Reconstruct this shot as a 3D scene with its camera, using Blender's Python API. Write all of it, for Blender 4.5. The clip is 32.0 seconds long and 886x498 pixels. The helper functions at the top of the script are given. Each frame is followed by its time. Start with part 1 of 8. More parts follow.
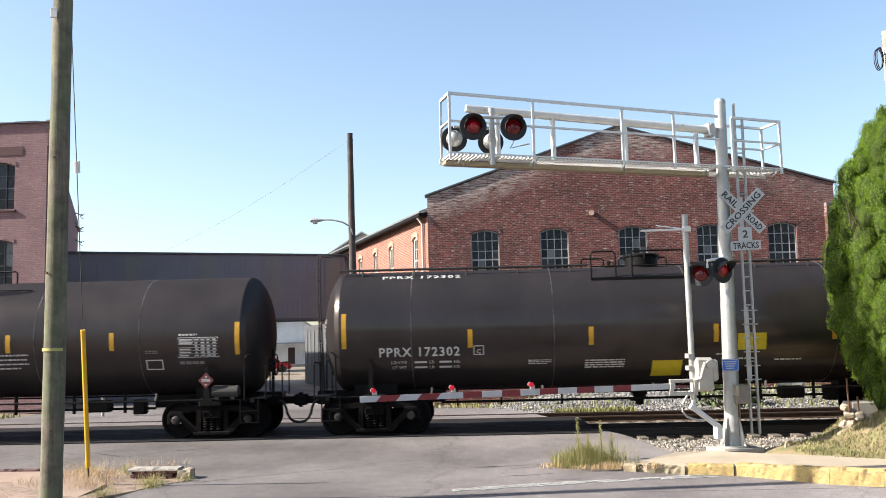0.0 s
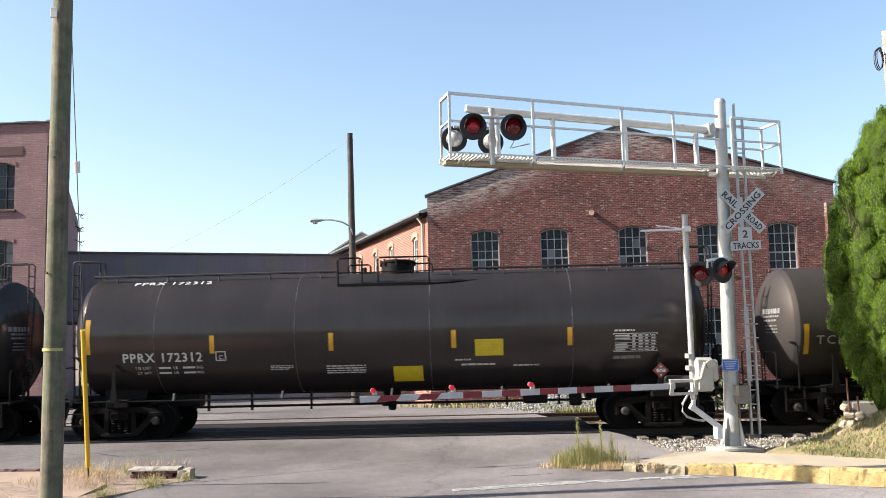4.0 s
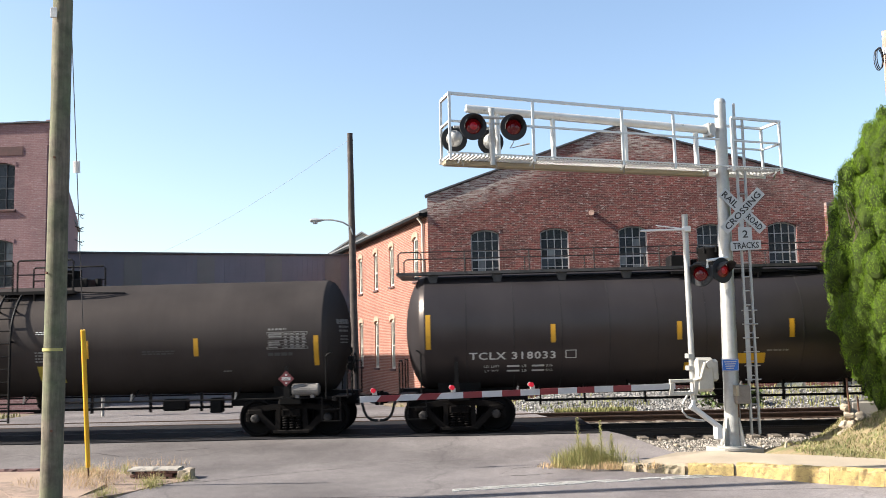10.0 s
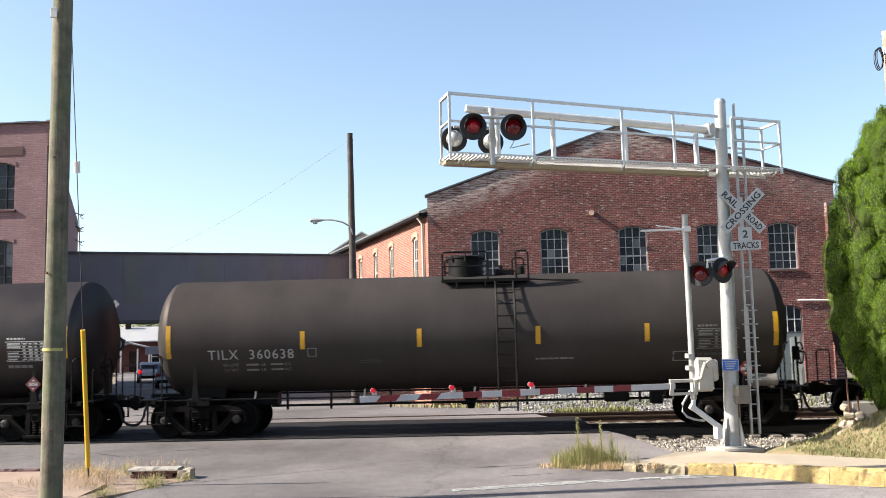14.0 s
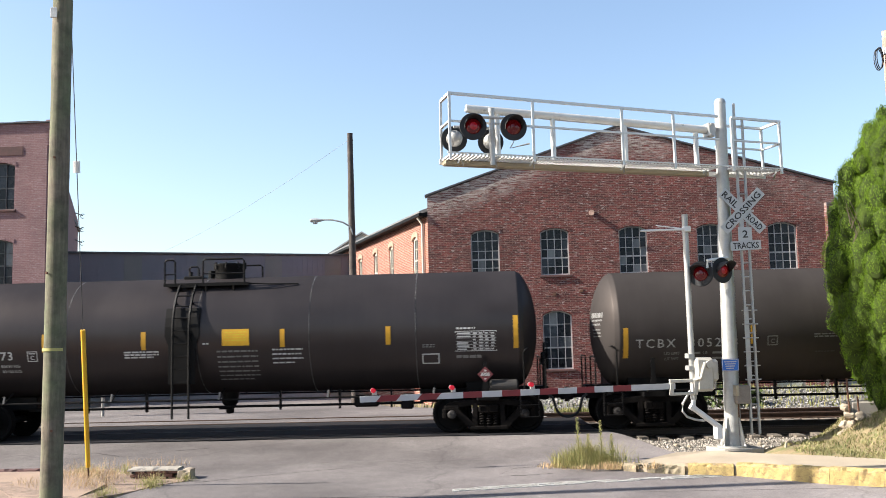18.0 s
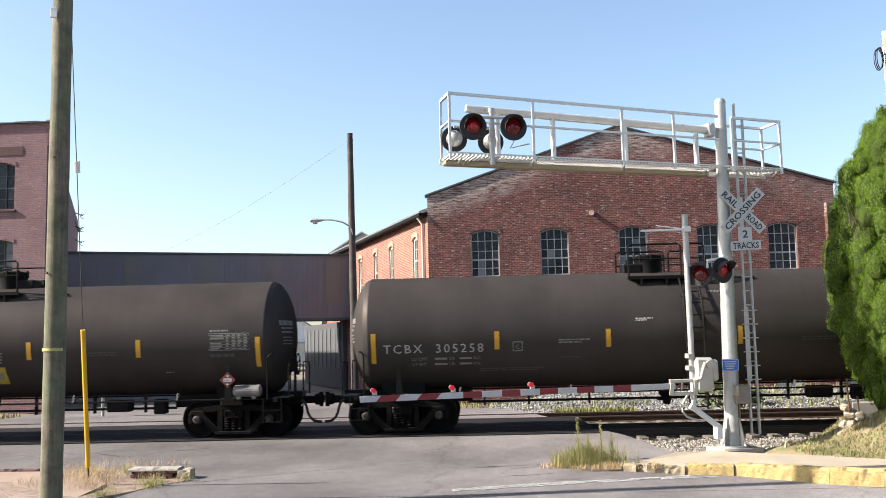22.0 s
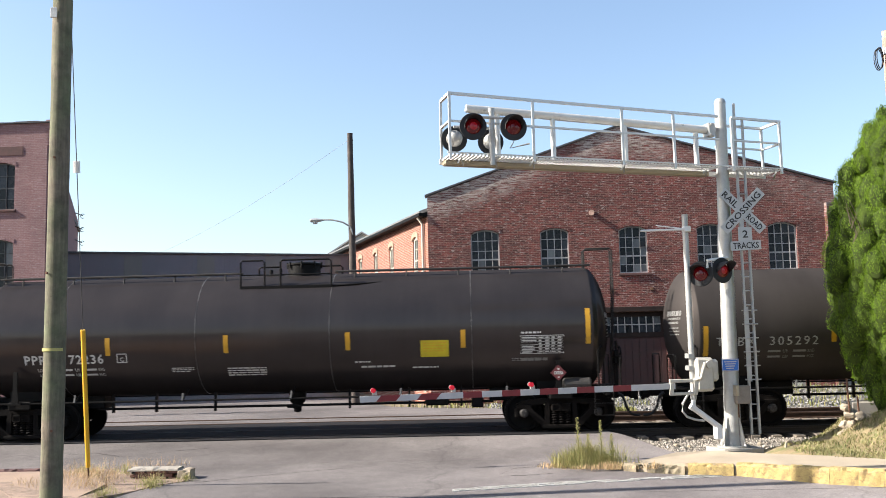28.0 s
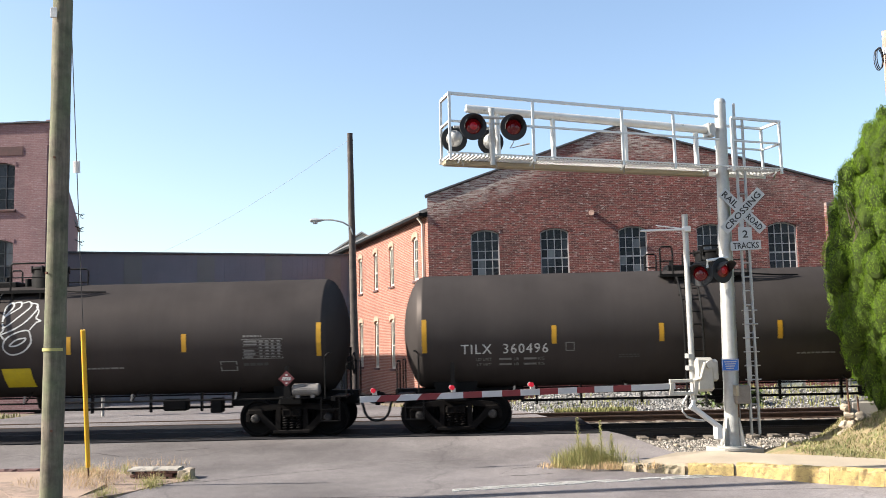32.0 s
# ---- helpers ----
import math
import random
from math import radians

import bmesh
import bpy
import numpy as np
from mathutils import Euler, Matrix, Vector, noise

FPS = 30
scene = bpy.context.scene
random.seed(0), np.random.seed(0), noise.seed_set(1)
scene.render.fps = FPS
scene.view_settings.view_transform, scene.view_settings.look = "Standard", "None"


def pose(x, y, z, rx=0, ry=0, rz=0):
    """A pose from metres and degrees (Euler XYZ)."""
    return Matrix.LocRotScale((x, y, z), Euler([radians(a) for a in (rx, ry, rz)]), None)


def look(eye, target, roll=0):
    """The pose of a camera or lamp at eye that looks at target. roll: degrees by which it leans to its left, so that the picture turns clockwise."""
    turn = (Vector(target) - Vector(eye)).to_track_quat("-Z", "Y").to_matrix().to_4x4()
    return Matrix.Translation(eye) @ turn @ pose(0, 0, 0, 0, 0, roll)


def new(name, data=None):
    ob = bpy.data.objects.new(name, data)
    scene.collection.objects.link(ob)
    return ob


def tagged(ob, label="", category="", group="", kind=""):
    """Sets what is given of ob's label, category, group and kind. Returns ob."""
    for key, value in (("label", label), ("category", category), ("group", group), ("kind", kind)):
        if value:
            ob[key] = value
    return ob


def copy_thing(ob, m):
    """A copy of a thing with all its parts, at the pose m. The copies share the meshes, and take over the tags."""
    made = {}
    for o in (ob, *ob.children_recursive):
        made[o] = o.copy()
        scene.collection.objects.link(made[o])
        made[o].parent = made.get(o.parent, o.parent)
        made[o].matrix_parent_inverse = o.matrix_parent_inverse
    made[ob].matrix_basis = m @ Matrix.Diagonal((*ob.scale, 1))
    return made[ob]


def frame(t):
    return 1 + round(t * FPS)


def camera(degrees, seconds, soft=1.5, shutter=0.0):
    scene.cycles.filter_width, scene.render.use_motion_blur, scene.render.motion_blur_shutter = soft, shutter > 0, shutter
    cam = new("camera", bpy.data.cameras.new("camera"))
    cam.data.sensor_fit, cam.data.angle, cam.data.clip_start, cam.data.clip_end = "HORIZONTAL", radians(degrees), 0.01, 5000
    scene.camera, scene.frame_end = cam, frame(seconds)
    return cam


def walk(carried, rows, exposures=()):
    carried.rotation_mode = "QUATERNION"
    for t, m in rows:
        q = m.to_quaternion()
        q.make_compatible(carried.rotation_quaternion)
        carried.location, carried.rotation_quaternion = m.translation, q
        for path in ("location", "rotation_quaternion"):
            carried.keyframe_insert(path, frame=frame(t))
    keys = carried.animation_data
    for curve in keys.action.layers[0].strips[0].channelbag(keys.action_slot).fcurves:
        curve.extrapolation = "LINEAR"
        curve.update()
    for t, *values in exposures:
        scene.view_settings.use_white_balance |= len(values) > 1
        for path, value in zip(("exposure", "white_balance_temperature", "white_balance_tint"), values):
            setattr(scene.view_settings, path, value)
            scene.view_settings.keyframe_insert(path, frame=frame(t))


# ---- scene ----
# ---------------------------------------------------------------- camera
EYE = (0.0, 0.0, 2.18)
YAW, PITCH = radians(1.78), math.atan(167.0 / 1620.0)
AIM = (EYE[0] - math.sin(YAW) * math.cos(PITCH), EYE[1] + math.cos(YAW) * math.cos(PITCH), EYE[2] + math.sin(PITCH))
cam = camera(2 * math.degrees(math.atan(784.0 / 1620.0)), 32.0, soft=0.9, shutter=0.1)
walk(cam, [(0.0, look(EYE, AIM, -1.33)), (32.0, look(EYE, AIM, -1.33))])

# ---------------------------------------------------------------- daylight
SUN_AZ, SUN_EL = radians(8.2), radians(33.5)     # the light runs along the track and a little away from the camera
world = bpy.data.worlds.new("sky")
scene.world = world
world.use_nodes = True
wn = world.node_tree.nodes
sky = wn.new("ShaderNodeTexSky")
sky.sky_type, sky.sun_disc = "NISHITA", False
sky.sun_elevation, sky.sun_rotation = SUN_EL, math.atan2(-math.cos(SUN_AZ), -math.sin(SUN_AZ))
sky.air_density, sky.dust_density, sky.ozone_density = 1.0, 1.5, 1.0
wn["Background"].inputs[1].default_value = 0.09
world.node_tree.links.new(sky.outputs[0], wn["Background"].inputs[0])
sun_data = bpy.data.lights.new("sun", "SUN")
sun_data.energy, sun_data.angle, sun_data.color = 5.0, radians(0.53), (1.0, 0.94, 0.85)
sun = new("sun", sun_data)
sun.matrix_basis = look((-math.cos(SUN_AZ) * 60, -math.sin(SUN_AZ) * 60, math.tan(SUN_EL) * 60), (0, 0, 0))
scene.view_settings.exposure = 1.53
# ---------------------------------------------------------------- mesh helpers
def B():
    return bmesh.new()


def mesh_of(name, bm, material, smooth=False):
    me = bpy.data.meshes.new(name)
    bm.normal_update()
    bm.to_mesh(me)
    bm.free()
    if material:
        me.materials.append(material)
    if smooth:
        me.polygons.foreach_set("use_smooth", [True] * len(me.polygons))
        me.set_sharp_from_angle(angle=radians(38))
    return me


def part(name, bm, material, parent, label="", smooth=False, m=None):
    me = bm if isinstance(bm, bpy.types.Mesh) else mesh_of(name, bm, material, smooth)
    ob = new(name, me)
    ob.parent = parent
    if m is not None:
        ob.matrix_basis = m
    if label:
        ob["label"] = label
    return ob


def thing(name, label, category, m=None, group="", kind=""):
    ob = tagged(new(name), label, category, group, kind)
    if m is not None:
        ob.matrix_basis = m
    return ob


def solid(name, bm, material, label, category, group="", kind="", smooth=False, m=None):
    ob = tagged(new(name, mesh_of(name, bm, material, smooth)), label, category, group, kind)
    if m is not None:
        ob.matrix_basis = m
    return ob


def box(bm, x0, x1, y0, y1, z0, z1, m=None, bevel=0.0):
    vs = bmesh.ops.create_cube(bm, size=1)["verts"]
    t = Matrix.LocRotScale(((x0 + x1) / 2, (y0 + y1) / 2, (z0 + z1) / 2), None, (abs(x1 - x0), abs(y1 - y0), abs(z1 - z0)))
    bmesh.ops.transform(bm, matrix=t, verts=vs)
    if bevel:
        es = list({e for v in vs for e in v.link_edges})
        made = bmesh.ops.bevel(bm, geom=es, offset=bevel, segments=1, affect="EDGES")
        vs = list({v for f in made["faces"] for v in f.verts} | {v for v in vs if v.is_valid})
    if m is not None:
        bmesh.ops.transform(bm, matrix=m, verts=vs)
    return vs


def rod(bm, p, q, r, r2=None, n=10, caps=True):
    p, q = Vector(p), Vector(q)
    d = q - p
    turn = d.to_track_quat("Z", "Y").to_matrix().to_4x4()
    m = Matrix.Translation((p + q) / 2) @ turn
    return bmesh.ops.create_cone(bm, cap_ends=caps, segments=n, radius1=r, radius2=r if r2 is None else r2, depth=d.length, matrix=m)["verts"]


def pipe(bm, pts, r, n=8):
    """A round tube along a line of points."""
    pts = [Vector(p) for p in pts]
    rings = []
    for i, p in enumerate(pts):
        d = (pts[min(i + 1, len(pts) - 1)] - pts[max(i - 1, 0)]).normalized()
        side = d.cross(Vector((0.013, 0.021, 1)))
        if side.length < 0.1:
            side = d.cross(Vector((0, 1, 0)))
        side.normalize()
        up = side.cross(d)
        rings.append([bm.verts.new(p + r * (math.cos(a) * side + math.sin(a) * up)) for a in (2 * math.pi * k / n for k in range(n))])
    for a, b in zip(rings, rings[1:]):
        for k in range(n):
            bm.faces.new((a[k], a[(k + 1) % n], b[(k + 1) % n], b[k]))
    bm.faces.new(rings[0][::-1])
    bm.faces.new(rings[-1])


def lathe(bm, profile, n=32, axis="X", caps=False):
    """Turn (along, radius) pairs round the X or Z axis."""
    rings = []
    for a, r in profile:
        ring = []
        for k in range(n):
            t = 2 * math.pi * k / n
            c, s = r * math.cos(t), r * math.sin(t)
            ring.append(bm.verts.new((a, c, s) if axis == "X" else (c, s, a)))
        rings.append(ring)
    for p, q in zip(rings, rings[1:]):
        for k in range(n):
            f = (p[k], p[(k + 1) % n], q[(k + 1) % n], q[k])
            bm.faces.new(f[::-1] if axis == "X" else f)
    if caps:
        bm.faces.new(rings[0] if axis == "X" else rings[0][::-1])
        bm.faces.new(rings[-1][::-1] if axis == "X" else rings[-1])
    return [v for r in rings for v in r]


def prism(bm, outline, y0, y1, m=None):
    """An (x, z) outline, counter-clockwise as seen from -y, given depth from y0 to y1."""
    a = [bm.verts.new((x, y0, z)) for x, z in outline]
    b = [bm.verts.new((x, y1, z)) for x, z in outline]
    n = len(a)
    bm.faces.new(a)
    bm.faces.new(b[::-1])
    for i in range(n):
        bm.faces.new((a[i], b[i], b[(i + 1) % n], a[(i + 1) % n]))
    if m is not None:
        bmesh.ops.transform(bm, matrix=m, verts=a + b)
    return a + b


def slab(bm, outline, z0, z1):
    """An (x, y) outline, counter-clockwise from above, given height."""
    a = [bm.verts.new((x, y, z0)) for x, y in outline]
    b = [bm.verts.new((x, y, z1)) for x, y in outline]
    n = len(a)
    bm.faces.new(a[::-1])
    bm.faces.new(b)
    for i in range(n):
        bm.faces.new((a[i], a[(i + 1) % n], b[(i + 1) % n], b[i]))


def wall_with_holes(bm, outline_top, x0, x1, z0, holes, thick):
    """A wall in the XZ plane, its face at y=0 and its back at y=thick. outline_top: (x, z) along the top, left to right.
    holes: (xa, xb, za, zb, rise), rise being the arch's height inside zb."""
    def top(x):
        for (xa, za), (xb, zb) in zip(outline_top, outline_top[1:]):
            if xa - 1e-6 <= x <= xb + 1e-6:
                return za + (zb - za) * (x - xa) / (xb - xa)
        return outline_top[-1][1]
    xs = {x0, x1} | {x for x, _ in outline_top}
    arcs = []
    for xa, xb, za, zb, rise in holes:
        n = 8 if rise else 1
        for k in range(n + 1):
            xs.add(round(xa + (xb - xa) * k / n, 5))
    xs = sorted(xs)
    zs_all = sorted({z0} | {h[2] for h in holes})

    def head(h, x):
        xa, xb, za, zb, rise = h
        u = (2 * x - xa - xb) / (xb - xa)
        return zb - rise * u * u
    def quad(pts):
        f = [bm.verts.new((x, 0, z)) for x, z in pts]
        bk = [bm.verts.new((x, thick, z)) for x, z in pts]
        bm.faces.new(f)
        bm.faces.new(bk[::-1])
    for xa, xb in zip(xs, xs[1:]):
        mid = (xa + xb) / 2
        col = sorted([h for h in holes if h[0] - 1e-5 < mid < h[1] + 1e-5], key=lambda h: h[2])
        la = lb = z0
        for h in col:
            if h[2] > max(la, lb) + 1e-4:
                quad([(xa, la), (xb, lb), (xb, h[2]), (xa, h[2])])
            la, lb = head(h, xa), head(h, xb)
        quad([(xa, la), (xb, lb), (xb, top(xb)), (xa, top(xa))])
    def strip(pts):
        f = [bm.verts.new((x, 0, z)) for x, z in pts]
        bk = [bm.verts.new((x, thick, z)) for x, z in pts]
        for i in range(len(pts) - 1):
            bm.faces.new((f[i + 1], f[i], bk[i], bk[i + 1]))
    strip([(x0, z0), (x0, top(x0))][::-1])
    strip([(x1, z0), (x1, top(x1))])
    strip([(x, z) for x, z in outline_top][::-1])
    for h in holes:
        n = 8 if h[4] else 1
        pts = [(h[0], h[2])] + [(h[1], h[2])] + [(h[1] + (h[0] - h[1]) * k / n, head(h, h[1] + (h[0] - h[1]) * k / n)) for k in range(n + 1)] + [(h[0], h[2])]
        strip(pts[::-1])
    bmesh.ops.remove_doubles(bm, verts=bm.verts, dist=1e-4)


def letters(text, size, bold=False, width=None, spread=1.0):
    """A flat mesh of built-in type, centred on its middle: a list of (x, y) and of faces."""
    cu = bpy.data.curves.new("type", "FONT")
    cu.body, cu.size, cu.align_x, cu.align_y, cu.resolution_u = text, size, "CENTER", "CENTER", 2
    cu.space_character = spread
    cu.offset = size * 0.018 if bold else 0.0
    ob = bpy.data.objects.new("type", cu)
    scene.collection.objects.link(ob)
    bpy.context.view_layer.update()
    me = bpy.data.meshes.new_from_object(ob.evaluated_get(bpy.context.evaluated_depsgraph_get()))
    v = [(p.co.x, p.co.y) for p in me.vertices]
    f = [tuple(p.vertices) for p in me.polygons]
    bpy.data.objects.remove(ob)
    bpy.data.curves.remove(cu)
    bpy.data.meshes.remove(me)
    if v:
        xs, ys = [p[0] for p in v], [p[1] for p in v]
        cx, cy = (min(xs) + max(xs)) / 2, (min(ys) + max(ys)) / 2
        k = width / (max(xs) - min(xs)) if width else 1.0
        h = size * 0.72 / (max(ys) - min(ys)) if width else 1.0
        v = [((a - cx) * k, (b - cy) * h) for a, b in v]
    return v, f
# ---------------------------------------------------------------- materials
def nodes_of(name):
    m = bpy.data.materials.new(name)
    m.use_nodes = True
    nt = m.node_tree
    return m, nt, nt.nodes["Principled BSDF"]


def link(nt, a, b):
    nt.links.new(a, b)


def coords(nt, scale=1.0, axes="xyz"):
    tc = nt.nodes.new("ShaderNodeTexCoord")
    mp = nt.nodes.new("ShaderNodeMapping")
    mp.inputs["Scale"].default_value = (scale, scale, scale) if not isinstance(scale, tuple) else scale
    link(nt, tc.outputs["Object"], mp.inputs[0])
    return mp.outputs[0]


def noise_tex(nt, vec, scale, detail=4.0, rough=0.6):
    n = nt.nodes.new("ShaderNodeTexNoise")
    n.inputs["Scale"].default_value, n.inputs["Detail"].default_value, n.inputs["Roughness"].default_value = scale, detail, rough
    if vec is not None:
        link(nt, vec, n.inputs["Vector"])
    return n.outputs["Fac"]


def ramp(nt, fac, stops):
    r = nt.nodes.new("ShaderNodeValToRGB")
    el = r.color_ramp.elements
    while len(el) < len(stops):
        el.new(0.5)
    for e, (p, c) in zip(el, stops):
        e.position, e.color = p, (*c, 1) if len(c) == 3 else c
    link(nt, fac, r.inputs[0])
    return r.outputs[0]


def mix(nt, fac, a, b, mode="MIX"):
    n = nt.nodes.new("ShaderNodeMix")
    n.data_type, n.blend_type = "RGBA", mode
    for sock, v in ((n.inputs[0], fac), (n.inputs[6], a), (n.inputs[7], b)):
        if isinstance(v, (int, float)):
            sock.default_value = v
        elif isinstance(v, tuple):
            sock.default_value = (*v, 1)
        else:
            link(nt, v, sock)
    return n.outputs[2]


def toned(c, k=0.70):
    """A colour swatch, as it looks in full daylight, brought down to its reflectance."""
    return tuple(x * k for x in c)


def grey(v):
    return (v, v, v)


def bump(nt, bsdf, height, strength, dist=0.02):
    b = nt.nodes.new("ShaderNodeBump")
    b.inputs["Strength"].default_value, b.inputs["Distance"].default_value = strength, dist
    link(nt, height, b.inputs["Height"])
    link(nt, b.outputs[0], bsdf.inputs["Normal"])


def surface(name, colour, rough=0.6, metal=0.0, vary=0.25, coarse=1.5, fine=30.0, bumps=0.15, dist=0.01, stain=None, stain_at=0.62, coat=0.0, scale=1.0, spec=0.5):
    """A surface with grain at a coarse and a fine scale, and stains of a second colour."""
    m, nt, b = nodes_of(name)
    colour, stain = toned(colour), toned(stain) if stain else None
    v = coords(nt, scale)
    big, small = noise_tex(nt, v, coarse, 5), noise_tex(nt, v, fine, 3)
    dark = tuple(c * (1 - vary) for c in colour)
    light = tuple(min(1, c * (1 + vary)) for c in colour)
    col = ramp(nt, big, [(0.3, dark), (0.7, light)])
    grain = ramp(nt, small, [(0.3, grey(1 - vary * 0.7)), (0.7, grey(1.0))])
    col = mix(nt, 1.0, col, grain, "MULTIPLY")
    if stain:
        patch = ramp(nt, noise_tex(nt, v, coarse * 2.3, 6, 0.7), [(stain_at, grey(0)), (stain_at + 0.12, grey(1))])
        col = mix(nt, patch, col, stain)
    link(nt, col, b.inputs["Base Color"])
    b.inputs["Metallic"].default_value = metal
    rr = ramp(nt, big, [(0.3, grey(max(0.03, rough - 0.12))), (0.7, grey(min(1, rough + 0.12)))])
    link(nt, rr, b.inputs["Roughness"])
    b.inputs["Coat Weight"].default_value = coat
    b.inputs["Specular IOR Level"].default_value = spec
    if bumps:
        bump(nt, b, small, bumps, dist)
    return m


def brickwork(name, c1, c2, mortar, gable=None, soot=0.3, joint=0.007, fleck=0.7):
    """Brick courses on a wall that is built in its own XZ plane."""
    m, nt, b = nodes_of(name)
    c1, c2, mortar = toned(c1, 0.9), toned(c2, 0.9), toned(mortar, 0.9)
    tc = nt.nodes.new("ShaderNodeTexCoord")
    sep = nt.nodes.new("ShaderNodeSeparateXYZ")
    com = nt.nodes.new("ShaderNodeCombineXYZ")
    link(nt, tc.outputs["Object"], sep.inputs[0])
    link(nt, sep.outputs["X"], com.inputs["X"])
    link(nt, sep.outputs["Z"], com.inputs["Y"])
    br = nt.nodes.new("ShaderNodeTexBrick")
    link(nt, com.outputs[0], br.inputs["Vector"])
    for k, v in (("Scale", 1.0), ("Mortar Size", joint), ("Mortar Smooth", 0.3), ("Bias", -0.1), ("Brick Width", 0.22), ("Row Height", 0.075)):
        br.inputs[k].default_value = v
    br.inputs["Color1"].default_value, br.inputs["Color2"].default_value, br.inputs["Mortar"].default_value = (*c1, 1), (*c2, 1), (*mortar, 1)
    obj = tc.outputs["Object"]
    rows = nt.nodes.new("ShaderNodeMapping")
    rows.inputs["Scale"].default_value = (2.0, 2.0, 24.0)
    link(nt, obj, rows.inputs[0])
    big = noise_tex(nt, obj, 0.55, 6, 0.65)
    streak = noise_tex(nt, rows.outputs[0], 1.6, 5, 0.7)
    fine = noise_tex(nt, obj, 26.0, 3)
    col = mix(nt, 1.0, br.outputs["Color"], ramp(nt, big, [(0.3, grey(1 - soot)), (0.72, grey(1.12))]), "MULTIPLY")
    col = mix(nt, 1.0, col, ramp(nt, fine, [(0.25, grey(0.72)), (0.75, grey(1.15))]), "MULTIPLY")
    pale = ramp(nt, streak, [(0.575, grey(0)), (0.63, grey(fleck))])
    col = mix(nt, pale, col, tuple(min(1, 0.35 + x * 0.6) for x in mortar))
    if gable:
        # old whitewash that clings along the roof edge and in scattered courses
        eave, peak, half = gable
        def calc(op, a, b_):
            n = nt.nodes.new("ShaderNodeMath")
            n.operation = op
            for sock, v in zip(n.inputs, (a, b_)):
                if isinstance(v, (int, float)):
                    sock.default_value = v
                else:
                    link(nt, v, sock)
            return n.outputs[0]
        off = calc("ABSOLUTE", calc("SUBTRACT", sep.outputs["X"], half), 0.0)
        edge = calc("SUBTRACT", calc("SUBTRACT", peak, calc("MULTIPLY", off, (peak - eave) / half)), sep.outputs["Z"])
        near = ramp(nt, calc("MULTIPLY", edge, 0.5), [(0.0, grey(1)), (0.28, grey(0.85)), (0.66, grey(0.0))])
        spot = ramp(nt, noise_tex(nt, rows.outputs[0], 1.0, 7, 0.8), [(0.475, grey(0)), (0.53, grey(1))])
        zone = ramp(nt, calc("ADD", calc("MULTIPLY", sep.outputs["X"], 1 / 16.85), calc("MULTIPLY", calc("SUBTRACT", noise_tex(nt, obj, 0.6, 3, 0.5), 0.5), 0.16)), [(0.0, grey(0.75)), (0.22, grey(0.9)), (0.33, grey(0.15)), (0.40, grey(0.9)), (0.56, grey(0.8)), (0.62, grey(0.10)), (1.0, grey(0.22))])
        amount = mix(nt, 1.0, mix(nt, 1.0, near, spot, "MULTIPLY"), zone, "MULTIPLY")
        col = mix(nt, amount, col, (0.42, 0.385, 0.35))
    link(nt, col, b.inputs["Base Color"])
    b.inputs["Roughness"].default_value = 0.9
    h = mix(nt, 0.35, br.outputs["Fac"], fine)
    inv = nt.nodes.new("ShaderNodeInvert")
    link(nt, h, inv.inputs["Color"])
    bump(nt, b, inv.outputs[0], 0.6, 0.012)
    return m


def plain(name, colour, rough=0.5, metal=0.0, glow=None, power=0.0):
    m, nt, b = nodes_of(name)
    b.inputs["Base Color"].default_value = (*colour, 1)
    b.inputs["Roughness"].default_value, b.inputs["Metallic"].default_value = rough, metal
    if glow:
        b.inputs["Emission Color"].default_value, b.inputs["Emission Strength"].default_value = (*glow, 1), power
    return m


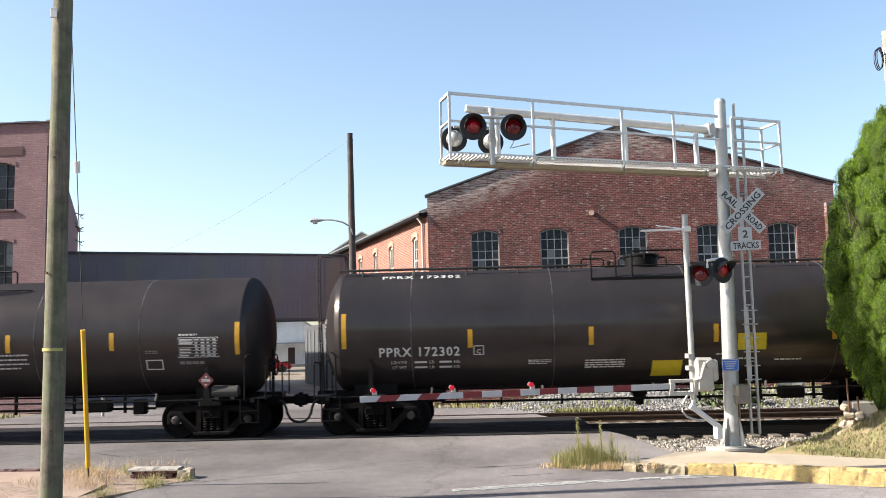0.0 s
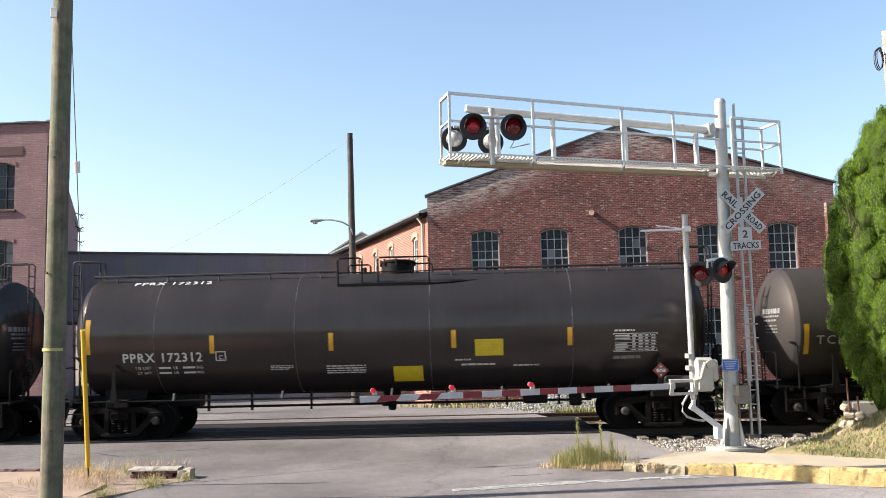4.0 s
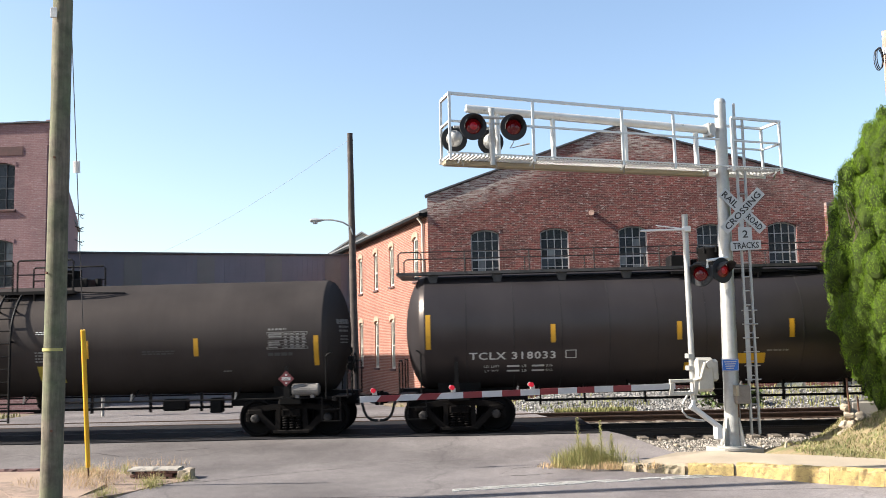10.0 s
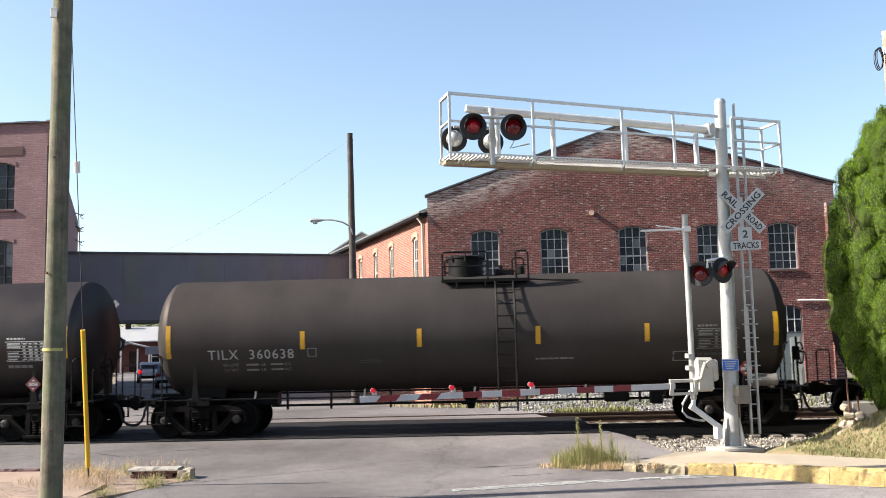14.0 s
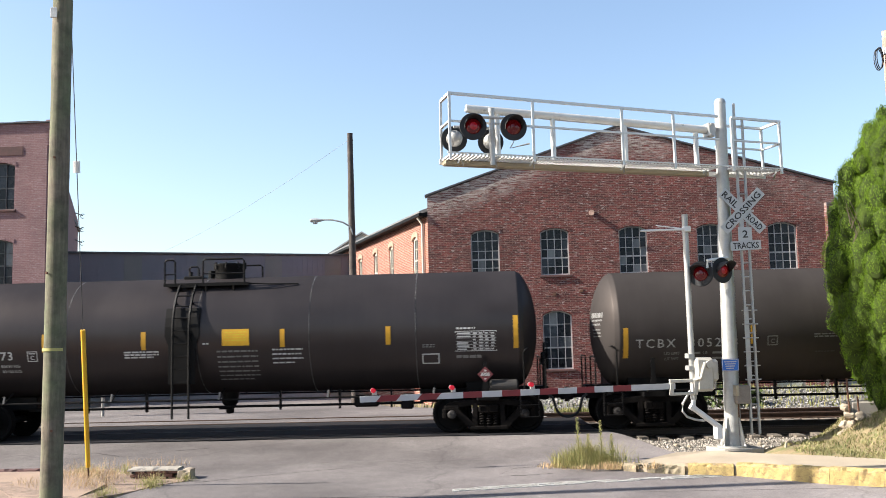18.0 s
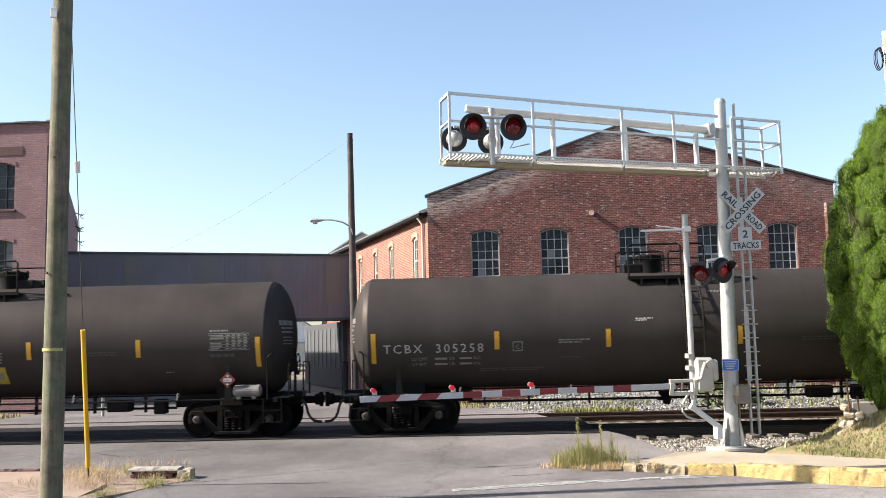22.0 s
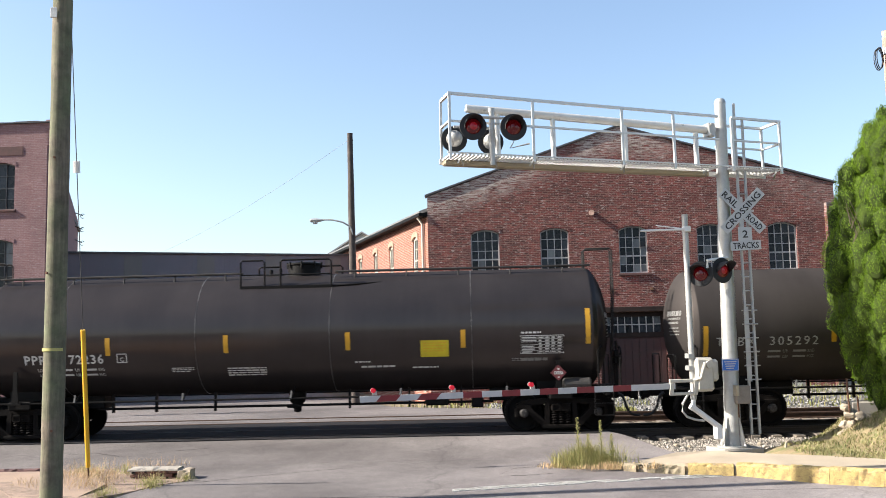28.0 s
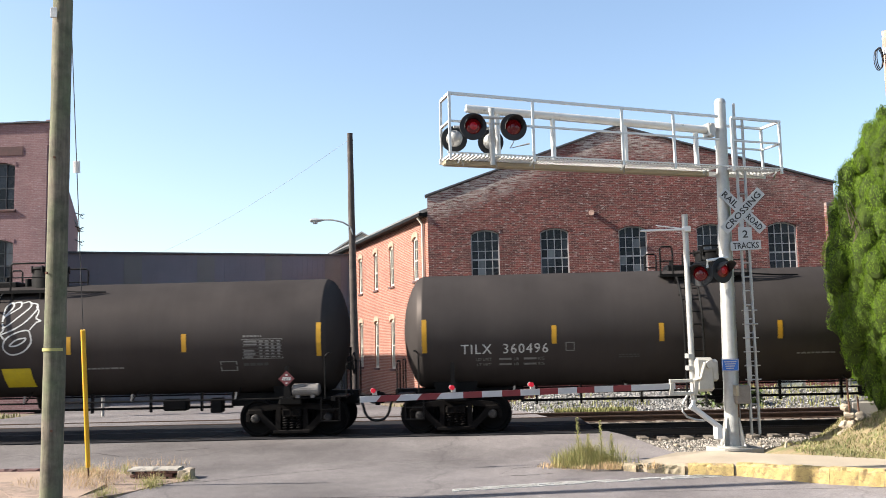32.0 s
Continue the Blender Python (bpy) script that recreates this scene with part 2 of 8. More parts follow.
def asphalt_mat():
    m, nt, b = nodes_of("asphalt")
    v = coords(nt)
    patch = noise_tex(nt, v, 0.22, 5, 0.55)
    stone = noise_tex(nt, v, 90.0, 2, 0.7)
    mid = noise_tex(nt, v, 3.5, 6, 0.7)
    grit = noise_tex(nt, v, 24.0, 4, 0.8)
    col = ramp(nt, patch, [(0.36, (0.080, 0.070, 0.068)), (0.64, (0.158, 0.141, 0.136))])
    col = mix(nt, 1.0, col, ramp(nt, stone, [(0.3, grey(0.6)), (0.72, grey(1.35))]), "MULTIPLY")
    col = mix(nt, 1.0, col, ramp(nt, mid, [(0.3, grey(0.85)), (0.7, grey(1.12))]), "MULTIPLY")
    col = mix(nt, 1.0, col, ramp(nt, grit, [(0.32, grey(0.72)), (0.68, grey(1.28))]), "MULTIPLY")
    warp = nt.nodes.new("ShaderNodeMix")
    warp.data_type = "VECTOR"
    warp.inputs[0].default_value = 0.42
    nz = nt.nodes.new("ShaderNodeTexNoise")
    nz.inputs["Scale"].default_value = 1.1
    link(nt, v, nz.inputs["Vector"])
    link(nt, v, warp.inputs[4])
    link(nt, nz.outputs["Color"], warp.inputs[5])
    vor = nt.nodes.new("ShaderNodeTexVoronoi")
    vor.feature = "DISTANCE_TO_EDGE"
    vor.inputs["Scale"].default_value = 0.21
    link(nt, warp.outputs[1], vor.inputs["Vector"])
    crack = ramp(nt, vor.outputs["Distance"], [(0.0012, grey(0.72)), (0.0045, grey(1))])
    col = mix(nt, 1.0, col, crack, "MULTIPLY")
    sep = nt.nodes.new("ShaderNodeSeparateXYZ")
    link(nt, warp.outputs[1], sep.inputs[0])
    shift = nt.nodes.new("ShaderNodeMath")
    shift.operation, shift.inputs[1].default_value, shift.inputs[2].default_value = "MULTIPLY_ADD", 0.1, 0.5
    link(nt, sep.outputs["X"], shift.inputs[0])
    col = mix(nt, 1.0, col, ramp(nt, shift.outputs[0], [(0.35, grey(0.97)), (0.47, grey(1.0)), (0.60, grey(1.38))]), "MULTIPLY")
    link(nt, col, b.inputs["Base Color"])
    b.inputs["Roughness"].default_value = 0.85
    b.inputs["Specular IOR Level"].default_value = 0.3
    bump(nt, b, stone, 0.5, 0.008)
    return m


def glass_mat(name, tint=(0.05, 0.06, 0.07), rough=0.08):
    m, nt, b = nodes_of(name)
    oi = nt.nodes.new("ShaderNodeObjectInfo")
    col = ramp(nt, oi.outputs["Random"], [(0.0, tuple(c * 0.4 for c in tint)), (0.55, tint), (0.80, tuple(c * 2.0 for c in tint)), (1.0, (0.20, 0.21, 0.21))])
    link(nt, col, b.inputs["Base Color"])
    b.inputs["Specular IOR Level"].default_value = 0.22
    v = coords(nt)
    link(nt, ramp(nt, noise_tex(nt, v, 3.0), [(0.35, grey(rough)), (0.75, grey(rough + 0.35))]), b.inputs["Roughness"])
    bump(nt, b, noise_tex(nt, v, 2.0), 0.06, 0.05)
    return m


def wood_pole_mat(name, c1, c2, moss=None):
    m, nt, b = nodes_of(name)
    c1, c2, moss = toned(c1), toned(c2), toned(moss) if moss else None
    tc = nt.nodes.new("ShaderNodeTexCoord")
    mp = nt.nodes.new("ShaderNodeMapping")
    mp.inputs["Scale"].default_value = (1, 1, 0.05)
    link(nt, tc.outputs["Object"], mp.inputs[0])
    grain = noise_tex(nt, mp.outputs[0], 22.0, 6, 0.7)
    big = noise_tex(nt, tc.outputs["Object"], 1.4, 4)
    col = ramp(nt, grain, [(0.3, c1), (0.7, c2)])
    if moss:
        col = mix(nt, ramp(nt, big, [(0.38, grey(0)), (0.62, grey(0.75))]), col, moss)
    patchy = ramp(nt, noise_tex(nt, tc.outputs["Object"], 3.2, 6, 0.7), [(0.32, grey(0.55)), (0.62, grey(1.15))])
    col = mix(nt, 1.0, col, patchy, "MULTIPLY")
    knots = ramp(nt, noise_tex(nt, tc.outputs["Object"], 9.0, 3), [(0.70, grey(1)), (0.76, grey(0.45))])
    col = mix(nt, 1.0, col, knots, "MULTIPLY")
    link(nt, col, b.inputs["Base Color"])
    b.inputs["Roughness"].default_value = 0.9
    bump(nt, b, grain, 0.6, 0.01)
    return m


def leaf_mat(name, c1, c2, thin=0.0):
    m, nt, b = nodes_of(name)
    geo = nt.nodes.new("ShaderNodeNewGeometry")
    c1, c2 = toned(c1, 0.8), toned(c2, 0.8)
    v = coords(nt)
    col = ramp(nt, geo.outputs["Random Per Island"], [(0.0, c1), (1.0, c2)])
    col = mix(nt, 1.0, col, ramp(nt, noise_tex(nt, v, 1.6, 4), [(0.3, grey(0.6)), (0.7, grey(1.25))]), "MULTIPLY")
    link(nt, col, b.inputs["Base Color"])
    b.inputs["Roughness"].default_value = 0.65
    b.inputs["Specular IOR Level"].default_value = 0.25
    if thin:
        through_light, both = nt.nodes.new("ShaderNodeBsdfTranslucent"), nt.nodes.new("ShaderNodeMixShader")
        link(nt, col, through_light.inputs["Color"])
        both.inputs[0].default_value = thin
        link(nt, b.outputs[0], both.inputs[1])
        link(nt, through_light.outputs[0], both.inputs[2])
        link(nt, both.outputs[0], nt.nodes["Material Output"].inputs["Surface"])
    return m


def tank_paint(name, colour, rough, gloss):
    """Black paint with faint rain streaks: a matt pigment under a dull, even gloss."""
    m = bpy.data.materials.new(name)
    m.use_nodes = True
    nt = m.node_tree
    nt.nodes.remove(nt.nodes["Principled BSDF"])
    v = coords(nt)
    streaks = coords(nt, (5.0, 0.35, 0.35))
    big, streak = noise_tex(nt, v, 0.8, 5), noise_tex(nt, streaks, 1.2, 5, 0.6)
    col = ramp(nt, big, [(0.3, tuple(c * 0.85 for c in colour)), (0.7, tuple(c * 1.18 for c in colour))])
    col = mix(nt, 1.0, col, ramp(nt, streak, [(0.3, grey(0.95)), (0.7, grey(1.06))]), "MULTIPLY")
    pigment, shine, both = nt.nodes.new("ShaderNodeBsdfDiffuse"), nt.nodes.new("ShaderNodeBsdfGlossy"), nt.nodes.new("ShaderNodeMixShader")
    link(nt, col, pigment.inputs["Color"])
    shine.inputs["Color"].default_value = (1.0, 0.87, 0.80, 1)
    link(nt, ramp(nt, big, [(0.3, grey(rough - 0.04)), (0.7, grey(rough + 0.07))]), shine.inputs["Roughness"])
    both.inputs[0].default_value = gloss
    link(nt, pigment.outputs[0], both.inputs[1])
    link(nt, shine.outputs[0], both.inputs[2])
    link(nt, both.outputs[0], nt.nodes["Material Output"].inputs["Surface"])
    return m


ASPHALT = asphalt_mat()
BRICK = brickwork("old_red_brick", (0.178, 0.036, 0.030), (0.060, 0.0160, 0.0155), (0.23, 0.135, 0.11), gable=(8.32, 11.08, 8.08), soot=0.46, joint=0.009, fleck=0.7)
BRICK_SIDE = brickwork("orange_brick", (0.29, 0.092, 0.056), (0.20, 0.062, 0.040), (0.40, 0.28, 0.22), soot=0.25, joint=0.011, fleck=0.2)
BRICK_MAUVE = brickwork("mauve_brick", (0.25, 0.135, 0.135), (0.215, 0.115, 0.118), (0.29, 0.19, 0.19), soot=0.2, fleck=0.3)
TANK_GLOSS = tank_paint("glossy_black_tank_paint", (0.0195, 0.0172, 0.0176), 0.20, 0.038)
TANK_SATIN = tank_paint("satin_black_tank_paint", (0.0208, 0.0186, 0.0196), 0.32, 0.030)
TANK_BLACK = tank_paint("dusty_black_tank_paint", (0.0305, 0.0270, 0.0258), 0.50, 0.016)
STEEL_BLACK = surface("black_steel", (0.0065, 0.006, 0.006), 0.6, 0, 0.35, 3.0, 40, 0.1, spec=0.12)
TRUCK_GRIME = surface("grimy_cast_steel", (0.0088, 0.0070, 0.0062), 0.8, 0, 0.4, 6.0, 60, 0.25, stain=(0.040, 0.030, 0.023), stain_at=0.62, spec=0.1)
WHEEL_STEEL = surface("worn_wheel_steel", (0.007, 0.0062, 0.006), 0.75, 0, 0.3, 6, 60, 0.1, spec=0.1)
BEARING_DUST = surface("dusty_bearing_cap", (0.022, 0.018, 0.016), 0.7, 0, 0.3, 8, 60, 0.1)
RUST = surface("rusty_steel", (0.16, 0.075, 0.042), 0.85, 0, 0.4, 8, 60, 0.3, stain=(0.07, 0.04, 0.03))
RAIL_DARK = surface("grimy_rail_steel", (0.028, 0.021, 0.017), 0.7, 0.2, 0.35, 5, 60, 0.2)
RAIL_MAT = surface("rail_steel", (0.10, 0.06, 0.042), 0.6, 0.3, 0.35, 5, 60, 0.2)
GALV = surface("galvanised_steel", (0.56, 0.55, 0.52), 0.42, 0.45, 0.16, 4, 60, 0.06)
DULL_BACK = surface("dull_sheet_metal", (0.15, 0.155, 0.175), 0.6, 0.2, 0.16, 4, 60, 0.06)
ALU = surface("brushed_aluminium", (0.82, 0.81, 0.77), 0.38, 0.35, 0.08, 5, 80, 0.04)
WHITE_PAINT = surface("white_paint", (0.92, 0.91, 0.88), 0.5, 0, 0.06, 3, 50, 0.03)
MARKING = surface("white_stencil", (0.60, 0.60, 0.58), 0.7, 0, 0.10, 6, 50, 0.0)
MARKING_FADED = surface("faded_stencil", (0.22, 0.215, 0.205), 0.75, 0, 0.25, 6, 50, 0.0)
MARKING_DIM = surface("dim_stencil", (0.066, 0.064, 0.062), 0.75, 0, 0.25, 6, 50, 0.0)
REFLECT = surface("amber_reflective_tape", (0.62, 0.33, 0.012), 0.45, 0, 0.12, 6, 60, 0.0)
FADED_YELLOW = surface("faded_yellow_decal", (0.40, 0.32, 0.035), 0.65, 0, 0.2, 5, 50, 0.0)
YELLOW = surface("yellow_paint", (0.66, 0.52, 0.015), 0.55, 0, 0.12, 5, 50, 0.03)
ORANGE_YELLOW = surface("orange_yellow_decal", (0.72, 0.40, 0.01), 0.5, 0, 0.1, 5, 50, 0.0)
RED_TAPE = surface("red_reflective_tape", (0.24, 0.018, 0.022), 0.45, 0, 0.15, 5, 60, 0.02)
MARKING_SOFT = surface("soft_stencil", (0.42, 0.415, 0.40), 0.7, 0, 0.15, 6, 50, 0.0)
WHITE_TAPE = surface("white_reflective_tape", (0.58, 0.57, 0.57), 0.45, 0, 0.08, 5, 60, 0.02)
SIGN_WHITE = surface("sign_white", (0.55, 0.57, 0.57), 0.5, 0, 0.08, 4, 50, 0.0)
SIGN_BLACK = plain("sign_black", (0.012, 0.012, 0.013), 0.6)
SIGN_BLUE = surface("sign_blue", (0.03, 0.17, 0.62), 0.45, 0, 0.1, 4, 50, 0.0)
DISC_BLACK = plain("matt_black_disc", (0.012, 0.012, 0.013), 0.7)
LENS_ON = plain("lit_red_lens", (0.055, 0.003, 0.006), 0.25, 0, (1.0, 0.02, 0.04), 0.045)
LENS_FAR = plain("flashing_red_lens", (0.06, 0.003, 0.006), 0.25, 0, (1.0, 0.02, 0.05), 0.42)
LENS_OFF = plain("dark_red_lens", (0.04, 0.002, 0.004), 0.2, 0, (0.6, 0.01, 0.015), 0.018)
ARM_LAMP = plain("lit_arm_lamp", (0.26, 0.010, 0.020), 0.25, 0, (1.0, 0.015, 0.05), 0.13)
CONCRETE = surface("weathered_concrete", (0.42, 0.38, 0.32), 0.9, 0, 0.2, 2.0, 45, 0.25, stain=(0.26, 0.22, 0.18))
SIDEWALK = surface("sidewalk_concrete", (0.45, 0.37, 0.27), 0.9, 0, 0.14, 1.4, 50, 0.2, stain=(0.34, 0.29, 0.23))
SIDEWALK_RED = surface("warm_sidewalk", (0.34, 0.24, 0.175), 0.9, 0, 0.2, 1.2, 50, 0.25, stain=(0.24, 0.165, 0.125))
KERB_YELLOW = surface("worn_yellow_kerb_paint", (0.60, 0.44, 0.17), 0.85, 0, 0.35, 4.5, 60, 0.5, 0.02, stain=(0.34, 0.235, 0.11), stain_at=0.49)
ROAD_PAINT = surface("worn_road_paint", (0.66, 0.64, 0.60), 0.8, 0, 0.25, 5, 60, 0.2, stain=(0.24, 0.22, 0.20), stain_at=0.52)
DIRT = surface("dry_earth", (0.23, 0.18, 0.125), 0.95, 0, 0.3, 0.8, 25, 0.4, 0.03, stain=(0.12, 0.13, 0.055))
GRASS_DRY = leaf_mat("dry_grass", (0.62, 0.42, 0.25), (0.46, 0.35, 0.17))
GRASS_GREEN = leaf_mat("green_grass", (0.14, 0.17, 0.05), (0.34, 0.30, 0.12))
STONE = surface("ballast_stone", (0.22, 0.195, 0.165), 0.9, 0, 0.3, 3.0, 40, 0.4, 0.02)
SHADED_STONE = surface("oil_darkened_ballast", (0.085, 0.070, 0.058), 0.9, 0, 0.35, 3.0, 40, 0.4, 0.02, spec=0.2)
PALE_STONE = surface("clean_pale_ballast", (0.19, 0.178, 0.165), 0.9, 0, 0.35, 6.0, 40, 0.4, 0.02)
TIE_WOOD = surface("weathered_tie_wood", (0.21, 0.175, 0.14), 0.9, 0, 0.35, 5, 40, 0.4)
POLE_GREEN = wood_pole_mat("green_treated_pole", (0.110, 0.090, 0.066), (0.27, 0.225, 0.160), (0.125, 0.150, 0.075))
POLE_GREY = wood_pole_mat("weathered_pole", (0.055, 0.043, 0.038), (0.12, 0.095, 0.082))
POLE_RED = wood_pole_mat("reddish_pole", (0.46, 0.28, 0.21), (0.62, 0.42, 0.34))
METAL_SIDING = surface("grey_corrugated_siding", (0.245, 0.235, 0.268), 0.6, 0.15, 0.15, 0.5, 20, 0.05, stain=(0.19, 0.19, 0.205))
SIDING_PATCH = surface("tan_grey_siding", (0.235, 0.228, 0.215), 0.6, 0.1, 0.15, 0.8, 20, 0.05)
ROOF = surface("grey_roofing", (0.20, 0.20, 0.20), 0.85, 0, 0.2, 0.7, 30, 0.2)
COPING = surface("roof_edge_coping", (0.085, 0.087, 0.095), 0.8, 0, 0.2, 1.5, 30, 0.15)
FRAME_DARK = surface("dark_window_steel", (0.12, 0.125, 0.13), 0.7, 0, 0.3, 6, 40, 0.1)
FRAME_PALE = surface("pale_window_paint", (0.52, 0.51, 0.50), 0.7, 0, 0.2, 6, 40, 0.1)
FRAME_CREAM = surface("cream_trim", (0.72, 0.66, 0.56), 0.7, 0, 0.1, 4, 40, 0.1)
GLASS = glass_mat("old_window_glass", (0.022, 0.026, 0.031), 0.15)
LEAF_A = leaf_mat("arborvitae_leaf", (0.112, 0.205, 0.014), (0.235, 0.360, 0.030), 0.45)
LEAF_FAR = leaf_mat("far_leaf", (0.06, 0.10, 0.03), (0.13, 0.17, 0.05))
BARK = surface("bark", (0.14, 0.10, 0.075), 0.9, 0, 0.3, 6, 40, 0.4)
WIRE = plain("black_cable", (0.02, 0.02, 0.022), 0.6)
RUBBER = plain("black_rubber", (0.012, 0.012, 0.012), 0.75)
DARK_RED_DOOR = surface("dark_red_door", (0.065, 0.028, 0.026), 0.7, 0, 0.3, 3, 40, 0.15)
DARK_WOOD = surface("dark_weathered_wood", (0.035, 0.024, 0.021), 0.85, 0, 0.3, 4, 40, 0.2, spec=0.2)
DOOR_PALE = surface("pale_door_paint", (0.50, 0.53, 0.47), 0.6, 0, 0.12, 3, 40, 0.1)
INSIDE = plain("dark_interior", (0.03, 0.03, 0.033), 0.9)
TAN_STEEL = surface("tan_reflecting_steel", (0.46, 0.39, 0.27), 0.5, 0.2, 0.1, 4, 50, 0.05)
CREAM_BOX = surface("off_white_cast_case", (0.60, 0.56, 0.48), 0.55, 0, 0.12, 4, 40, 0.1, stain=(0.34, 0.30, 0.24), stain_at=0.66)
BOX_GREY = surface("grey_brown_box", (0.26, 0.22, 0.18), 0.7, 0, 0.2, 4, 40, 0.1)
YELLOW_BAND = surface("yellow_band", (0.55, 0.50, 0.16), 0.6, 0, 0.1, 5, 40, 0.0)
GUARD_YELLOW = surface("guard_yellow_plastic", (0.80, 0.46, 0.02), 0.45, 0, 0.08, 4, 40, 0.0)
WIRE_PALE = plain("pale_wire", (0.16, 0.17, 0.18), 0.6)
BANK = surface("dry_bank_soil", (0.32, 0.24, 0.13), 0.95, 0, 0.25, 1.2, 20, 0.4, 0.03, stain=(0.16, 0.17, 0.06), stain_at=0.5)
GRASS_BANK = leaf_mat("bank_grass", (0.36, 0.29, 0.15), (0.17, 0.20, 0.06))
DRAIN_BRICK = surface("dirty_drain_brick", (0.20, 0.10, 0.075), 0.9, 0, 0.3, 6, 40, 0.3)
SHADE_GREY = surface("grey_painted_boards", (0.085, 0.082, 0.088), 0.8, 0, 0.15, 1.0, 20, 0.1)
HOUSE_WHITE = surface("white_clapboard", (0.88, 0.87, 0.84), 0.7, 0, 0.1, 1.0, 20, 0.1)
HOUSE_RED = surface("dark_red_boards", (0.11, 0.032, 0.03), 0.8, 0, 0.2, 1.0, 20, 0.1)
PALE_ROOF = surface("pale_metal_roof", (0.40, 0.40, 0.40), 0.6, 0, 0.1, 1.0, 20, 0.1)
CAR_SILVER = surface("silver_blue_car_paint", (0.16, 0.19, 0.23), 0.3, 0.3, 0.05, 2, 30, 0.0, coat=0.5)
CAR_RED = surface("red_car_paint", (0.36, 0.02, 0.03), 0.3, 0.0, 0.05, 2, 30, 0.0, coat=0.5)
CAR_WHITE = surface("white_car_paint", (0.70, 0.70, 0.70), 0.3, 0.0, 0.05, 2, 30, 0.0, coat=0.5)
CAR_GLASS = plain("dark_car_glass", (0.012, 0.014, 0.016), 0.25)
TAIL_LAMP = plain("lit_tail_lamp", (0.5, 0.01, 0.015), 0.3, 0, (1.0, 0.02, 0.03), 0.55)
CLEARANCE = surface("amber_sign", (0.66, 0.38, 0.01), 0.5, 0, 0.1, 4, 40, 0.0)
MARKER_RED = surface("orange_red_plastic", (0.60, 0.07, 0.03), 0.5, 0, 0.1, 4, 40, 0.0)
ARCH_PALE = surface("pale_brick_arch", (0.50, 0.36, 0.26), 0.85, 0, 0.2, 6, 40, 0.2)
KERB_BARE = surface("bare_crumbling_kerb", (0.34, 0.28, 0.19), 0.95, 0, 0.3, 5, 45, 0.5, 0.02, stain=(0.17, 0.15, 0.08), stain_at=0.5)
EDGING_RED = surface("reddish_edging_stone", (0.145, 0.075, 0.068), 0.9, 0, 0.25, 4, 40, 0.3)
DUSTY_EARTH = surface("trodden_dry_earth", (0.34, 0.24, 0.18), 0.95, 0, 0.35, 3.5, 35, 0.6, 0.03, stain=(0.17, 0.125, 0.085), stain_at=0.52)
GRASS_WARM = leaf_mat("yellow_green_grass", (0.23, 0.25, 0.08), (0.48, 0.42, 0.19), 0.3)
# dark copy of the leaf green: the crown's inner shade is in the colour
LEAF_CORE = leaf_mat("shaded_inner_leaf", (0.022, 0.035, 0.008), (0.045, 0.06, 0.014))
TWIG = surface("dead_twig", (0.20, 0.155, 0.115), 0.9, 0, 0.3, 6, 40, 0.2)
# darker than the leaves, which paints the shade into the clefts
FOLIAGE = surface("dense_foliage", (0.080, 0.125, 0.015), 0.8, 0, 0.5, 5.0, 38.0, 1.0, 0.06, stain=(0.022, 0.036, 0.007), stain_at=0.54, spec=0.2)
# dark tone for the painted train shadow, and for the real road cracks
SHADE_CRACK_DARK = surface("dark_crossing_asphalt", (0.026, 0.025, 0.027), 0.9, 0, 0.3, 2.0, 30, 0.3, spec=0.08)
# ---------------------------------------------------------------- ground, road, tracks
NEAR_Y, FAR_Y = 23.6, 27.6          # middles of the two tracks


def smooth(a, b, x):
    t = min(1.0, max(0.0, (x - a) / (b - a)))
    return t * t * (3 - 2 * t)


def sheet(bm, xs, ys, height):
    grid = [[bm.verts.new((x, y, height(x, y))) for x in xs(y)] for y in ys]
    for a, b in zip(grid, grid[1:]):
        for k in range(len(a) - 1):
            bm.faces.new((a[k], a[k + 1], b[k + 1], b[k]))


def road_height(x, y):
    z = -0.25 + 0.22 * smooth(18.3, 22.3, y) - 0.09 * smooth(29.2, 34, y)
    return z + 0.012 * noise.noise(Vector((x * 0.5, y * 0.5, 0.0)))


def road_right(y):
    return float(np.interp(y, [15.0, 15.01, 19.2, 19.21, 20.0, 21.6, 23.2, 29.4, 32.0, 34.5, 38.0, 160.0], [80, 9.0, 9.0, 4.3, 3.95, 3.5, 3.05, 1.6, 0.6, -3.2, -4.6, -52.0]))


def road_left(y):
    return float(np.interp(y, [24.0, 24.01, 36.0, 38.0, 160.0], [-80, -16.5, -16.5, -15.2, -62.0]))


bm = B()
sheet(bm, lambda y: [-3000, 3000], [-3000, 3000], lambda x, y: -0.34)
ground = solid("ground", bm, DIRT, "bare dry earth with patches of grass", "ground", kind="structure")

bm = B()
rows = sorted(set([-80, -40, -20, -10, 0, 5, 8, 10, 12, 14, 15.0, 15.01, 19.2, 19.21, 24.0, 24.01] + [15 + 0.4 * i for i in range(1, 50)] + [35, 36, 38, 44, 52, 62, 80, 110, 160]))
def road_xs(y):
    a, b = road_left(y), road_right(y)
    return [a + (b - a) * k / 60 for k in range(61)]
sheet(bm, road_xs, rows, road_height)
road = solid("road", bm, ASPHALT, "cracked grey asphalt road over the railway crossing", "road", kind="structure", smooth=True)

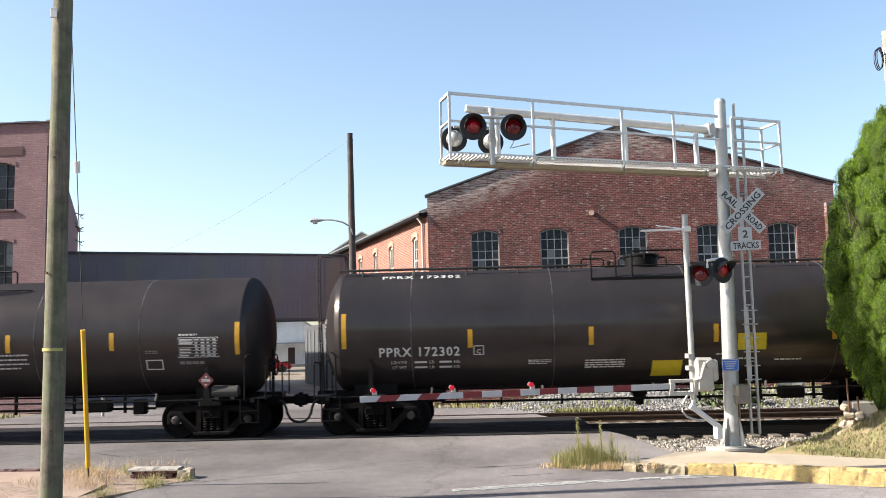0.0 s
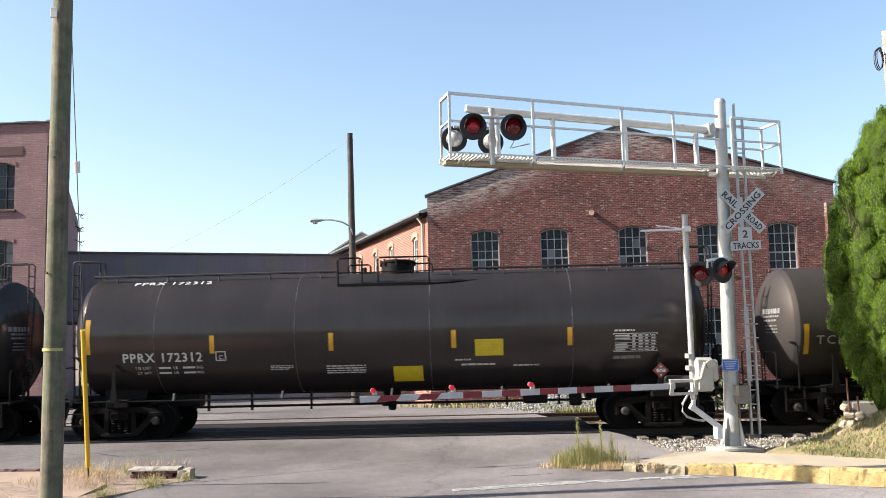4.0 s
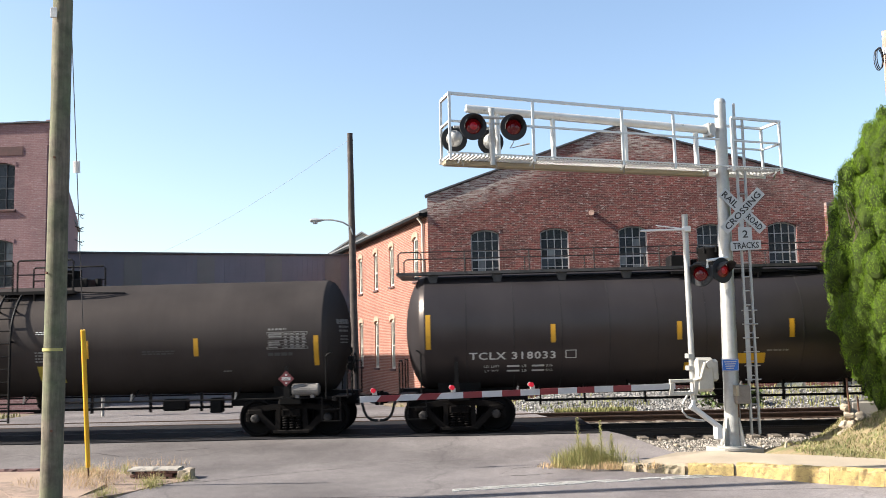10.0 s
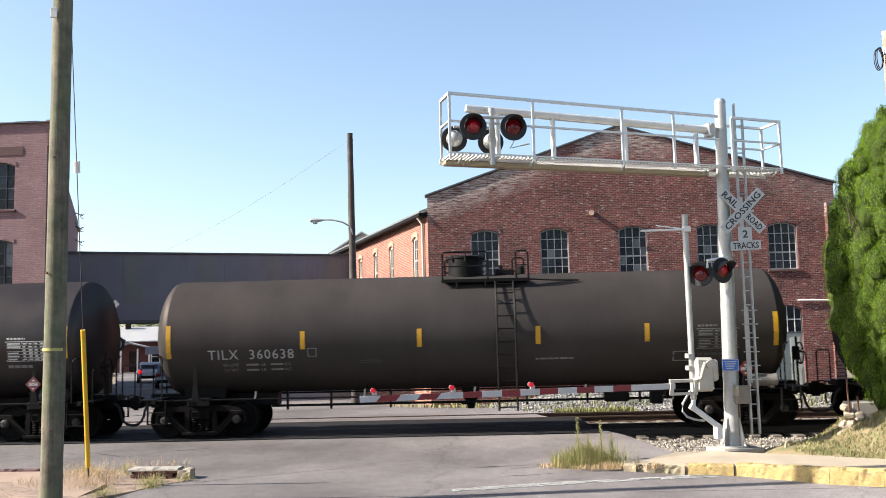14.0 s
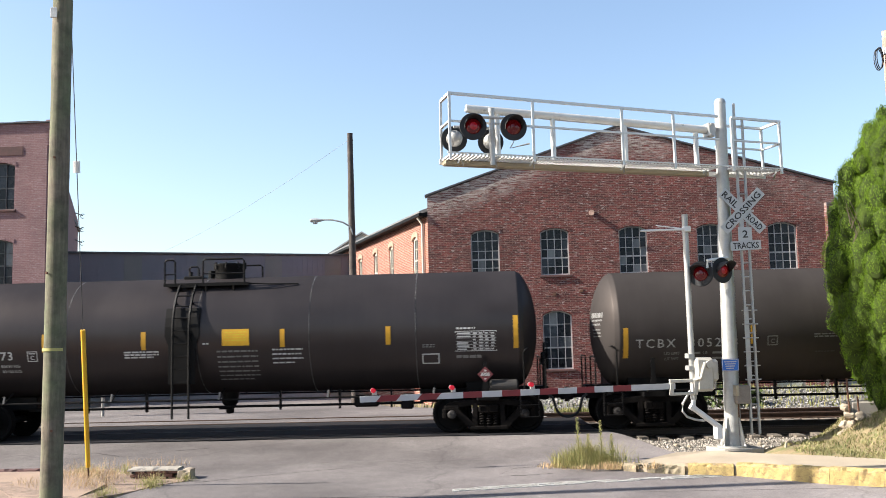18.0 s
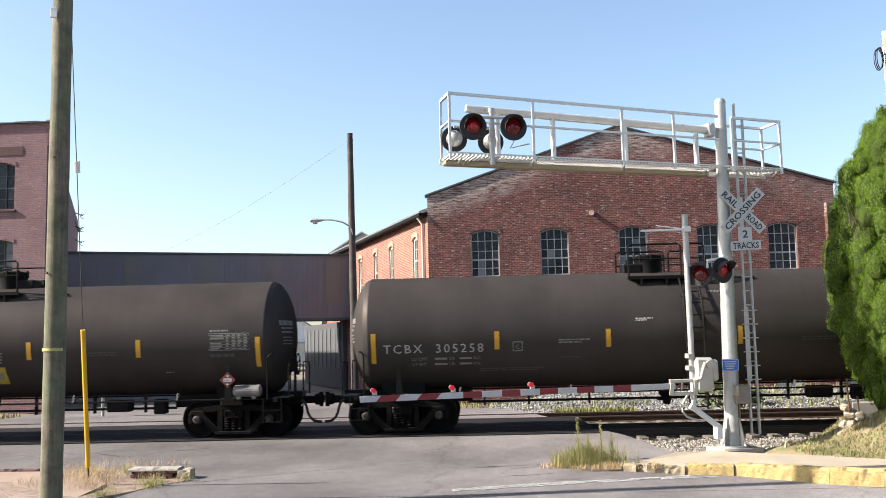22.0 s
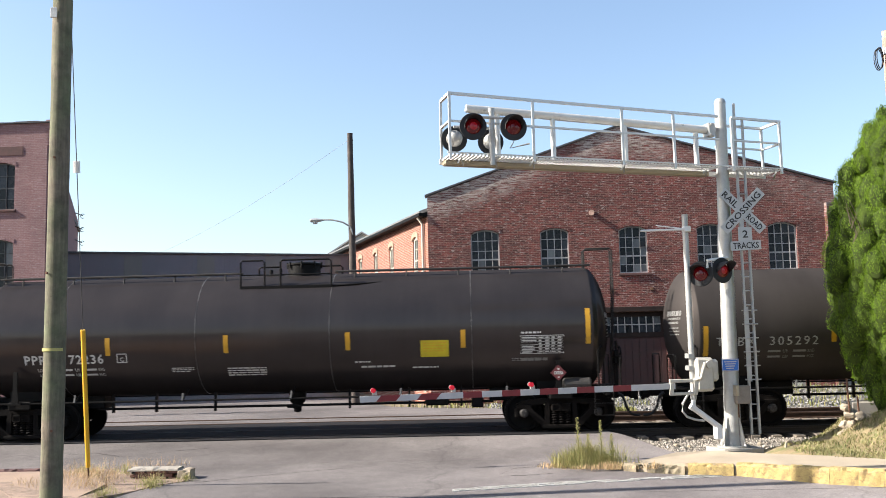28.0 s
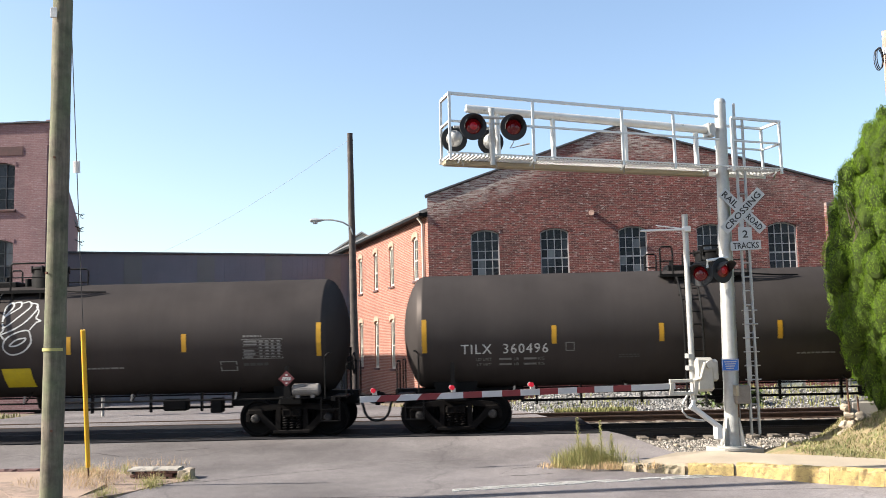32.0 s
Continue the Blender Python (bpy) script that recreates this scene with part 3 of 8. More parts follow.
# worn white stop line, in broken pieces
bm = B()
worn = random.Random(31)
for k in range(90):
    t = k / 90.0
    x0, x1 = -0.42 + 4.7 * t, -0.42 + 4.7 * (t + 0.0105 + 0.004 * worn.random())
    for j in range(5):
        if noise.noise(Vector((t * 9, j * 0.35, 5.0))) > (0.10 if j in (0, 4) else 0.22):
            continue
        w = 0.065 + 0.03 * worn.random()
        y0 = 15.36 + 1.12 * t + 0.10 * math.sin(3.1 * t) + 0.055 * j + worn.uniform(-0.004, 0.004)
        tilt = 0.013 + worn.uniform(-0.008, 0.008)
        slab(bm, [(x0, y0 - w * 0.5), (x1, y0 + tilt - w * 0.5), (x1, y0 + tilt + w * 0.5), (x0, y0 + w * 0.5)], -0.262, -0.236)
solid("stop_line", bm, ROAD_PAINT, "worn white stop line painted on the asphalt", "road marking", kind="structure")


# old cracks in the asphalt
CRACKS = (((-9.2, 20.6), (-8.6, 20.75), (-7.75, 20.2), (-6.95, 20.8), (-6.05, 21.1)), ((-5.16, 16.91), (-4.37, 17.51), (-3.36, 18.14), (-2.4, 18.57)),
          ((0.41, 17.26), (0.72, 18.06), (1.1, 18.16), (1.38, 18.29)), ((0.40, 17.04), (0.88, 17.12), (1.46, 17.27)))
def crack(pts, seed):
    rc = random.Random(seed)
    line = []
    for (xa, ya), (xb, yb) in zip(pts, pts[1:]):
        n = max(2, int(math.hypot(xb - xa, yb - ya) / 0.07))
        line += [(xa + (xb - xa) * k / n, ya + (yb - ya) * k / n + rc.uniform(-0.035, 0.035)) for k in range(n)]
    bm = B()
    prev = None
    for x, y in line:
        w = rc.uniform(0.003, 0.018)
        z = road_height(x, y) + 0.004
        row = (bm.verts.new((x, y - w, z)), bm.verts.new((x, y + w, z)))
        if prev:
            bm.faces.new((prev[0], row[0], row[1], prev[1]))
        prev = row
    solid("road_crack", bm, SHADE_CRACK_DARK, "dark irregular crack in the road's asphalt", "crack", "cracks in the road", kind="structure")


for k, pts in enumerate(CRACKS):
    crack(pts, k)


def bed_height(x, y):
    z = -0.30 + 0.065 * smooth(20.2, 21.6, y) + 0.42 * smooth(30.0, 35.0, y) * smooth(0.8, 3.6, x)
    z += 0.05 * noise.noise(Vector((x * 2.1, y * 2.1, 0.3))) + 0.03 * noise.noise(Vector((x * 7, y * 7, 1.3)))
    return z


def ballast_bed(x0, x1, y0, y1, mat, left_edge=None, step=0.16):
    bm = B()
    n = int((y1 - y0) / step)
    m = int((x1 - x0) / step)
    def xs(y):
        a = x0 if left_edge is None else left_edge(y)
        return [a + (x1 - a) * k / m for k in range(m + 1)]
    sheet(bm, xs, [y0 + (y1 - y0) * k / n for k in range(n + 1)], bed_height)
    return solid("ballast", bm, mat, "grey crushed stone ballast round the tracks", "gravel", kind="stuff")


ballast_bed(3, 20, 19.6, 22.4, STONE, lambda y: road_right(max(y, 19.3)) - 0.15)
# under the train its shadow is painted into a darker ballast colour
ballast_bed(3, 20, 22.4, 28.8, SHADED_STONE, lambda y: road_right(y) - 0.15)
ballast_bed(3, 20, 28.8, 36.0, PALE_STONE, lambda y: road_right(y) - 0.15 if y < 33 else 0.4)
ballast_bed(20, 400, 21.0, 31.0, STONE, step=1.2)
ballast_bed(-400, -16.3, 22.0, 31.0, STONE, step=1.2)

# loose stones lying on the bed
rnd = random.Random(4)
def stones(name, label, n, where, low, high, mat):
    verts, faces = [], []
    for k in range(n):
        x, y = where()
        z, s = bed_height(x, y), rnd.uniform(low, high)
        i = len(verts)
        for d in ((1, 0, 0), (0, 1, 0), (-1, 0, 0), (0, -1, 0), (0, 0, 0.8), (0, 0, -0.6)):
            verts.append((x + s * (d[0] + rnd.uniform(-0.35, 0.35)), y + s * (d[1] + rnd.uniform(-0.35, 0.35)), z + s * (0.35 + d[2] + rnd.uniform(-0.3, 0.3))))
        for f in ((0, 1, 4), (1, 2, 4), (2, 3, 4), (3, 0, 4), (1, 0, 5), (2, 1, 5), (3, 2, 5), (0, 3, 5)):
            faces.append(tuple(i + q for q in f))
    me = bpy.data.meshes.new(name)
    me.from_pydata(verts, [], faces)
    me.materials.append(mat)
    tagged(new(name, me), label, "gravel", kind="stuff")


def by_the_road():
    y = rnd.uniform(19.6, 22.3)
    return road_right(y) + (12.5 if y > 19.9 else 2.2) * rnd.random() ** 1.3, y


def by_the_mill():
    y = rnd.uniform(28.9, 36.0)
    return (road_right(y) + 12.5 * rnd.random() ** 1.3 if y < 33 else 0.6 + 14 * rnd.random()), y


stones("loose_stones", "loose grey and tan ballast stones beside the rails", 7500, by_the_road, 0.014, 0.038, leaf_mat("loose_stone", (0.17, 0.15, 0.125), (0.46, 0.41, 0.35)))
stones("loose_stones", "clean pale grey ballast stones beyond the tracks", 12000, by_the_mill, 0.03, 0.062, leaf_mat("pale_loose_stone", (0.075, 0.07, 0.065), (0.37, 0.355, 0.33)))

# rails
RAIL_PROFILE = [(-0.07, -0.172), (0.07, -0.172), (0.07, -0.158), (0.012, -0.14), (0.009, -0.05), (0.036, -0.038), (0.036, -0.006), (0.028, 0.0), (-0.028, 0.0), (-0.036, -0.006), (-0.036, -0.038), (-0.009, -0.05), (-0.012, -0.14), (-0.07, -0.158)]
for y in (NEAR_Y - 0.7525, NEAR_Y + 0.7525, FAR_Y - 0.7525, FAR_Y + 0.7525):
    bm = B()
    a = [bm.verts.new((-420, y + u, w)) for u, w in RAIL_PROFILE]
    b = [bm.verts.new((420, y + u, w)) for u, w in RAIL_PROFILE]
    for i in range(len(a)):
        j = (i + 1) % len(a)
        bm.faces.new((a[i], b[i], b[j], a[j]))
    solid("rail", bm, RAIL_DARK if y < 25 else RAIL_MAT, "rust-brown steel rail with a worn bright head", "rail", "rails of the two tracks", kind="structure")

# wooden sleepers, one by one beside the crossing
bm = B()
box(bm, -0.115, 0.115, -1.3, 1.3, -0.36, -0.172, bevel=0.012)
tie_mesh = mesh_of("sleeper", bm, TIE_WOOD)
for mid in (NEAR_Y, FAR_Y):
    base = thing("track_bed", "row of weathered wooden sleepers under the rails", "railway track", pose(0, mid, 0), "two railway tracks", kind="structure")
    x = 4.0 if mid == NEAR_Y else 2.6
    while x < 26:
        part("sleeper", tie_mesh, None, base, m=pose(x, rnd.uniform(-0.07, 0.07), 0.004 + rnd.uniform(-0.015, 0.012), 0, 0, rnd.uniform(-1.5, 1.5)))
        x += 0.52 + rnd.uniform(-0.03, 0.03)

# ---------------------------------------------------------------- kerbs and pavements
WALK_EDGE = [(2.95, 17.30), (3.72, 16.80), (4.50, 16.56), (5.27, 15.94), (5.74, 15.45), (6.46, 15.06), (8.1, 14.0), (10.2, 12.4), (14.2, 9.0)]
bm = B()
slab(bm, WALK_EDGE + [(15.4, 10.2), (9.4, 14.9), (7.3, 16.8), (6.4, 17.45), (5.45, 17.96), (4.64, 18.5), (3.9, 18.38), (3.1, 18.1)], -0.34, -0.045)
for v in bm.verts:
    if v.co.z > -0.1 and v.co.x < 3.5:
        v.co.z = -0.17
solid("pavement", bm, SIDEWALK, "pale tan concrete pavement beside the crossing", "pavement", kind="structure")
def rough_stone(bm, x0, x1, y0, y1, z0, z1, seed, chip=0.022):
    """A cast stone with worn, chipped arrises."""
    n = max(4, int((x1 - x0) / 0.06))
    ring = [(y0, z0), (y0, (z0 + z1) * 0.5), (y0, z1 - 0.05), (y0 + 0.012, z1 - 0.018), (y0 + 0.045, z1), (y1 - 0.02, z1), (y1, z1 - 0.02), (y1, z0)]
    cols = []
    for k in range(n + 1):
        x = x0 + (x1 - x0) * k / n
        col = []
        for j, (y, z) in enumerate(ring):
            w = noise.noise(Vector((x * 7 + seed * 9.1, y * 9, z * 9))) + 0.6 * noise.noise(Vector((x * 23 + seed, y * 25, z * 25)))
            e = chip * w if 0 < j < 6 else 0.0
            if j in (3, 4) and w > 0.35:
                e += 0.02
            col.append(bm.verts.new((x, y + abs(e) * 0.8, z - abs(e))))
        cols.append(col)
    for a, b in zip(cols, cols[1:]):
        for j in range(len(ring) - 1):
            bm.faces.new((a[j], b[j], b[j + 1], a[j + 1]))
    bm.faces.new(cols[0])
    bm.faces.new(cols[-1][::-1])


kerb = thing("kerb", "worn yellow-painted concrete kerb with chipped joints", "kerb", kind="structure")
stops = [(3.74, 16.75), (4.54, 16.50), (5.27, 15.89), (5.74, 15.42), (6.46, 15.03), (8.1, 13.95), (10.2, 12.35), (12.2, 10.66), (14.2, 8.98)]
TOPS = [-0.04, -0.01, 0.015, 0.03, 0.02, 0.02, 0.02, 0.02]
for k, ((xa, ya), (xb, yb)) in enumerate(zip(stops, stops[1:])):
    d = Vector((xb - xa, yb - ya, 0))
    bm = B()
    rough_stone(bm, 0.012 if k == 0 else 0.001, d.length - (0.05 if k == 0 else 0.001), -0.02, 0.15, -0.36, TOPS[k], k)
    part("kerb_stone", bm, KERB_YELLOW, kerb, m=Matrix.Translation((xa, ya, 0)) @ Matrix.Rotation(math.atan2(d.y, d.x), 4, "Z"))
for xa, ya, xb, yb, z in ((3.10, 17.10, 3.70, 16.76, -0.09), (2.72, 17.42, 2.92, 17.22, -0.10), (2.35, 17.75, 2.70, 17.48, -0.17)):
    d = Vector((xb - xa, yb - ya, 0))
    bm = B()
    rough_stone(bm, 0, d.length, -0.03, 0.16, -0.36, z, xa, 0.05)
    part("kerb_stone", bm, KERB_BARE, kerb, "broken bare concrete kerb stone", m=Matrix.Translation((xa, ya, 0)) @ Matrix.Rotation(math.atan2(d.y, d.x), 4, "Z") @ Matrix.Rotation(radians(3), 4, "X"))

bm = B()
slab(bm, [(-40, 8), (-8.0, 8), (-6.4, 13.5), (-6.6, 16.4), (-7.4, 17.8), (-9.0, 18.4), (-40, 19.4)], -0.34, -0.17)
edge = solid("pavement", bm, SIDEWALK_RED, "reddish worn concrete pavement round the wooden pole", "pavement", kind="structure")

bm = B()
rough_stone(bm, 0, 20.0, -0.06, 0.10, -0.36, -0.12, 40)
edging = thing("kerb", "low reddish stone edging of the pavement", "kerb", kind="structure")
part("edging_stone", bm, EDGING_RED, edging, m=pose(-28.6, 18.36, 0))

# the train's shadow on the near track, painted as dark panels one by one
shadow_strip = thing("crossing_infill", "dark panels between the rails painting in the train's shadow", "road", pose(0, NEAR_Y, 0), kind="structure")
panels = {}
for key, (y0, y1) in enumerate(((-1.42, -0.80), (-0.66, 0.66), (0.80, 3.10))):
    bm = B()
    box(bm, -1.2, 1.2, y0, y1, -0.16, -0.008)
    panels[key] = mesh_of("panel", bm, SHADE_CRACK_DARK)
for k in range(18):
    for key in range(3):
        part("panel", panels[key], None, shadow_strip, m=pose(1.75 - 2.4 * k, 0, rnd.uniform(-0.004, 0.004)))
# ---------------------------------------------------------------- brick buildings
def arched_window(parent, x0, x1, z0, z1, rise, depth, cols, rows_, frame_mat, bar_mat, wide=0.05, name="window", sill=True):
    """A window in a hole of the parent's XZ wall: frame, bars, sill and every pane."""
    def head(x):
        u = (2 * x - x0 - x1) / (x1 - x0)
        return z1 - rise * u * u
    bm = B()
    w = wide
    box(bm, x0, x0 + w, depth - 0.05, depth + 0.03, z0, head(x0 + w))
    box(bm, x1 - w, x1, depth - 0.05, depth + 0.03, z0, head(x1 - w))
    box(bm, x0 + w, x1 - w, depth - 0.05, depth + 0.03, z0, z0 + w)
    n = 8
    for k in range(n):
        xa, xb = x0 + (x1 - x0) * k / n, x0 + (x1 - x0) * (k + 1) / n
        prism(bm, [(xa, head(xa) - w), (xb, head(xb) - w), (xb, head(xb)), (xa, head(xa))], depth - 0.05, depth + 0.03)
    win = part(name, bm, frame_mat, parent)
    b = 0.014
    bm = B()
    for k in range(1, cols):
        x = x0 + (x1 - x0) * k / cols
        box(bm, x - b, x + b, depth - 0.055, depth + 0.012, z0 + w, head(x) - w)
    for k in range(1, rows_):
        z = z0 + (z1 - rise - z0) * k / rows_ + (rise * 0.4 if k == rows_ - 1 else 0)
        t = b * (2.2 if k == rows_ // 2 else 1.0)
        box(bm, x0 + w, x1 - w, depth - 0.034, depth + 0.010, z - t, z + t)
    part("glazing_grid", bm, bar_mat, win)
    for i in range(cols):
        xa, xb = x0 + (x1 - x0) * i / cols, x0 + (x1 - x0) * (i + 1) / cols
        for j in range(rows_):
            za = z0 + (z1 - rise - z0) * j / rows_
            zb = z0 + (z1 - rise - z0) * (j + 1) / rows_
            bm = B()
            if j == rows_ - 1:
                prism(bm, [(xa, za), (xb, za), (xb, head(xb) - 0.02), (xa, head(xa) - 0.02)], depth, depth + 0.006)
            else:
                prism(bm, [(xa, za), (xb, za), (xb, zb), (xa, zb)], depth, depth + 0.006)
            part("pane", bm, GLASS, win)
    if sill:
        bm = B()
        box(bm, x0 - 0.08, x1 + 0.08, -0.07, depth - 0.05, z0 - 0.10, z0 - 0.004, bevel=0.012)
        part("sill", bm, EDGING_RED, win)
    return win


def arch_ring(parent, mat, m, x0, x1, z1, rise, wide, proud):
    """A mortar ring over a window with its bricks set in it one by one."""
    n = 11
    def f(x):
        return z1 - rise * ((2 * x - x0 - x1) / (x1 - x0)) ** 2 + 0.004
    xs = [x0 + (x1 - x0) * k / n for k in range(n + 1)]
    bm = B()
    prism(bm, [(x, f(x)) for x in xs] + [(x, f(x) + wide) for x in xs[::-1]], -proud * 0.5, 0.02)
    ring = part("window_arch", bm, mat, parent, m=m)
    for xa, xb in zip(xs, xs[1:]):
        bm = B()
        prism(bm, [(xa + 0.006, f(xa) + 0.002), (xb - 0.006, f(xb) + 0.002), (xb - 0.004, f(xb) + wide - 0.002), (xa + 0.004, f(xa) + wide - 0.002)], -proud, 0.0)
        part("brick", bm, mat, ring)


def local(p, q):
    """The pose of a wall whose own x axis runs from p to q on the ground, its face to -y."""
    return Matrix.Translation((p[0], p[1], 0)) @ Matrix.Rotation(math.atan2(q[1] - p[1], q[0] - p[0]), 4, "Z")


def dist(p, q):
    return math.hypot(q[0] - p[0], q[1] - p[1])


# gabled mill on the far side of the tracks
FL, FR, FB = (-1.8, 38.0), (15.05, 38.0), (-6.95, 51.4)
mill = thing("brick_mill", "old red brick mill with a gabled front and arched windows", "building", pose(0, 0, 0))
W = 16.85
front = Matrix.Translation((FL[0], FL[1], 0))
TOP = [(0.0, 8.32), (8.08, 11.08), (W, 8.42)]
UP = [(c + 1.8 - 0.59, c + 1.8 + 0.59, 4.90, 6.86, 0.17) for c in (0.58, 3.47, 6.72, 9.94, 12.86)]
LOW = [(c + 1.8 - 0.6, c + 1.8 + 0.6, 1.02, 3.42, 0.2) for c in (0.58, 3.47, 9.94)]
ENTRY = (14.66 - 0.6, 14.66 + 0.6, -0.3, 3.42, 0.2)     # doorway with a light over it
DOOR = (5.2 + 1.8, 7.95 + 1.8, -0.3, 3.30, 0.0)
bm = B()
wall_with_holes(bm, TOP, 0, W, -0.35, UP + LOW + [ENTRY, DOOR], 0.42)
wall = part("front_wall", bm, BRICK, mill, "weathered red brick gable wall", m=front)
for h in UP + LOW + [ENTRY]:
    arch_ring(mill, BRICK, front, h[0] - 0.05, h[1] + 0.05, h[3], h[4], 0.21, 0.018)
for h in UP + LOW:
    arched_window(mill, *h, 0.17, 4, 5, FRAME_PALE, FRAME_PALE).matrix_basis = front
arched_window(mill, ENTRY[0], ENTRY[1], 2.28, 3.42, 0.2, 0.105, 4, 2, FRAME_DARK, FRAME_PALE, sill=False).matrix_basis = front
bm = B()
box(bm, ENTRY[0], ENTRY[1], 0.10, 0.16, -0.3, 2.26)
entry = part("door", bm, DOOR_PALE, mill, "pale grey-green painted door", m=front)
for x0 in (ENTRY[0] + 0.12, ENTRY[0] + 0.66):
    for z0, z1 in ((0.0, 0.9), (1.05, 2.1)):
        bm = B()
        box(bm, x0, x0 + 0.42, 0.085, 0.098, z0, z1, bevel=0.01)
        part("door_panel", bm, DOOR_PALE, entry)
bm = B()
rod(bm, (15.1, -0.06, 3.60), (16.75, -0.06, 3.57), 0.035, n=8)
part("wall_pipe", bm, WHITE_PAINT, mill, "white-painted pipe along the wall", True, m=front)
# loading door with a barred light over it
bm = B()
box(bm, DOOR[0], DOOR[1], 0.35, 0.41, -0.3, 2.25)
boards = [B() for _ in range(9)]
for k in range(9):
    x = DOOR[0] + 0.15 + k * 0.3
    box(boards[k], x, x + 0.27, 0.33, 0.348, -0.25, 2.2, bevel=0.004)
door = part("loading_door", bm, DARK_RED_DOOR, mill, "dark red boarded loading door", m=front)
for bm in boards:
    part("board", bm, DARK_RED_DOOR, door)
bm = B()
box(bm, DOOR[0], DOOR[1], 0.28, 0.41, 2.25, 2.45)
box(bm, DOOR[0], DOOR[1], 0.28, 0.41, 3.1, 3.3)
box(bm, DOOR[0], DOOR[0] + 0.2, 0.28, 0.41, 2.45, 3.1)
box(bm, DOOR[1] - 0.2, DOOR[1], 0.28, 0.41, 2.45, 3.1)
lt = part("transom", bm, DARK_WOOD, mill, m=front)
n = 8
for k in range(n):
    for j in range(2):
        xa = DOOR[0] + 0.2 + (DOOR[1] - DOOR[0] - 0.4) * k / n
        bm = B()
        box(bm, xa, xa + (DOOR[1] - DOOR[0] - 0.4) / n, 0.35, 0.356, 2.45 + 0.325 * j, 2.775 + 0.325 * j)
        part("pane", bm, GLASS, lt)
bm = B()
for k in range(1, n):
    xa = DOOR[0] + 0.2 + (DOOR[1] - DOOR[0] - 0.4) * k / n
    box(bm, xa - 0.02, xa + 0.02, 0.32, 0.345, 2.45, 3.1)
box(bm, DOOR[0] + 0.2, DOOR[1] - 0.2, 0.318, 0.343, 2.755, 2.795)
part("glazing_grid", bm, FRAME_PALE, lt)
bm = B()
box(bm, DOOR[0] - 0.2, DOOR[1] + 0.2, -0.03, 0.1, 3.304, 3.5, bevel=0.01)
part("lintel", bm, DARK_WOOD, mill, m=front)
# coping along the gable
for (xa, za), (xb, zb) in zip(TOP, TOP[1:]):
    bm = B()
    prism(bm, [(xa - (0.1 if xa == 0 else 0), za + 0.004), (xb + (0.1 if xb == W else 0), zb + 0.004), (xb + (0.1 if xb == W else 0), zb + 0.075), (xa - (0.1 if xa == 0 else 0), za + 0.075)], -0.07, 0.48)
    part("coping", bm, COPING, mill, m=front)
# pipe stub in the wall
bm = B()
rod(bm, (6.86, 0.1, 7.46), (6.80, -0.34, 7.42), 0.115, n=14)
part("vent_pipe", bm, POLE_RED, mill, "short pale vent pipe", True, m=front)
for x, z in ((0.9, 4.2), (3.4, 4.15), (6.3, 4.2), (9.2, 4.22), (2.1, 4.05), (5.2, 4.1), (7.6, 4.15)):
    bm = B()
    box(bm, x - 0.07, x + 0.07, -0.03, 0.01, z - 0.06, z + 0.06, bevel=0.01)
    part("tie_plate", bm, RUST, mill, m=front)

# street side of the mill
side = local(FB, FL)
L = dist(FB, FL)
def along(x, y):
    return L - math.hypot(x - FL[0], y - FL[1])
SIDE_UP = [(c - 0.36, c + 0.36, 4.92, 6.82, 0.16) for c in (along(-2.44, 39.65), along(-3.8, 43.2), along(-4.85, 45.9), along(-5.95, 48.85))]
SIDE_LOW = [(h[0], h[1], 1.05, 3.38, 0.16) for h in SIDE_UP]
bm = B()
wall_with_holes(bm, [(-6.0, 7.5), (L, 7.5)], -6.0, L - 0.002, -0.35, SIDE_UP + SIDE_LOW, 0.4)
part("side_wall", bm, BRICK_SIDE, mill, "orange brick side wall, paler than the front", m=side)
for h in SIDE_UP + SIDE_LOW:
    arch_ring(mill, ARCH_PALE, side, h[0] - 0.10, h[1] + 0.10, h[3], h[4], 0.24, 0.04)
for h in SIDE_UP + SIDE_LOW:
    arched_window(mill, *h, 0.10, 2, 4, FRAME_CREAM, FRAME_CREAM, 0.10).matrix_basis = side
bm = B()
prism(bm, [(-6.2, 7.504), (L + 0.0, 7.504), (L + 0.0, 7.63), (-6.2, 7.63)], -0.38, 0.4)
part("eaves_gutter", bm, STEEL_BLACK, mill, "dark eaves gutter", m=side)
bm = B()
pipe(bm, [(L - 0.45, -0.3, 7.5), (L - 0.45, -0.09, 7.2), (L - 0.45, -0.08, 3.0), (L - 0.45, -0.08, 0.2)], 0.055, 10)
part("downpipe", bm, FRAME_CREAM, mill, "cream-painted downpipe", True, m=side)
# roof planes and the other walls
back = Vector((FB[0] - FL[0], FB[1] - FL[1], 0)).normalized() * 22
def at(p, z, k):
    return Vector((p[0], p[1], z)) + back * k
rl, rr = (FL[0] - 0.35, FL[1] + 0.2), (FR[0] + 0.2, FR[1] + 0.2)
ridge = (FL[0] + 8.08, FL[1] + 0.2)
for a, za, b, zb in ((rl, 7.62, ridge, 10.55), (ridge, 10.55, rr, 7.7)):
    bm = B()
    q = [at(a, za, 0), at(b, zb, 0), at(b, zb, 1), at(a, za, 1)]
    lo = [bm.verts.new(p) for p in q]
    hi = [bm.verts.new(p + Vector((0, 0, 0.14))) for p in q]
    bm.faces.new(lo[::-1])
    bm.faces.new(hi)
    for i in range(4):
        bm.faces.new((lo[i], lo[(i + 1) % 4], hi[(i + 1) % 4], hi[i]))
    part("roof", bm, ROOF, mill)
bm = B()
box(bm, 0, 22, 0, 0.4, -0.35, 7.6)
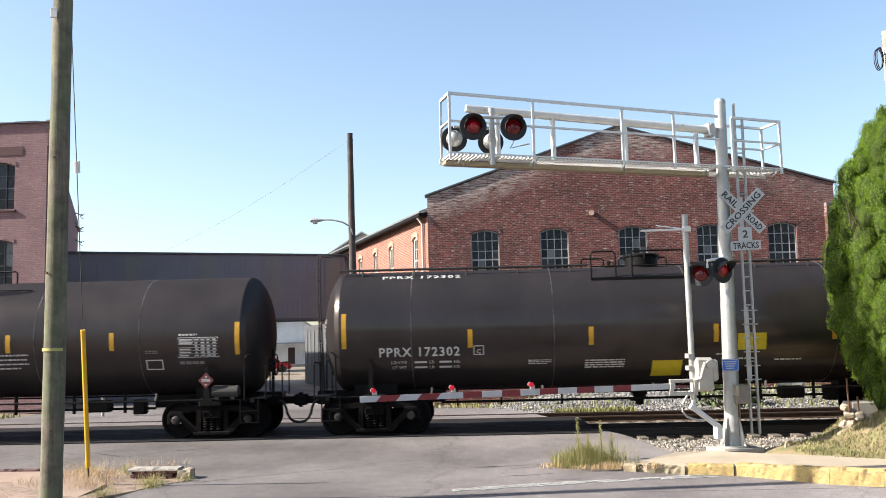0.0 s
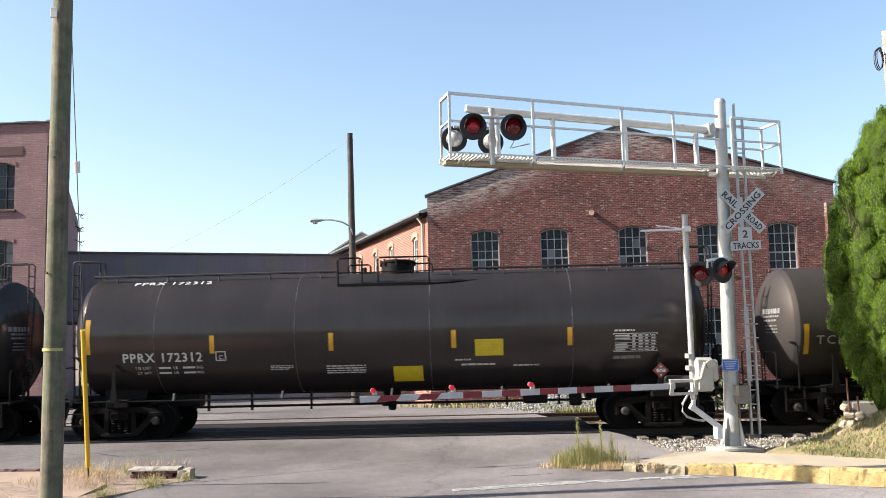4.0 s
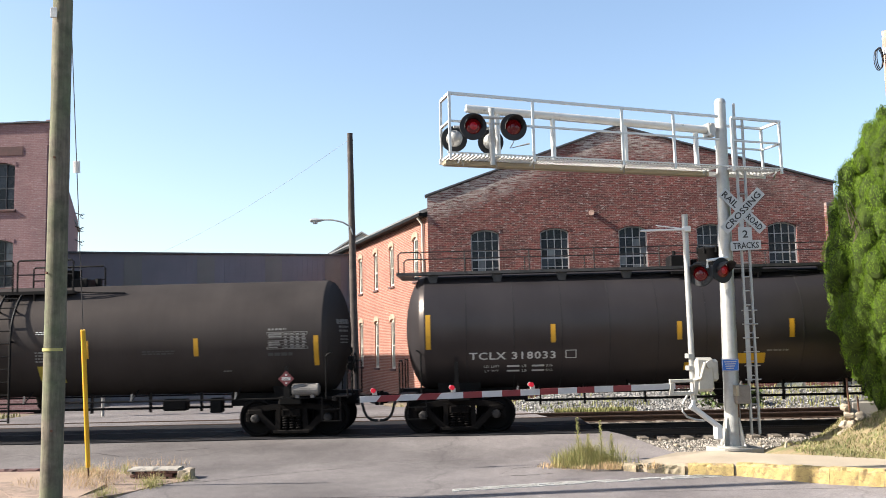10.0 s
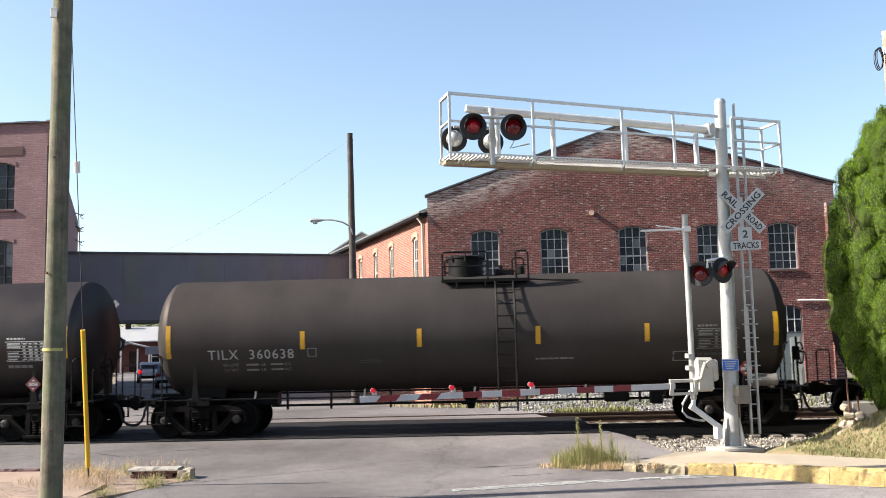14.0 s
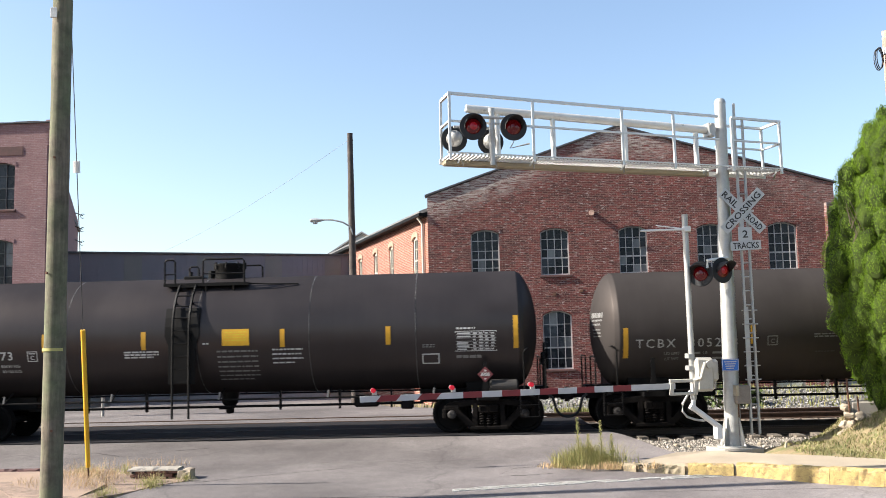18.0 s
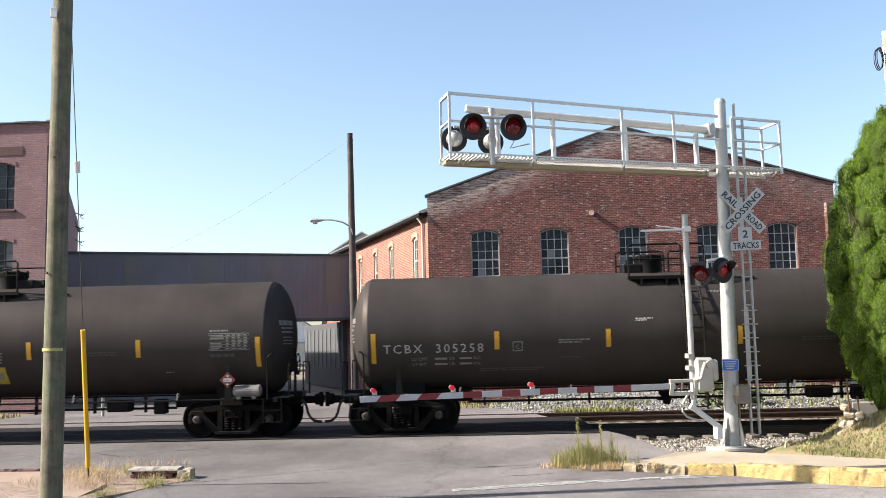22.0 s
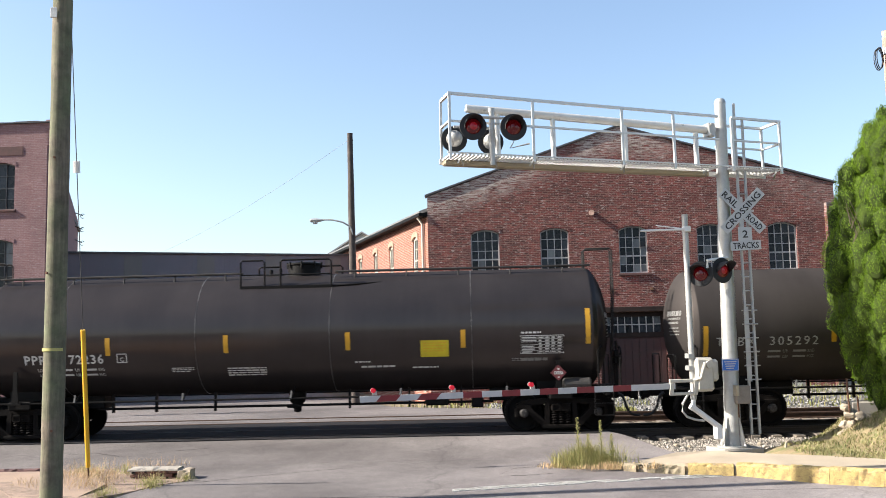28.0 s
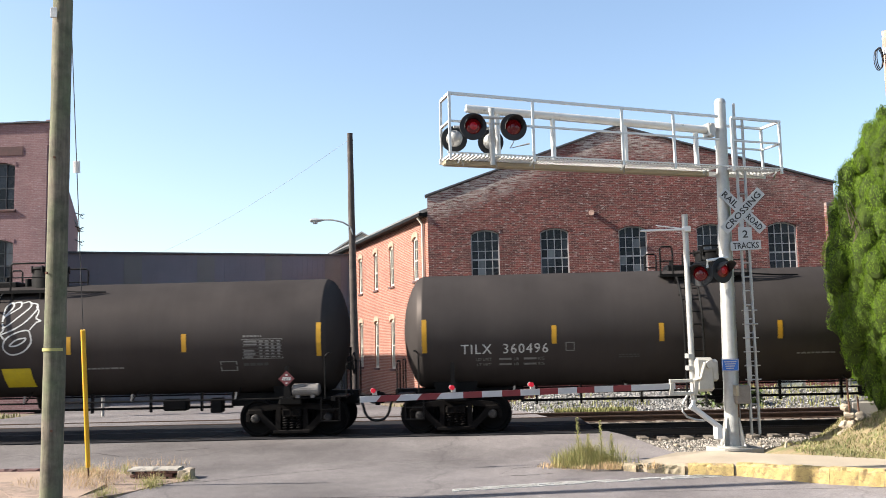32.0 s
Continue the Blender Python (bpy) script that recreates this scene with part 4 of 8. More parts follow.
part("side_wall", bm, BRICK, mill, m=local(FR, (FR[0] + back.x, FR[1] + back.y)))
bm = B()
prism(bm, [(0, -0.35), (W, -0.35), (W, 7.6), (8.08, 10.5), (0, 7.6)], 0, 0.3)
part("back_wall", bm, BRICK, mill, m=Matrix.Translation((FL[0] + back.x, FL[1] + back.y, 0)))

# unseen plain brick wall, added behind the camera to shape reflections and fill
bm = B()
box(bm, -70, 70, -40.4, -40, -0.35, 5.0)
solid("wall_south", bm, BRICK_MAUVE, "plain brick wall added unseen behind the camera", "wall", kind="structure")

# mill on the near side of the street, at the left of the crossing
LC = (-18.0, 38.0)
tall = thing("brick_mill", "tall mauve brick mill with arched windows and flat roof", "building")
m2 = Matrix.Translation((-46.0, 38.0, 0))
WL = 28.0
holes = []
for k in range(7):
    c = WL - 2.05 - 3.55 * k
    for z in (1.0, 4.95, 8.28):
        holes.append((c - 0.62, c + 0.62, z, z + (2.03 if z > 1 else 2.3), 0.16))
bm = B()
wall_with_holes(bm, [(0, 12.0), (WL, 12.0)], 0, WL, -0.35, holes, 0.42)
part("front_wall", bm, BRICK_MAUVE, tall, m=m2)
for k in range(8):
    bm = B()
    x = WL - 0.34 - 3.55 * k
    box(bm, x - 0.34, x + 0.336, -0.09, -0.002, -0.3, 11.0)
    part("pilaster", bm, BRICK_MAUVE, tall, m=m2)
# the corbel's shade over each window, painted as a darker band
for k in range(7):
    bm = B()
    c = WL - 2.05 - 3.55 * k
    box(bm, c - 0.95, c + 0.95, -0.02, -0.003, 10.62, 11.0)
    part("brick_band", bm, EDGING_RED, tall, "dark band over the windows painting the corbel's shade", m=m2)
for h in holes:
    arch_ring(tall, BRICK_MAUVE, m2, h[0] - 0.05, h[1] + 0.05, h[3], h[4], 0.2, 0.02)
for h in holes:
    arched_window(tall, *h, 0.18, 3, 4, FRAME_DARK, FRAME_DARK).matrix_basis = m2
bm = B()
for k in range(56):
    x0 = -0.1 + (WL + 0.2) * k / 56
    box(bm, x0, x0 + (WL + 0.2) / 56, -0.10, 0.5, 12.004, 12.07 + 0.05 * noise.noise(Vector((k * 1.7, 0, 3))))
part("coping", bm, COPING, tall, m=m2)
bm = B()
box(bm, -0.11, 0.05, -0.022, 0.10, -0.033, 0.033)
quoin = mesh_of("brick", bm, BRICK_MAUVE)
for k in range(80):
    part("brick", quoin, None, tall, m=m2 @ pose(WL, 0, 0.25 + 0.15 * k))
bm = B()
box(bm, 0.43, 32, 0, 0.42, -0.35, 12.0)
part("side_wall", bm, BRICK_MAUVE, tall, m=local(LC, (-26.4, 59.4)))
bm = B()
slab(bm, [(-46, 38.45), (-18.75, 38.45), (-29.6, 68), (-46, 68)], 11.2, 11.4)
part("roof", bm, ROOF, tall)

# covered footbridge over the street
BL, BR = (-20.2, 46.1), (-6.85, 51.2)
bridge = thing("footbridge", "covered grey metal-clad footbridge between two mills", "bridge")
mb = local(BL, BR)
LB = dist(BL, BR)
bm = B()
box(bm, -1.0, LB + 0.3, 0, 2.6, 3.75, 7.2)
part("box", bm, METAL_SIDING, bridge, m=mb)
bm = B()
n = int(LB / 0.28)
for k in range(n):
    x = LB * (k + 0.5) / n
    prism(bm, [(x - 0.05, 3.78), (x + 0.05, 3.78), (x + 0.05, 7.16), (x - 0.05, 7.16)], -0.03, -0.002)
part("siding_ribs", bm, METAL_SIDING, bridge, m=mb)
for x in (2.7, 6.4, 10.0, 13.3):
    bm = B()
    box(bm, x - 0.45, x + 0.45, -0.042, -0.032, 4.6, 7.1)
    part("siding_panel", bm, SIDING_PATCH, bridge, "tan-grey cladding panel", m=mb)
bm = B()
box(bm, -1.0, LB + 0.3, -0.12, 2.7, 7.204, 7.30)
part("roof", bm, FRAME_DARK, bridge, m=mb)
bm = B()
box(bm, -1.0, LB + 0.3, -0.06, 2.66, 3.62, 3.745)
part("floor_beam", bm, FRAME_DARK, bridge, m=mb)
# ---------------------------------------------------------------- far street seen under the footbridge
def house(name, label, x, y, turn, w, d, h, rise, wall_mat, roof_mat, windows, door=None, porch=None):
    """A small gabled house, its gable to the street at -y."""
    t = thing(name, label, "house", pose(x, y, -0.3, 0, 0, turn))
    bm = B()
    holes = [(a - 0.4, a + 0.4, z, z + 1.3, 0.0) for a, z in windows]
    if door is not None:
        holes.append((door - 0.45, door + 0.45, 0.3, 2.4, 0.0))
    wall_with_holes(bm, [(-w / 2, h), (0, h + rise), (w / 2, h)], -w / 2, w / 2, 0, holes, 0.25)
    part("front_wall", bm, wall_mat, t)
    bm = B()
    box(bm, -w / 2, -w / 2 + 0.2, 0.252, d, 0, h)
    box(bm, w / 2 - 0.2, w / 2, 0.252, d, 0, h)
    prism(bm, [(-w / 2, 0), (w / 2, 0), (w / 2, h), (0, h + rise), (-w / 2, h)], d, d + 0.2)
    part("walls", bm, wall_mat, t)
    for s in (-1, 1):
        bm = B()
        e = 0.35
        q = [(0, h + rise + 0.02), (s * (w / 2 + e), h - rise * e / (w / 2) + 0.02), (s * (w / 2 + e), h - rise * e / (w / 2) + 0.16), (0, h + rise + 0.16)]
        prism(bm, q if s > 0 else q[::-1], -0.35, d + 0.5)
        part("roof", bm, roof_mat, t)
    for a, z in windows:
        bm = B()
        for x0, x1, z0, z1 in ((a - 0.48, a - 0.36, z - 0.08, z + 1.38), (a + 0.36, a + 0.48, z - 0.08, z + 1.38), (a - 0.36, a + 0.36, z + 1.26, z + 1.38), (a - 0.36, a + 0.36, z - 0.08, z + 0.04), (a - 0.36, a + 0.36, z + 0.62, z + 0.68)):
            box(bm, x0, x1, -0.04, 0.06, z0, z1)
        win = part("window", bm, HOUSE_WHITE, t)
        bm = B()
        box(bm, a - 0.36, a + 0.36, 0.08, 0.1, z, z + 1.3)
        part("pane", bm, GLASS, win)
    if door is not None:
        bm = B()
        box(bm, door - 0.44, door + 0.44, 0.1, 0.16, 0.3, 2.4)
        part("door", bm, DARK_RED_DOOR, t)
    if porch:
        p0, p1, ph = porch
        bm = B()
        prism(bm, [(p0, ph), (p1, ph), (p1, ph + 0.15), (p0, ph + 0.15)], -2.0, -0.36)
        part("porch_roof", bm, PALE_ROOF, t)
        for k in range(4):
            bm = B()
            a = p0 + 0.15 + (p1 - p0 - 0.3) * k / 3
            box(bm, a - 0.07, a + 0.07, -1.95, -1.81, 0, ph)
            part("porch_post", bm, HOUSE_WHITE, t)
        bm = B()
        box(bm, p0, p1, -2.0, -0.02, -0.1, 0.28)
        part("porch_floor", bm, CONCRETE, t)
    return t


house("house", "small white gabled house with a grey roof", -34.6, 110.0, 12, 6.4, 9, 3.3, 2.2, HOUSE_WHITE, ROOF, ((-1.6, 1.2), (1.5, 1.2)), 0.0)

def long_house(x, y, turn):
    """A low dark red house, eaves to the street, with a pale roof and a small gabled porch."""
    t = thing("house", "low dark red house with pale metal roof and porch", "house", pose(x, y, -0.3, 0, 0, turn))
    bm = B()
    spots = (-4.2, -2.6, 1.7, 3.5)
    holes = [(a - 0.4, a + 0.4, 1.2, 2.5, 0.0) for a in spots] + [(-0.9, 0.0, 0.3, 2.4, 0.0)]
    wall_with_holes(bm, [(-5.2, 3.4), (5.2, 3.4)], -5.2, 5.2, 0, holes, 0.25)
    part("front_wall", bm, HOUSE_RED, t)
    side = Matrix.Rotation(radians(90), 4, "Z")
    bm = B()
    for a in (-5.2, 5.0):
        prism(bm, [(0.254, 0), (8.0, 0), (8.0, 3.4), (4.0, 4.75), (0.254, 3.45)], -a - 0.2, -a, side)
    box(bm, -5.0, 5.0, 7.8, 8.0, 0, 3.35)
    part("walls", bm, HOUSE_RED, t)
    for q in ([(-0.5, 3.32), (4.0, 4.84), (4.0, 4.96), (-0.5, 3.44)], [(4.0, 4.84), (8.5, 3.32), (8.5, 3.44), (4.0, 4.96)]):
        bm = B()
        prism(bm, q, -5.6, 5.6, side)
        part("roof", bm, PALE_ROOF, t)
    bm = B()
    box(bm, -1.9, -1.4, 3.2, 3.7, 4.3, 5.75, bevel=0.02)
    part("chimney", bm, DARK_WOOD, t, "dark chimney")
    for a in spots:
        bm = B()
        for x0, x1, z0, z1 in ((a - 0.48, a - 0.36, 1.1, 2.6), (a + 0.36, a + 0.48, 1.1, 2.6), (a - 0.36, a + 0.36, 2.48, 2.6), (a - 0.36, a + 0.36, 1.1, 1.22), (a - 0.36, a + 0.36, 1.82, 1.88)):
            box(bm, x0, x1, -0.04, 0.06, z0, z1)
        win = part("window", bm, HOUSE_WHITE, t)
        bm = B()
        box(bm, a - 0.36, a + 0.36, 0.08, 0.1, 1.2, 2.5)
        part("pane", bm, GLASS, win)
    bm = B()
    box(bm, -0.89, -0.01, 0.1, 0.16, 0.3, 2.4)
    part("door", bm, DARK_WOOD, t)
    bm = B()
    prism(bm, [(-2.6, 2.62), (-0.5, 3.16), (1.6, 2.62), (1.6, 2.74), (-0.5, 3.30), (-2.6, 2.74)], -2.2, -0.52)
    part("porch_roof", bm, PALE_ROOF, t)
    for a in (-2.4, -1.3, 0.3, 1.4):
        bm = B()
        box(bm, a - 0.07, a + 0.07, -2.1, -1.96, 0.28, 2.66)
        part("porch_post", bm, HOUSE_WHITE, t)
    bm = B()
    box(bm, -2.6, 1.6, -2.2, -0.02, -0.1, 0.28)
    part("porch_floor", bm, CONCRETE, t)


long_house(-33.9, 92.0, 10)
house("house", "white house with tall porch posts", -23.5, 118.0, 12, 8.0, 9, 4.2, 2.4, HOUSE_WHITE, PALE_ROOF, ((-2.4, 1.2), (2.4, 1.2)), 0.0, (-3.8, 3.8, 2.9))

house("house", "pale distant building with a grey roof behind the mill", -9.6, 80.0, 0, 5.4, 8, 10.6, 1.7, HOUSE_WHITE, PALE_ROOF, ())

# brick corner shop
shop = thing("corner_shop", "red brick corner shop with a pale shopfront", "shop", pose(-24.6, 92.0, -0.3, 0, 0, 12))
bm = B()
hs = [(-2.6, -0.6, 0.4, 2.6, 0.0), (0.6, 2.6, 0.4, 2.6, 0.0), (-0.45, 0.45, 0.05, 2.5, 0.0), (-2.2, -1.2, 4.4, 5.9, 0.0), (-0.5, 0.5, 4.4, 5.9, 0.0), (1.2, 2.2, 4.4, 5.9, 0.0)]
wall_with_holes(bm, [(-3.2, 7.4), (3.2, 7.4)], -3.2, 3.2, 0, hs, 0.3)
part("front_wall", bm, BRICK, shop)
bm = B()
box(bm, -3.2, -2.9, 0.302, 9, 0, 7.4)
box(bm, 2.9, 3.2, 0.302, 9, 0, 7.4)
box(bm, -2.9, 2.9, 0.302, 9, 7.0, 7.2)
part("walls", bm, BRICK, shop)
bm = B()
box(bm, -3.1, 3.1, -0.12, -0.004, 2.75, 3.9, bevel=0.02)
part("fascia", bm, HOUSE_WHITE, shop, "pale shop fascia")
bm = B()
box(bm, -3.35, 3.35, -0.2, -0.004, 7.0, 7.38, bevel=0.02)
part("cornice", bm, HOUSE_WHITE, shop)
for a, b, z0, z1, _ in hs:
    bm = B()
    box(bm, a, b, 0.12, 0.14, z0, z1)
    part("pane", bm, GLASS, shop)

# grey boarded lean-to on the mill's side, below the bridge
lean = thing("lean_to", "grey boarded lean-to against the mill under the footbridge", "shed", local((-9.35, 57.0), (-7.35, 51.9)))
bm = B()
box(bm, -6, 5.3, 0.0, 0.25, -0.3, 3.55)
part("wall", bm, SHADE_GREY, lean)
for k in range(9):
    bm = B()
    box(bm, -5.6 + 1.2 * k, -5.1 + 1.2 * k, -0.03, -0.003, 0.9, 3.2)
    part("shutter", bm, FRAME_DARK, lean, "tall dark shutter")

# parked and waiting cars
def car_thing(label, x, y, turn, paint, tall, lit):
    c = thing("car", label, "car", pose(x, y, -0.12, 0, 0, turn), "cars on the far street")
    bm = B()
    prism(bm, [(-2.1, 0.32), (2.1, 0.32), (2.15, 0.62), (2.05, 0.85), (1.2, 0.95), (-2.0, 0.98), (-2.15, 0.7)], -0.88, 0.88)
    prism(bm, [(-1.95, 0.96), (1.15, 0.94), (0.55, tall), (-1.6, tall)], -0.76, 0.76)
    bmesh.ops.bevel(bm, geom=bm.edges[:], offset=0.06, segments=2, affect="EDGES")
    part("body", bm, paint, c, smooth=True)
    bm = B()
    prism(bm, [(-1.80, 1.02), (1.0, 1.0), (0.50, tall - 0.08), (-1.55, tall - 0.08)], -0.775, -0.765)
    prism(bm, [(-1.80, 1.02), (1.0, 1.0), (0.50, tall - 0.08), (-1.55, tall - 0.08)], 0.765, 0.775)
    part("side_glass", bm, CAR_GLASS, c)
    bm = B()
    prism(bm, [(-1.955, 1.03), (-1.64, tall - 0.08), (-1.60, tall - 0.08), (-1.90, 1.03)], -0.64, 0.64)
    part("rear_glass", bm, CAR_GLASS, c)
    bm = B()
    prism(bm, [(1.14, 1.02), (1.06, 1.02), (0.58, tall - 0.08), (0.64, tall - 0.08)], -0.64, 0.64)
    part("windscreen", bm, CAR_GLASS, c)
    for s in (-1, 1):
        bm = B()
        box(bm, -2.17, -2.10, s * 0.72 - 0.13, s * 0.72 + 0.13, 0.70, 0.92, bevel=0.02)
        part("tail_lamp", bm, TAIL_LAMP if lit else RED_TAPE, c, "red tail lamp")
        for xw in (-1.3, 1.35):
            bm = B()
            lathe(bm, [(-0.1, 0.2), (-0.1, 0.31), (-0.07, 0.33), (0.07, 0.33), (0.1, 0.31), (0.1, 0.2)], 20, "Z", True)
            turned = Matrix.Rotation(radians(90), 4, "X")
            bmesh.ops.transform(bm, matrix=pose(xw, s * 0.82, 0.33) @ turned, verts=bm.verts)
            part("wheel", bm, RUBBER, c)
    bm = B()
    box(bm, -2.2, -2.12, -0.8, 0.8, 0.34, 0.52, bevel=0.02)
    part("bumper", bm, STEEL_BLACK, c)
    return c


car_thing("silver-blue estate car waiting on the far street", -18.75, 56.5, 108, CAR_SILVER, 1.48, False)
car_thing("red car standing on the far street", -28.3, 92.0, 108, CAR_RED, 1.45, True)
car_thing("white car with lit tail lamps on the far street", -23.4, 66.0, 110, CAR_WHITE, 1.45, True)
car_thing("red car parked by the shop", -19.0, 84.0, 20, CAR_RED, 1.45, False)

# street trees and poles far down the street
def far_tree(x, y, h, r, n, seed):
    t = thing("tree", "leafy green street tree", "tree", pose(x, y, -0.3), "far street trees")
    bm = B()
    pipe(bm, [(0, 0, 0), (0.05, 0, h * 0.3), (0.0, 0.1, h * 0.6)], 0.09 + 0.01 * h, 7)
    for k in range(5):
        a = k * 1.256
        rod(bm, (0, 0, h * 0.3), (r * 0.6 * math.cos(a), r * 0.6 * math.sin(a), h * 0.65), 0.05, 0.02, 5)
    part("trunk", bm, BARK, t)
    rn = random.Random(seed)
    spots = [(r * 0.55 * math.cos(k * 2.4) * rn.random(), r * 0.55 * math.sin(k * 2.4) * rn.random(), h * (0.35 + 0.5 * rn.random()), r * 0.5, r * 0.5, r * 0.42) for k in range(9)]
    part("crown", leaf_cloud("crown", spots, n, 0.13, LEAF_FAR, seed), None, t)


FAR_TREES = ((-14.15, 59.0, 3.1, 0.85, 150, 5), (-41.0, 124.0, 7.0, 3.0, 260, 6), (-27.6, 122.0, 6.5, 2.4, 220, 7), (-15.2, 62.5, 2.6, 0.8, 120, 8),
             (-55.0, 132.0, 9.0, 4.2, 420, 9), (-49.0, 136.0, 8.2, 4.0, 420, 10), (-43.5, 133.0, 8.6, 3.6, 420, 11))
for x, y, h in ((-21.6, 78.0, 8.5), (-27.0, 84.0, 9.0), (-17.4, 70.0, 6.0)):
    p = thing("utility_pole", "pale utility pole on the far street", "utility pole", pose(x, y, -0.3), "far street poles")
    bm = B()
    rod(bm, (0, 0, 0), (0, 0, h), 0.11, 0.08, 10)
    part("shaft", bm, GALV, p, smooth=True)
SIGN_AT = (-20.03, 60.0, 2.16)
board = thing("street_sign", "pale grey signboard on a thin pole on the far street", "sign", pose(SIGN_AT[0], 60.0, 0))
bm = B()
rod(bm, (0, 0.04, -0.3), (0, 0.04, SIGN_AT[2] + 1.3), 0.045, n=8)
part("pole", bm, GALV, board, smooth=True)
bm = B()
box(bm, -1.62, 0.62, -0.03, 0.0, SIGN_AT[2] - 0.26, SIGN_AT[2] + 0.26, bevel=0.008)
part("panel", bm, WHITE_PAINT, board)
for k in range(2):
    b = thing("traffic_barrel", "orange-red safety marker on the far street", "safety marker", pose(-16.32 - 1.5 * k, 60.4 + 3.5 * k, -0.12), "safety markers")
    bm = B()
    lathe(bm, [(0.0, 0.26), (0.05, 0.26), (0.05, 0.2), (0.75, 0.12), (0.8, 0.05)], 12, "Z", True)
    part("cone", bm, MARKER_RED, b, smooth=True)

# amber clearance diamond on the bridge
sg = thing("clearance_sign", "amber diamond clearance sign on the footbridge", "sign", local(BL, BR) @ Matrix.Translation((6.64, -0.06, 4.47)), "")
bm = B()
prism(bm, [(0, -0.52), (0.52, 0), (0, 0.52), (-0.52, 0)], -0.01, 0.01)
part("plate", bm, CLEARANCE, sg)
bm = B()
v, f = letters("11-9", 0.34, True, 0.66)
vs = [bm.verts.new((a, -0.014, b)) for a, b in v]
for q in f:
    bm.faces.new([vs[i] for i in q])
prism(bm, [(-0.13, 0.22), (0.13, 0.22), (0, 0.38)], -0.016, -0.012)
prism(bm, [(-0.13, -0.22), (0, -0.38), (0.13, -0.22)], -0.016, -0.012)
part("lettering", bm, SIGN_BLACK, sg)

# far crossing signal, its back to the camera
fx = thing("crossing_signal", "crossing signal on the far side seen from behind", "crossing signal", pose(-13.02, 32.0, 0, 0, 0, -10))
bm = B()
lathe(bm, [(-0.3, 0.18), (-0.2, 0.18), (-0.2, 0.052), (4.08, 0.05)], 16, "Z", True)
part("mast", bm, GALV, fx, smooth=True)
for a in (45, -45):
    bm = B()
    box(bm, -0.6, 0.6, -0.004, 0.004, -0.115, 0.115)
    part("crossbuck_blade", bm, DULL_BACK, fx, "bare metal back of a crossbuck blade", m=pose(0.02, 0.08 + 0.0001 * a, 3.50, 0, a * 0.93, 0))
bm = B()
box(bm, -0.34, 0.34, 0.075, 0.083, 2.68, 2.88)
box(bm, -0.15, 0.15, 0.075, 0.083, 2.89, 3.10)
part("count_plate", bm, DULL_BACK, fx)
bm = B()
rod(bm, (-0.45, 0.05, 2.62), (0.45, 0.05, 2.62), 0.03, n=8)
part("cross_arm", bm, GALV, fx)
# ---------------------------------------------------------------- crossing signal on its cantilever
MAST = (5.41, 19.8)
signal = thing("crossing_signal", "galvanised cantilever crossing signal with walkway and red flashing lights", "crossing signal", Matrix.Translation((MAST[0], MAST[1], 0)) @ Matrix.Rotation(radians(17), 4, "Z"))
DECK, RAILTOP, NEARR, FARR = 5.76, 7.0, -0.33, 0.33

bm = B()
box(bm, -0.42, 0.46, -0.42, 0.42, -0.34, -0.13, bevel=0.02)
part("footing", bm, CONCRETE, signal, "concrete footing")
bm = B()
lathe(bm, [(-0.13, 0.33), (-0.09, 0.33), (-0.09, 0.172), (3.5, 0.150), (7.26, 0.120)], 28, "Z", True)
for v in bm.verts:
    v.co.x += 0.017 * max(0.0, v.co.z)
for k in range(4):
    a = math.pi / 2 * k + 0.4
    m = Matrix.Rotation(a, 4, "Z")
    prism(bm, [(0.15, -0.09), (0.32, -0.09), (0.18, 0.50), (0.15, 0.50)], -0.012, 0.012, m)
    rod(bm, m @ Vector((0.2, 0.1, -0.1)), m @ Vector((0.2, 0.1, -0.02)), 0.025, n=6)
part("mast", bm, GALV, signal, "galvanised tube mast", True)
bm = B()
lathe(bm, [(7.26, 0.125), (7.30, 0.125), (7.36, 0.10)], 20, "Z", True)
bmesh.ops.translate(bm, verts=bm.verts, vec=(0.124, 0, 0))
part("mast_cap", bm, GALV, signal, smooth=True)
# main arm and its hangers
bm = B()
rod(bm, (-5.66, 0, 6.80), (-0.05, 0, 6.74), 0.085, 0.10, 16)
part("arm", bm, ALU, signal, "long round aluminium arm", True)
bm = B()
box(bm, -0.26, -0.08, -0.13, 0.13, 6.55, 6.90, bevel=0.02)
for z in (6.6, 6.85):
    rod(bm, (-0.2, -0.17, z), (-0.2, 0.17, z), 0.03, n=8)
part("arm_clamp", bm, GALV, signal)
for x in (-5.0, -3.79, -2.16, -0.48):
    bm = B()
    rod(bm, (x, 0, DECK), (x, 0, 6.76), 0.055, n=12)
    part("hanger", bm, ALU, signal, smooth=True)
# walkway: side beams, cross bars and grating
for y in (NEARR, FARR):
    bm = B()
    box(bm, -6.15, 1.42, y - 0.02, y + 0.02, DECK - (0.012 if y < 0 else 0.12), DECK + (0.016 if y < 0 else 0.0))
    part("side_beam", bm, ALU, signal)
n = 96
for k in range(n):
    x = -6.08 + 7.44 * k / (n - 1)
    if abs(x) < 0.17:
        continue
    bm = B()
    box(bm, x - 0.021, x + 0.021, NEARR + 0.022, FARR - 0.022, DECK - 0.05, DECK - 0.014)
    # white paint carries the sunlight on the galvanised bars in its colour
    part("grating_bar", bm, WHITE_PAINT, signal)
bm = B()
box(bm, -6.1, -0.17, 0.08, 0.30, DECK - 0.17, DECK - 0.06, bevel=0.02)
part("walkway_stringer", bm, TAN_STEEL, signal, "tan reflective walkway stringer")
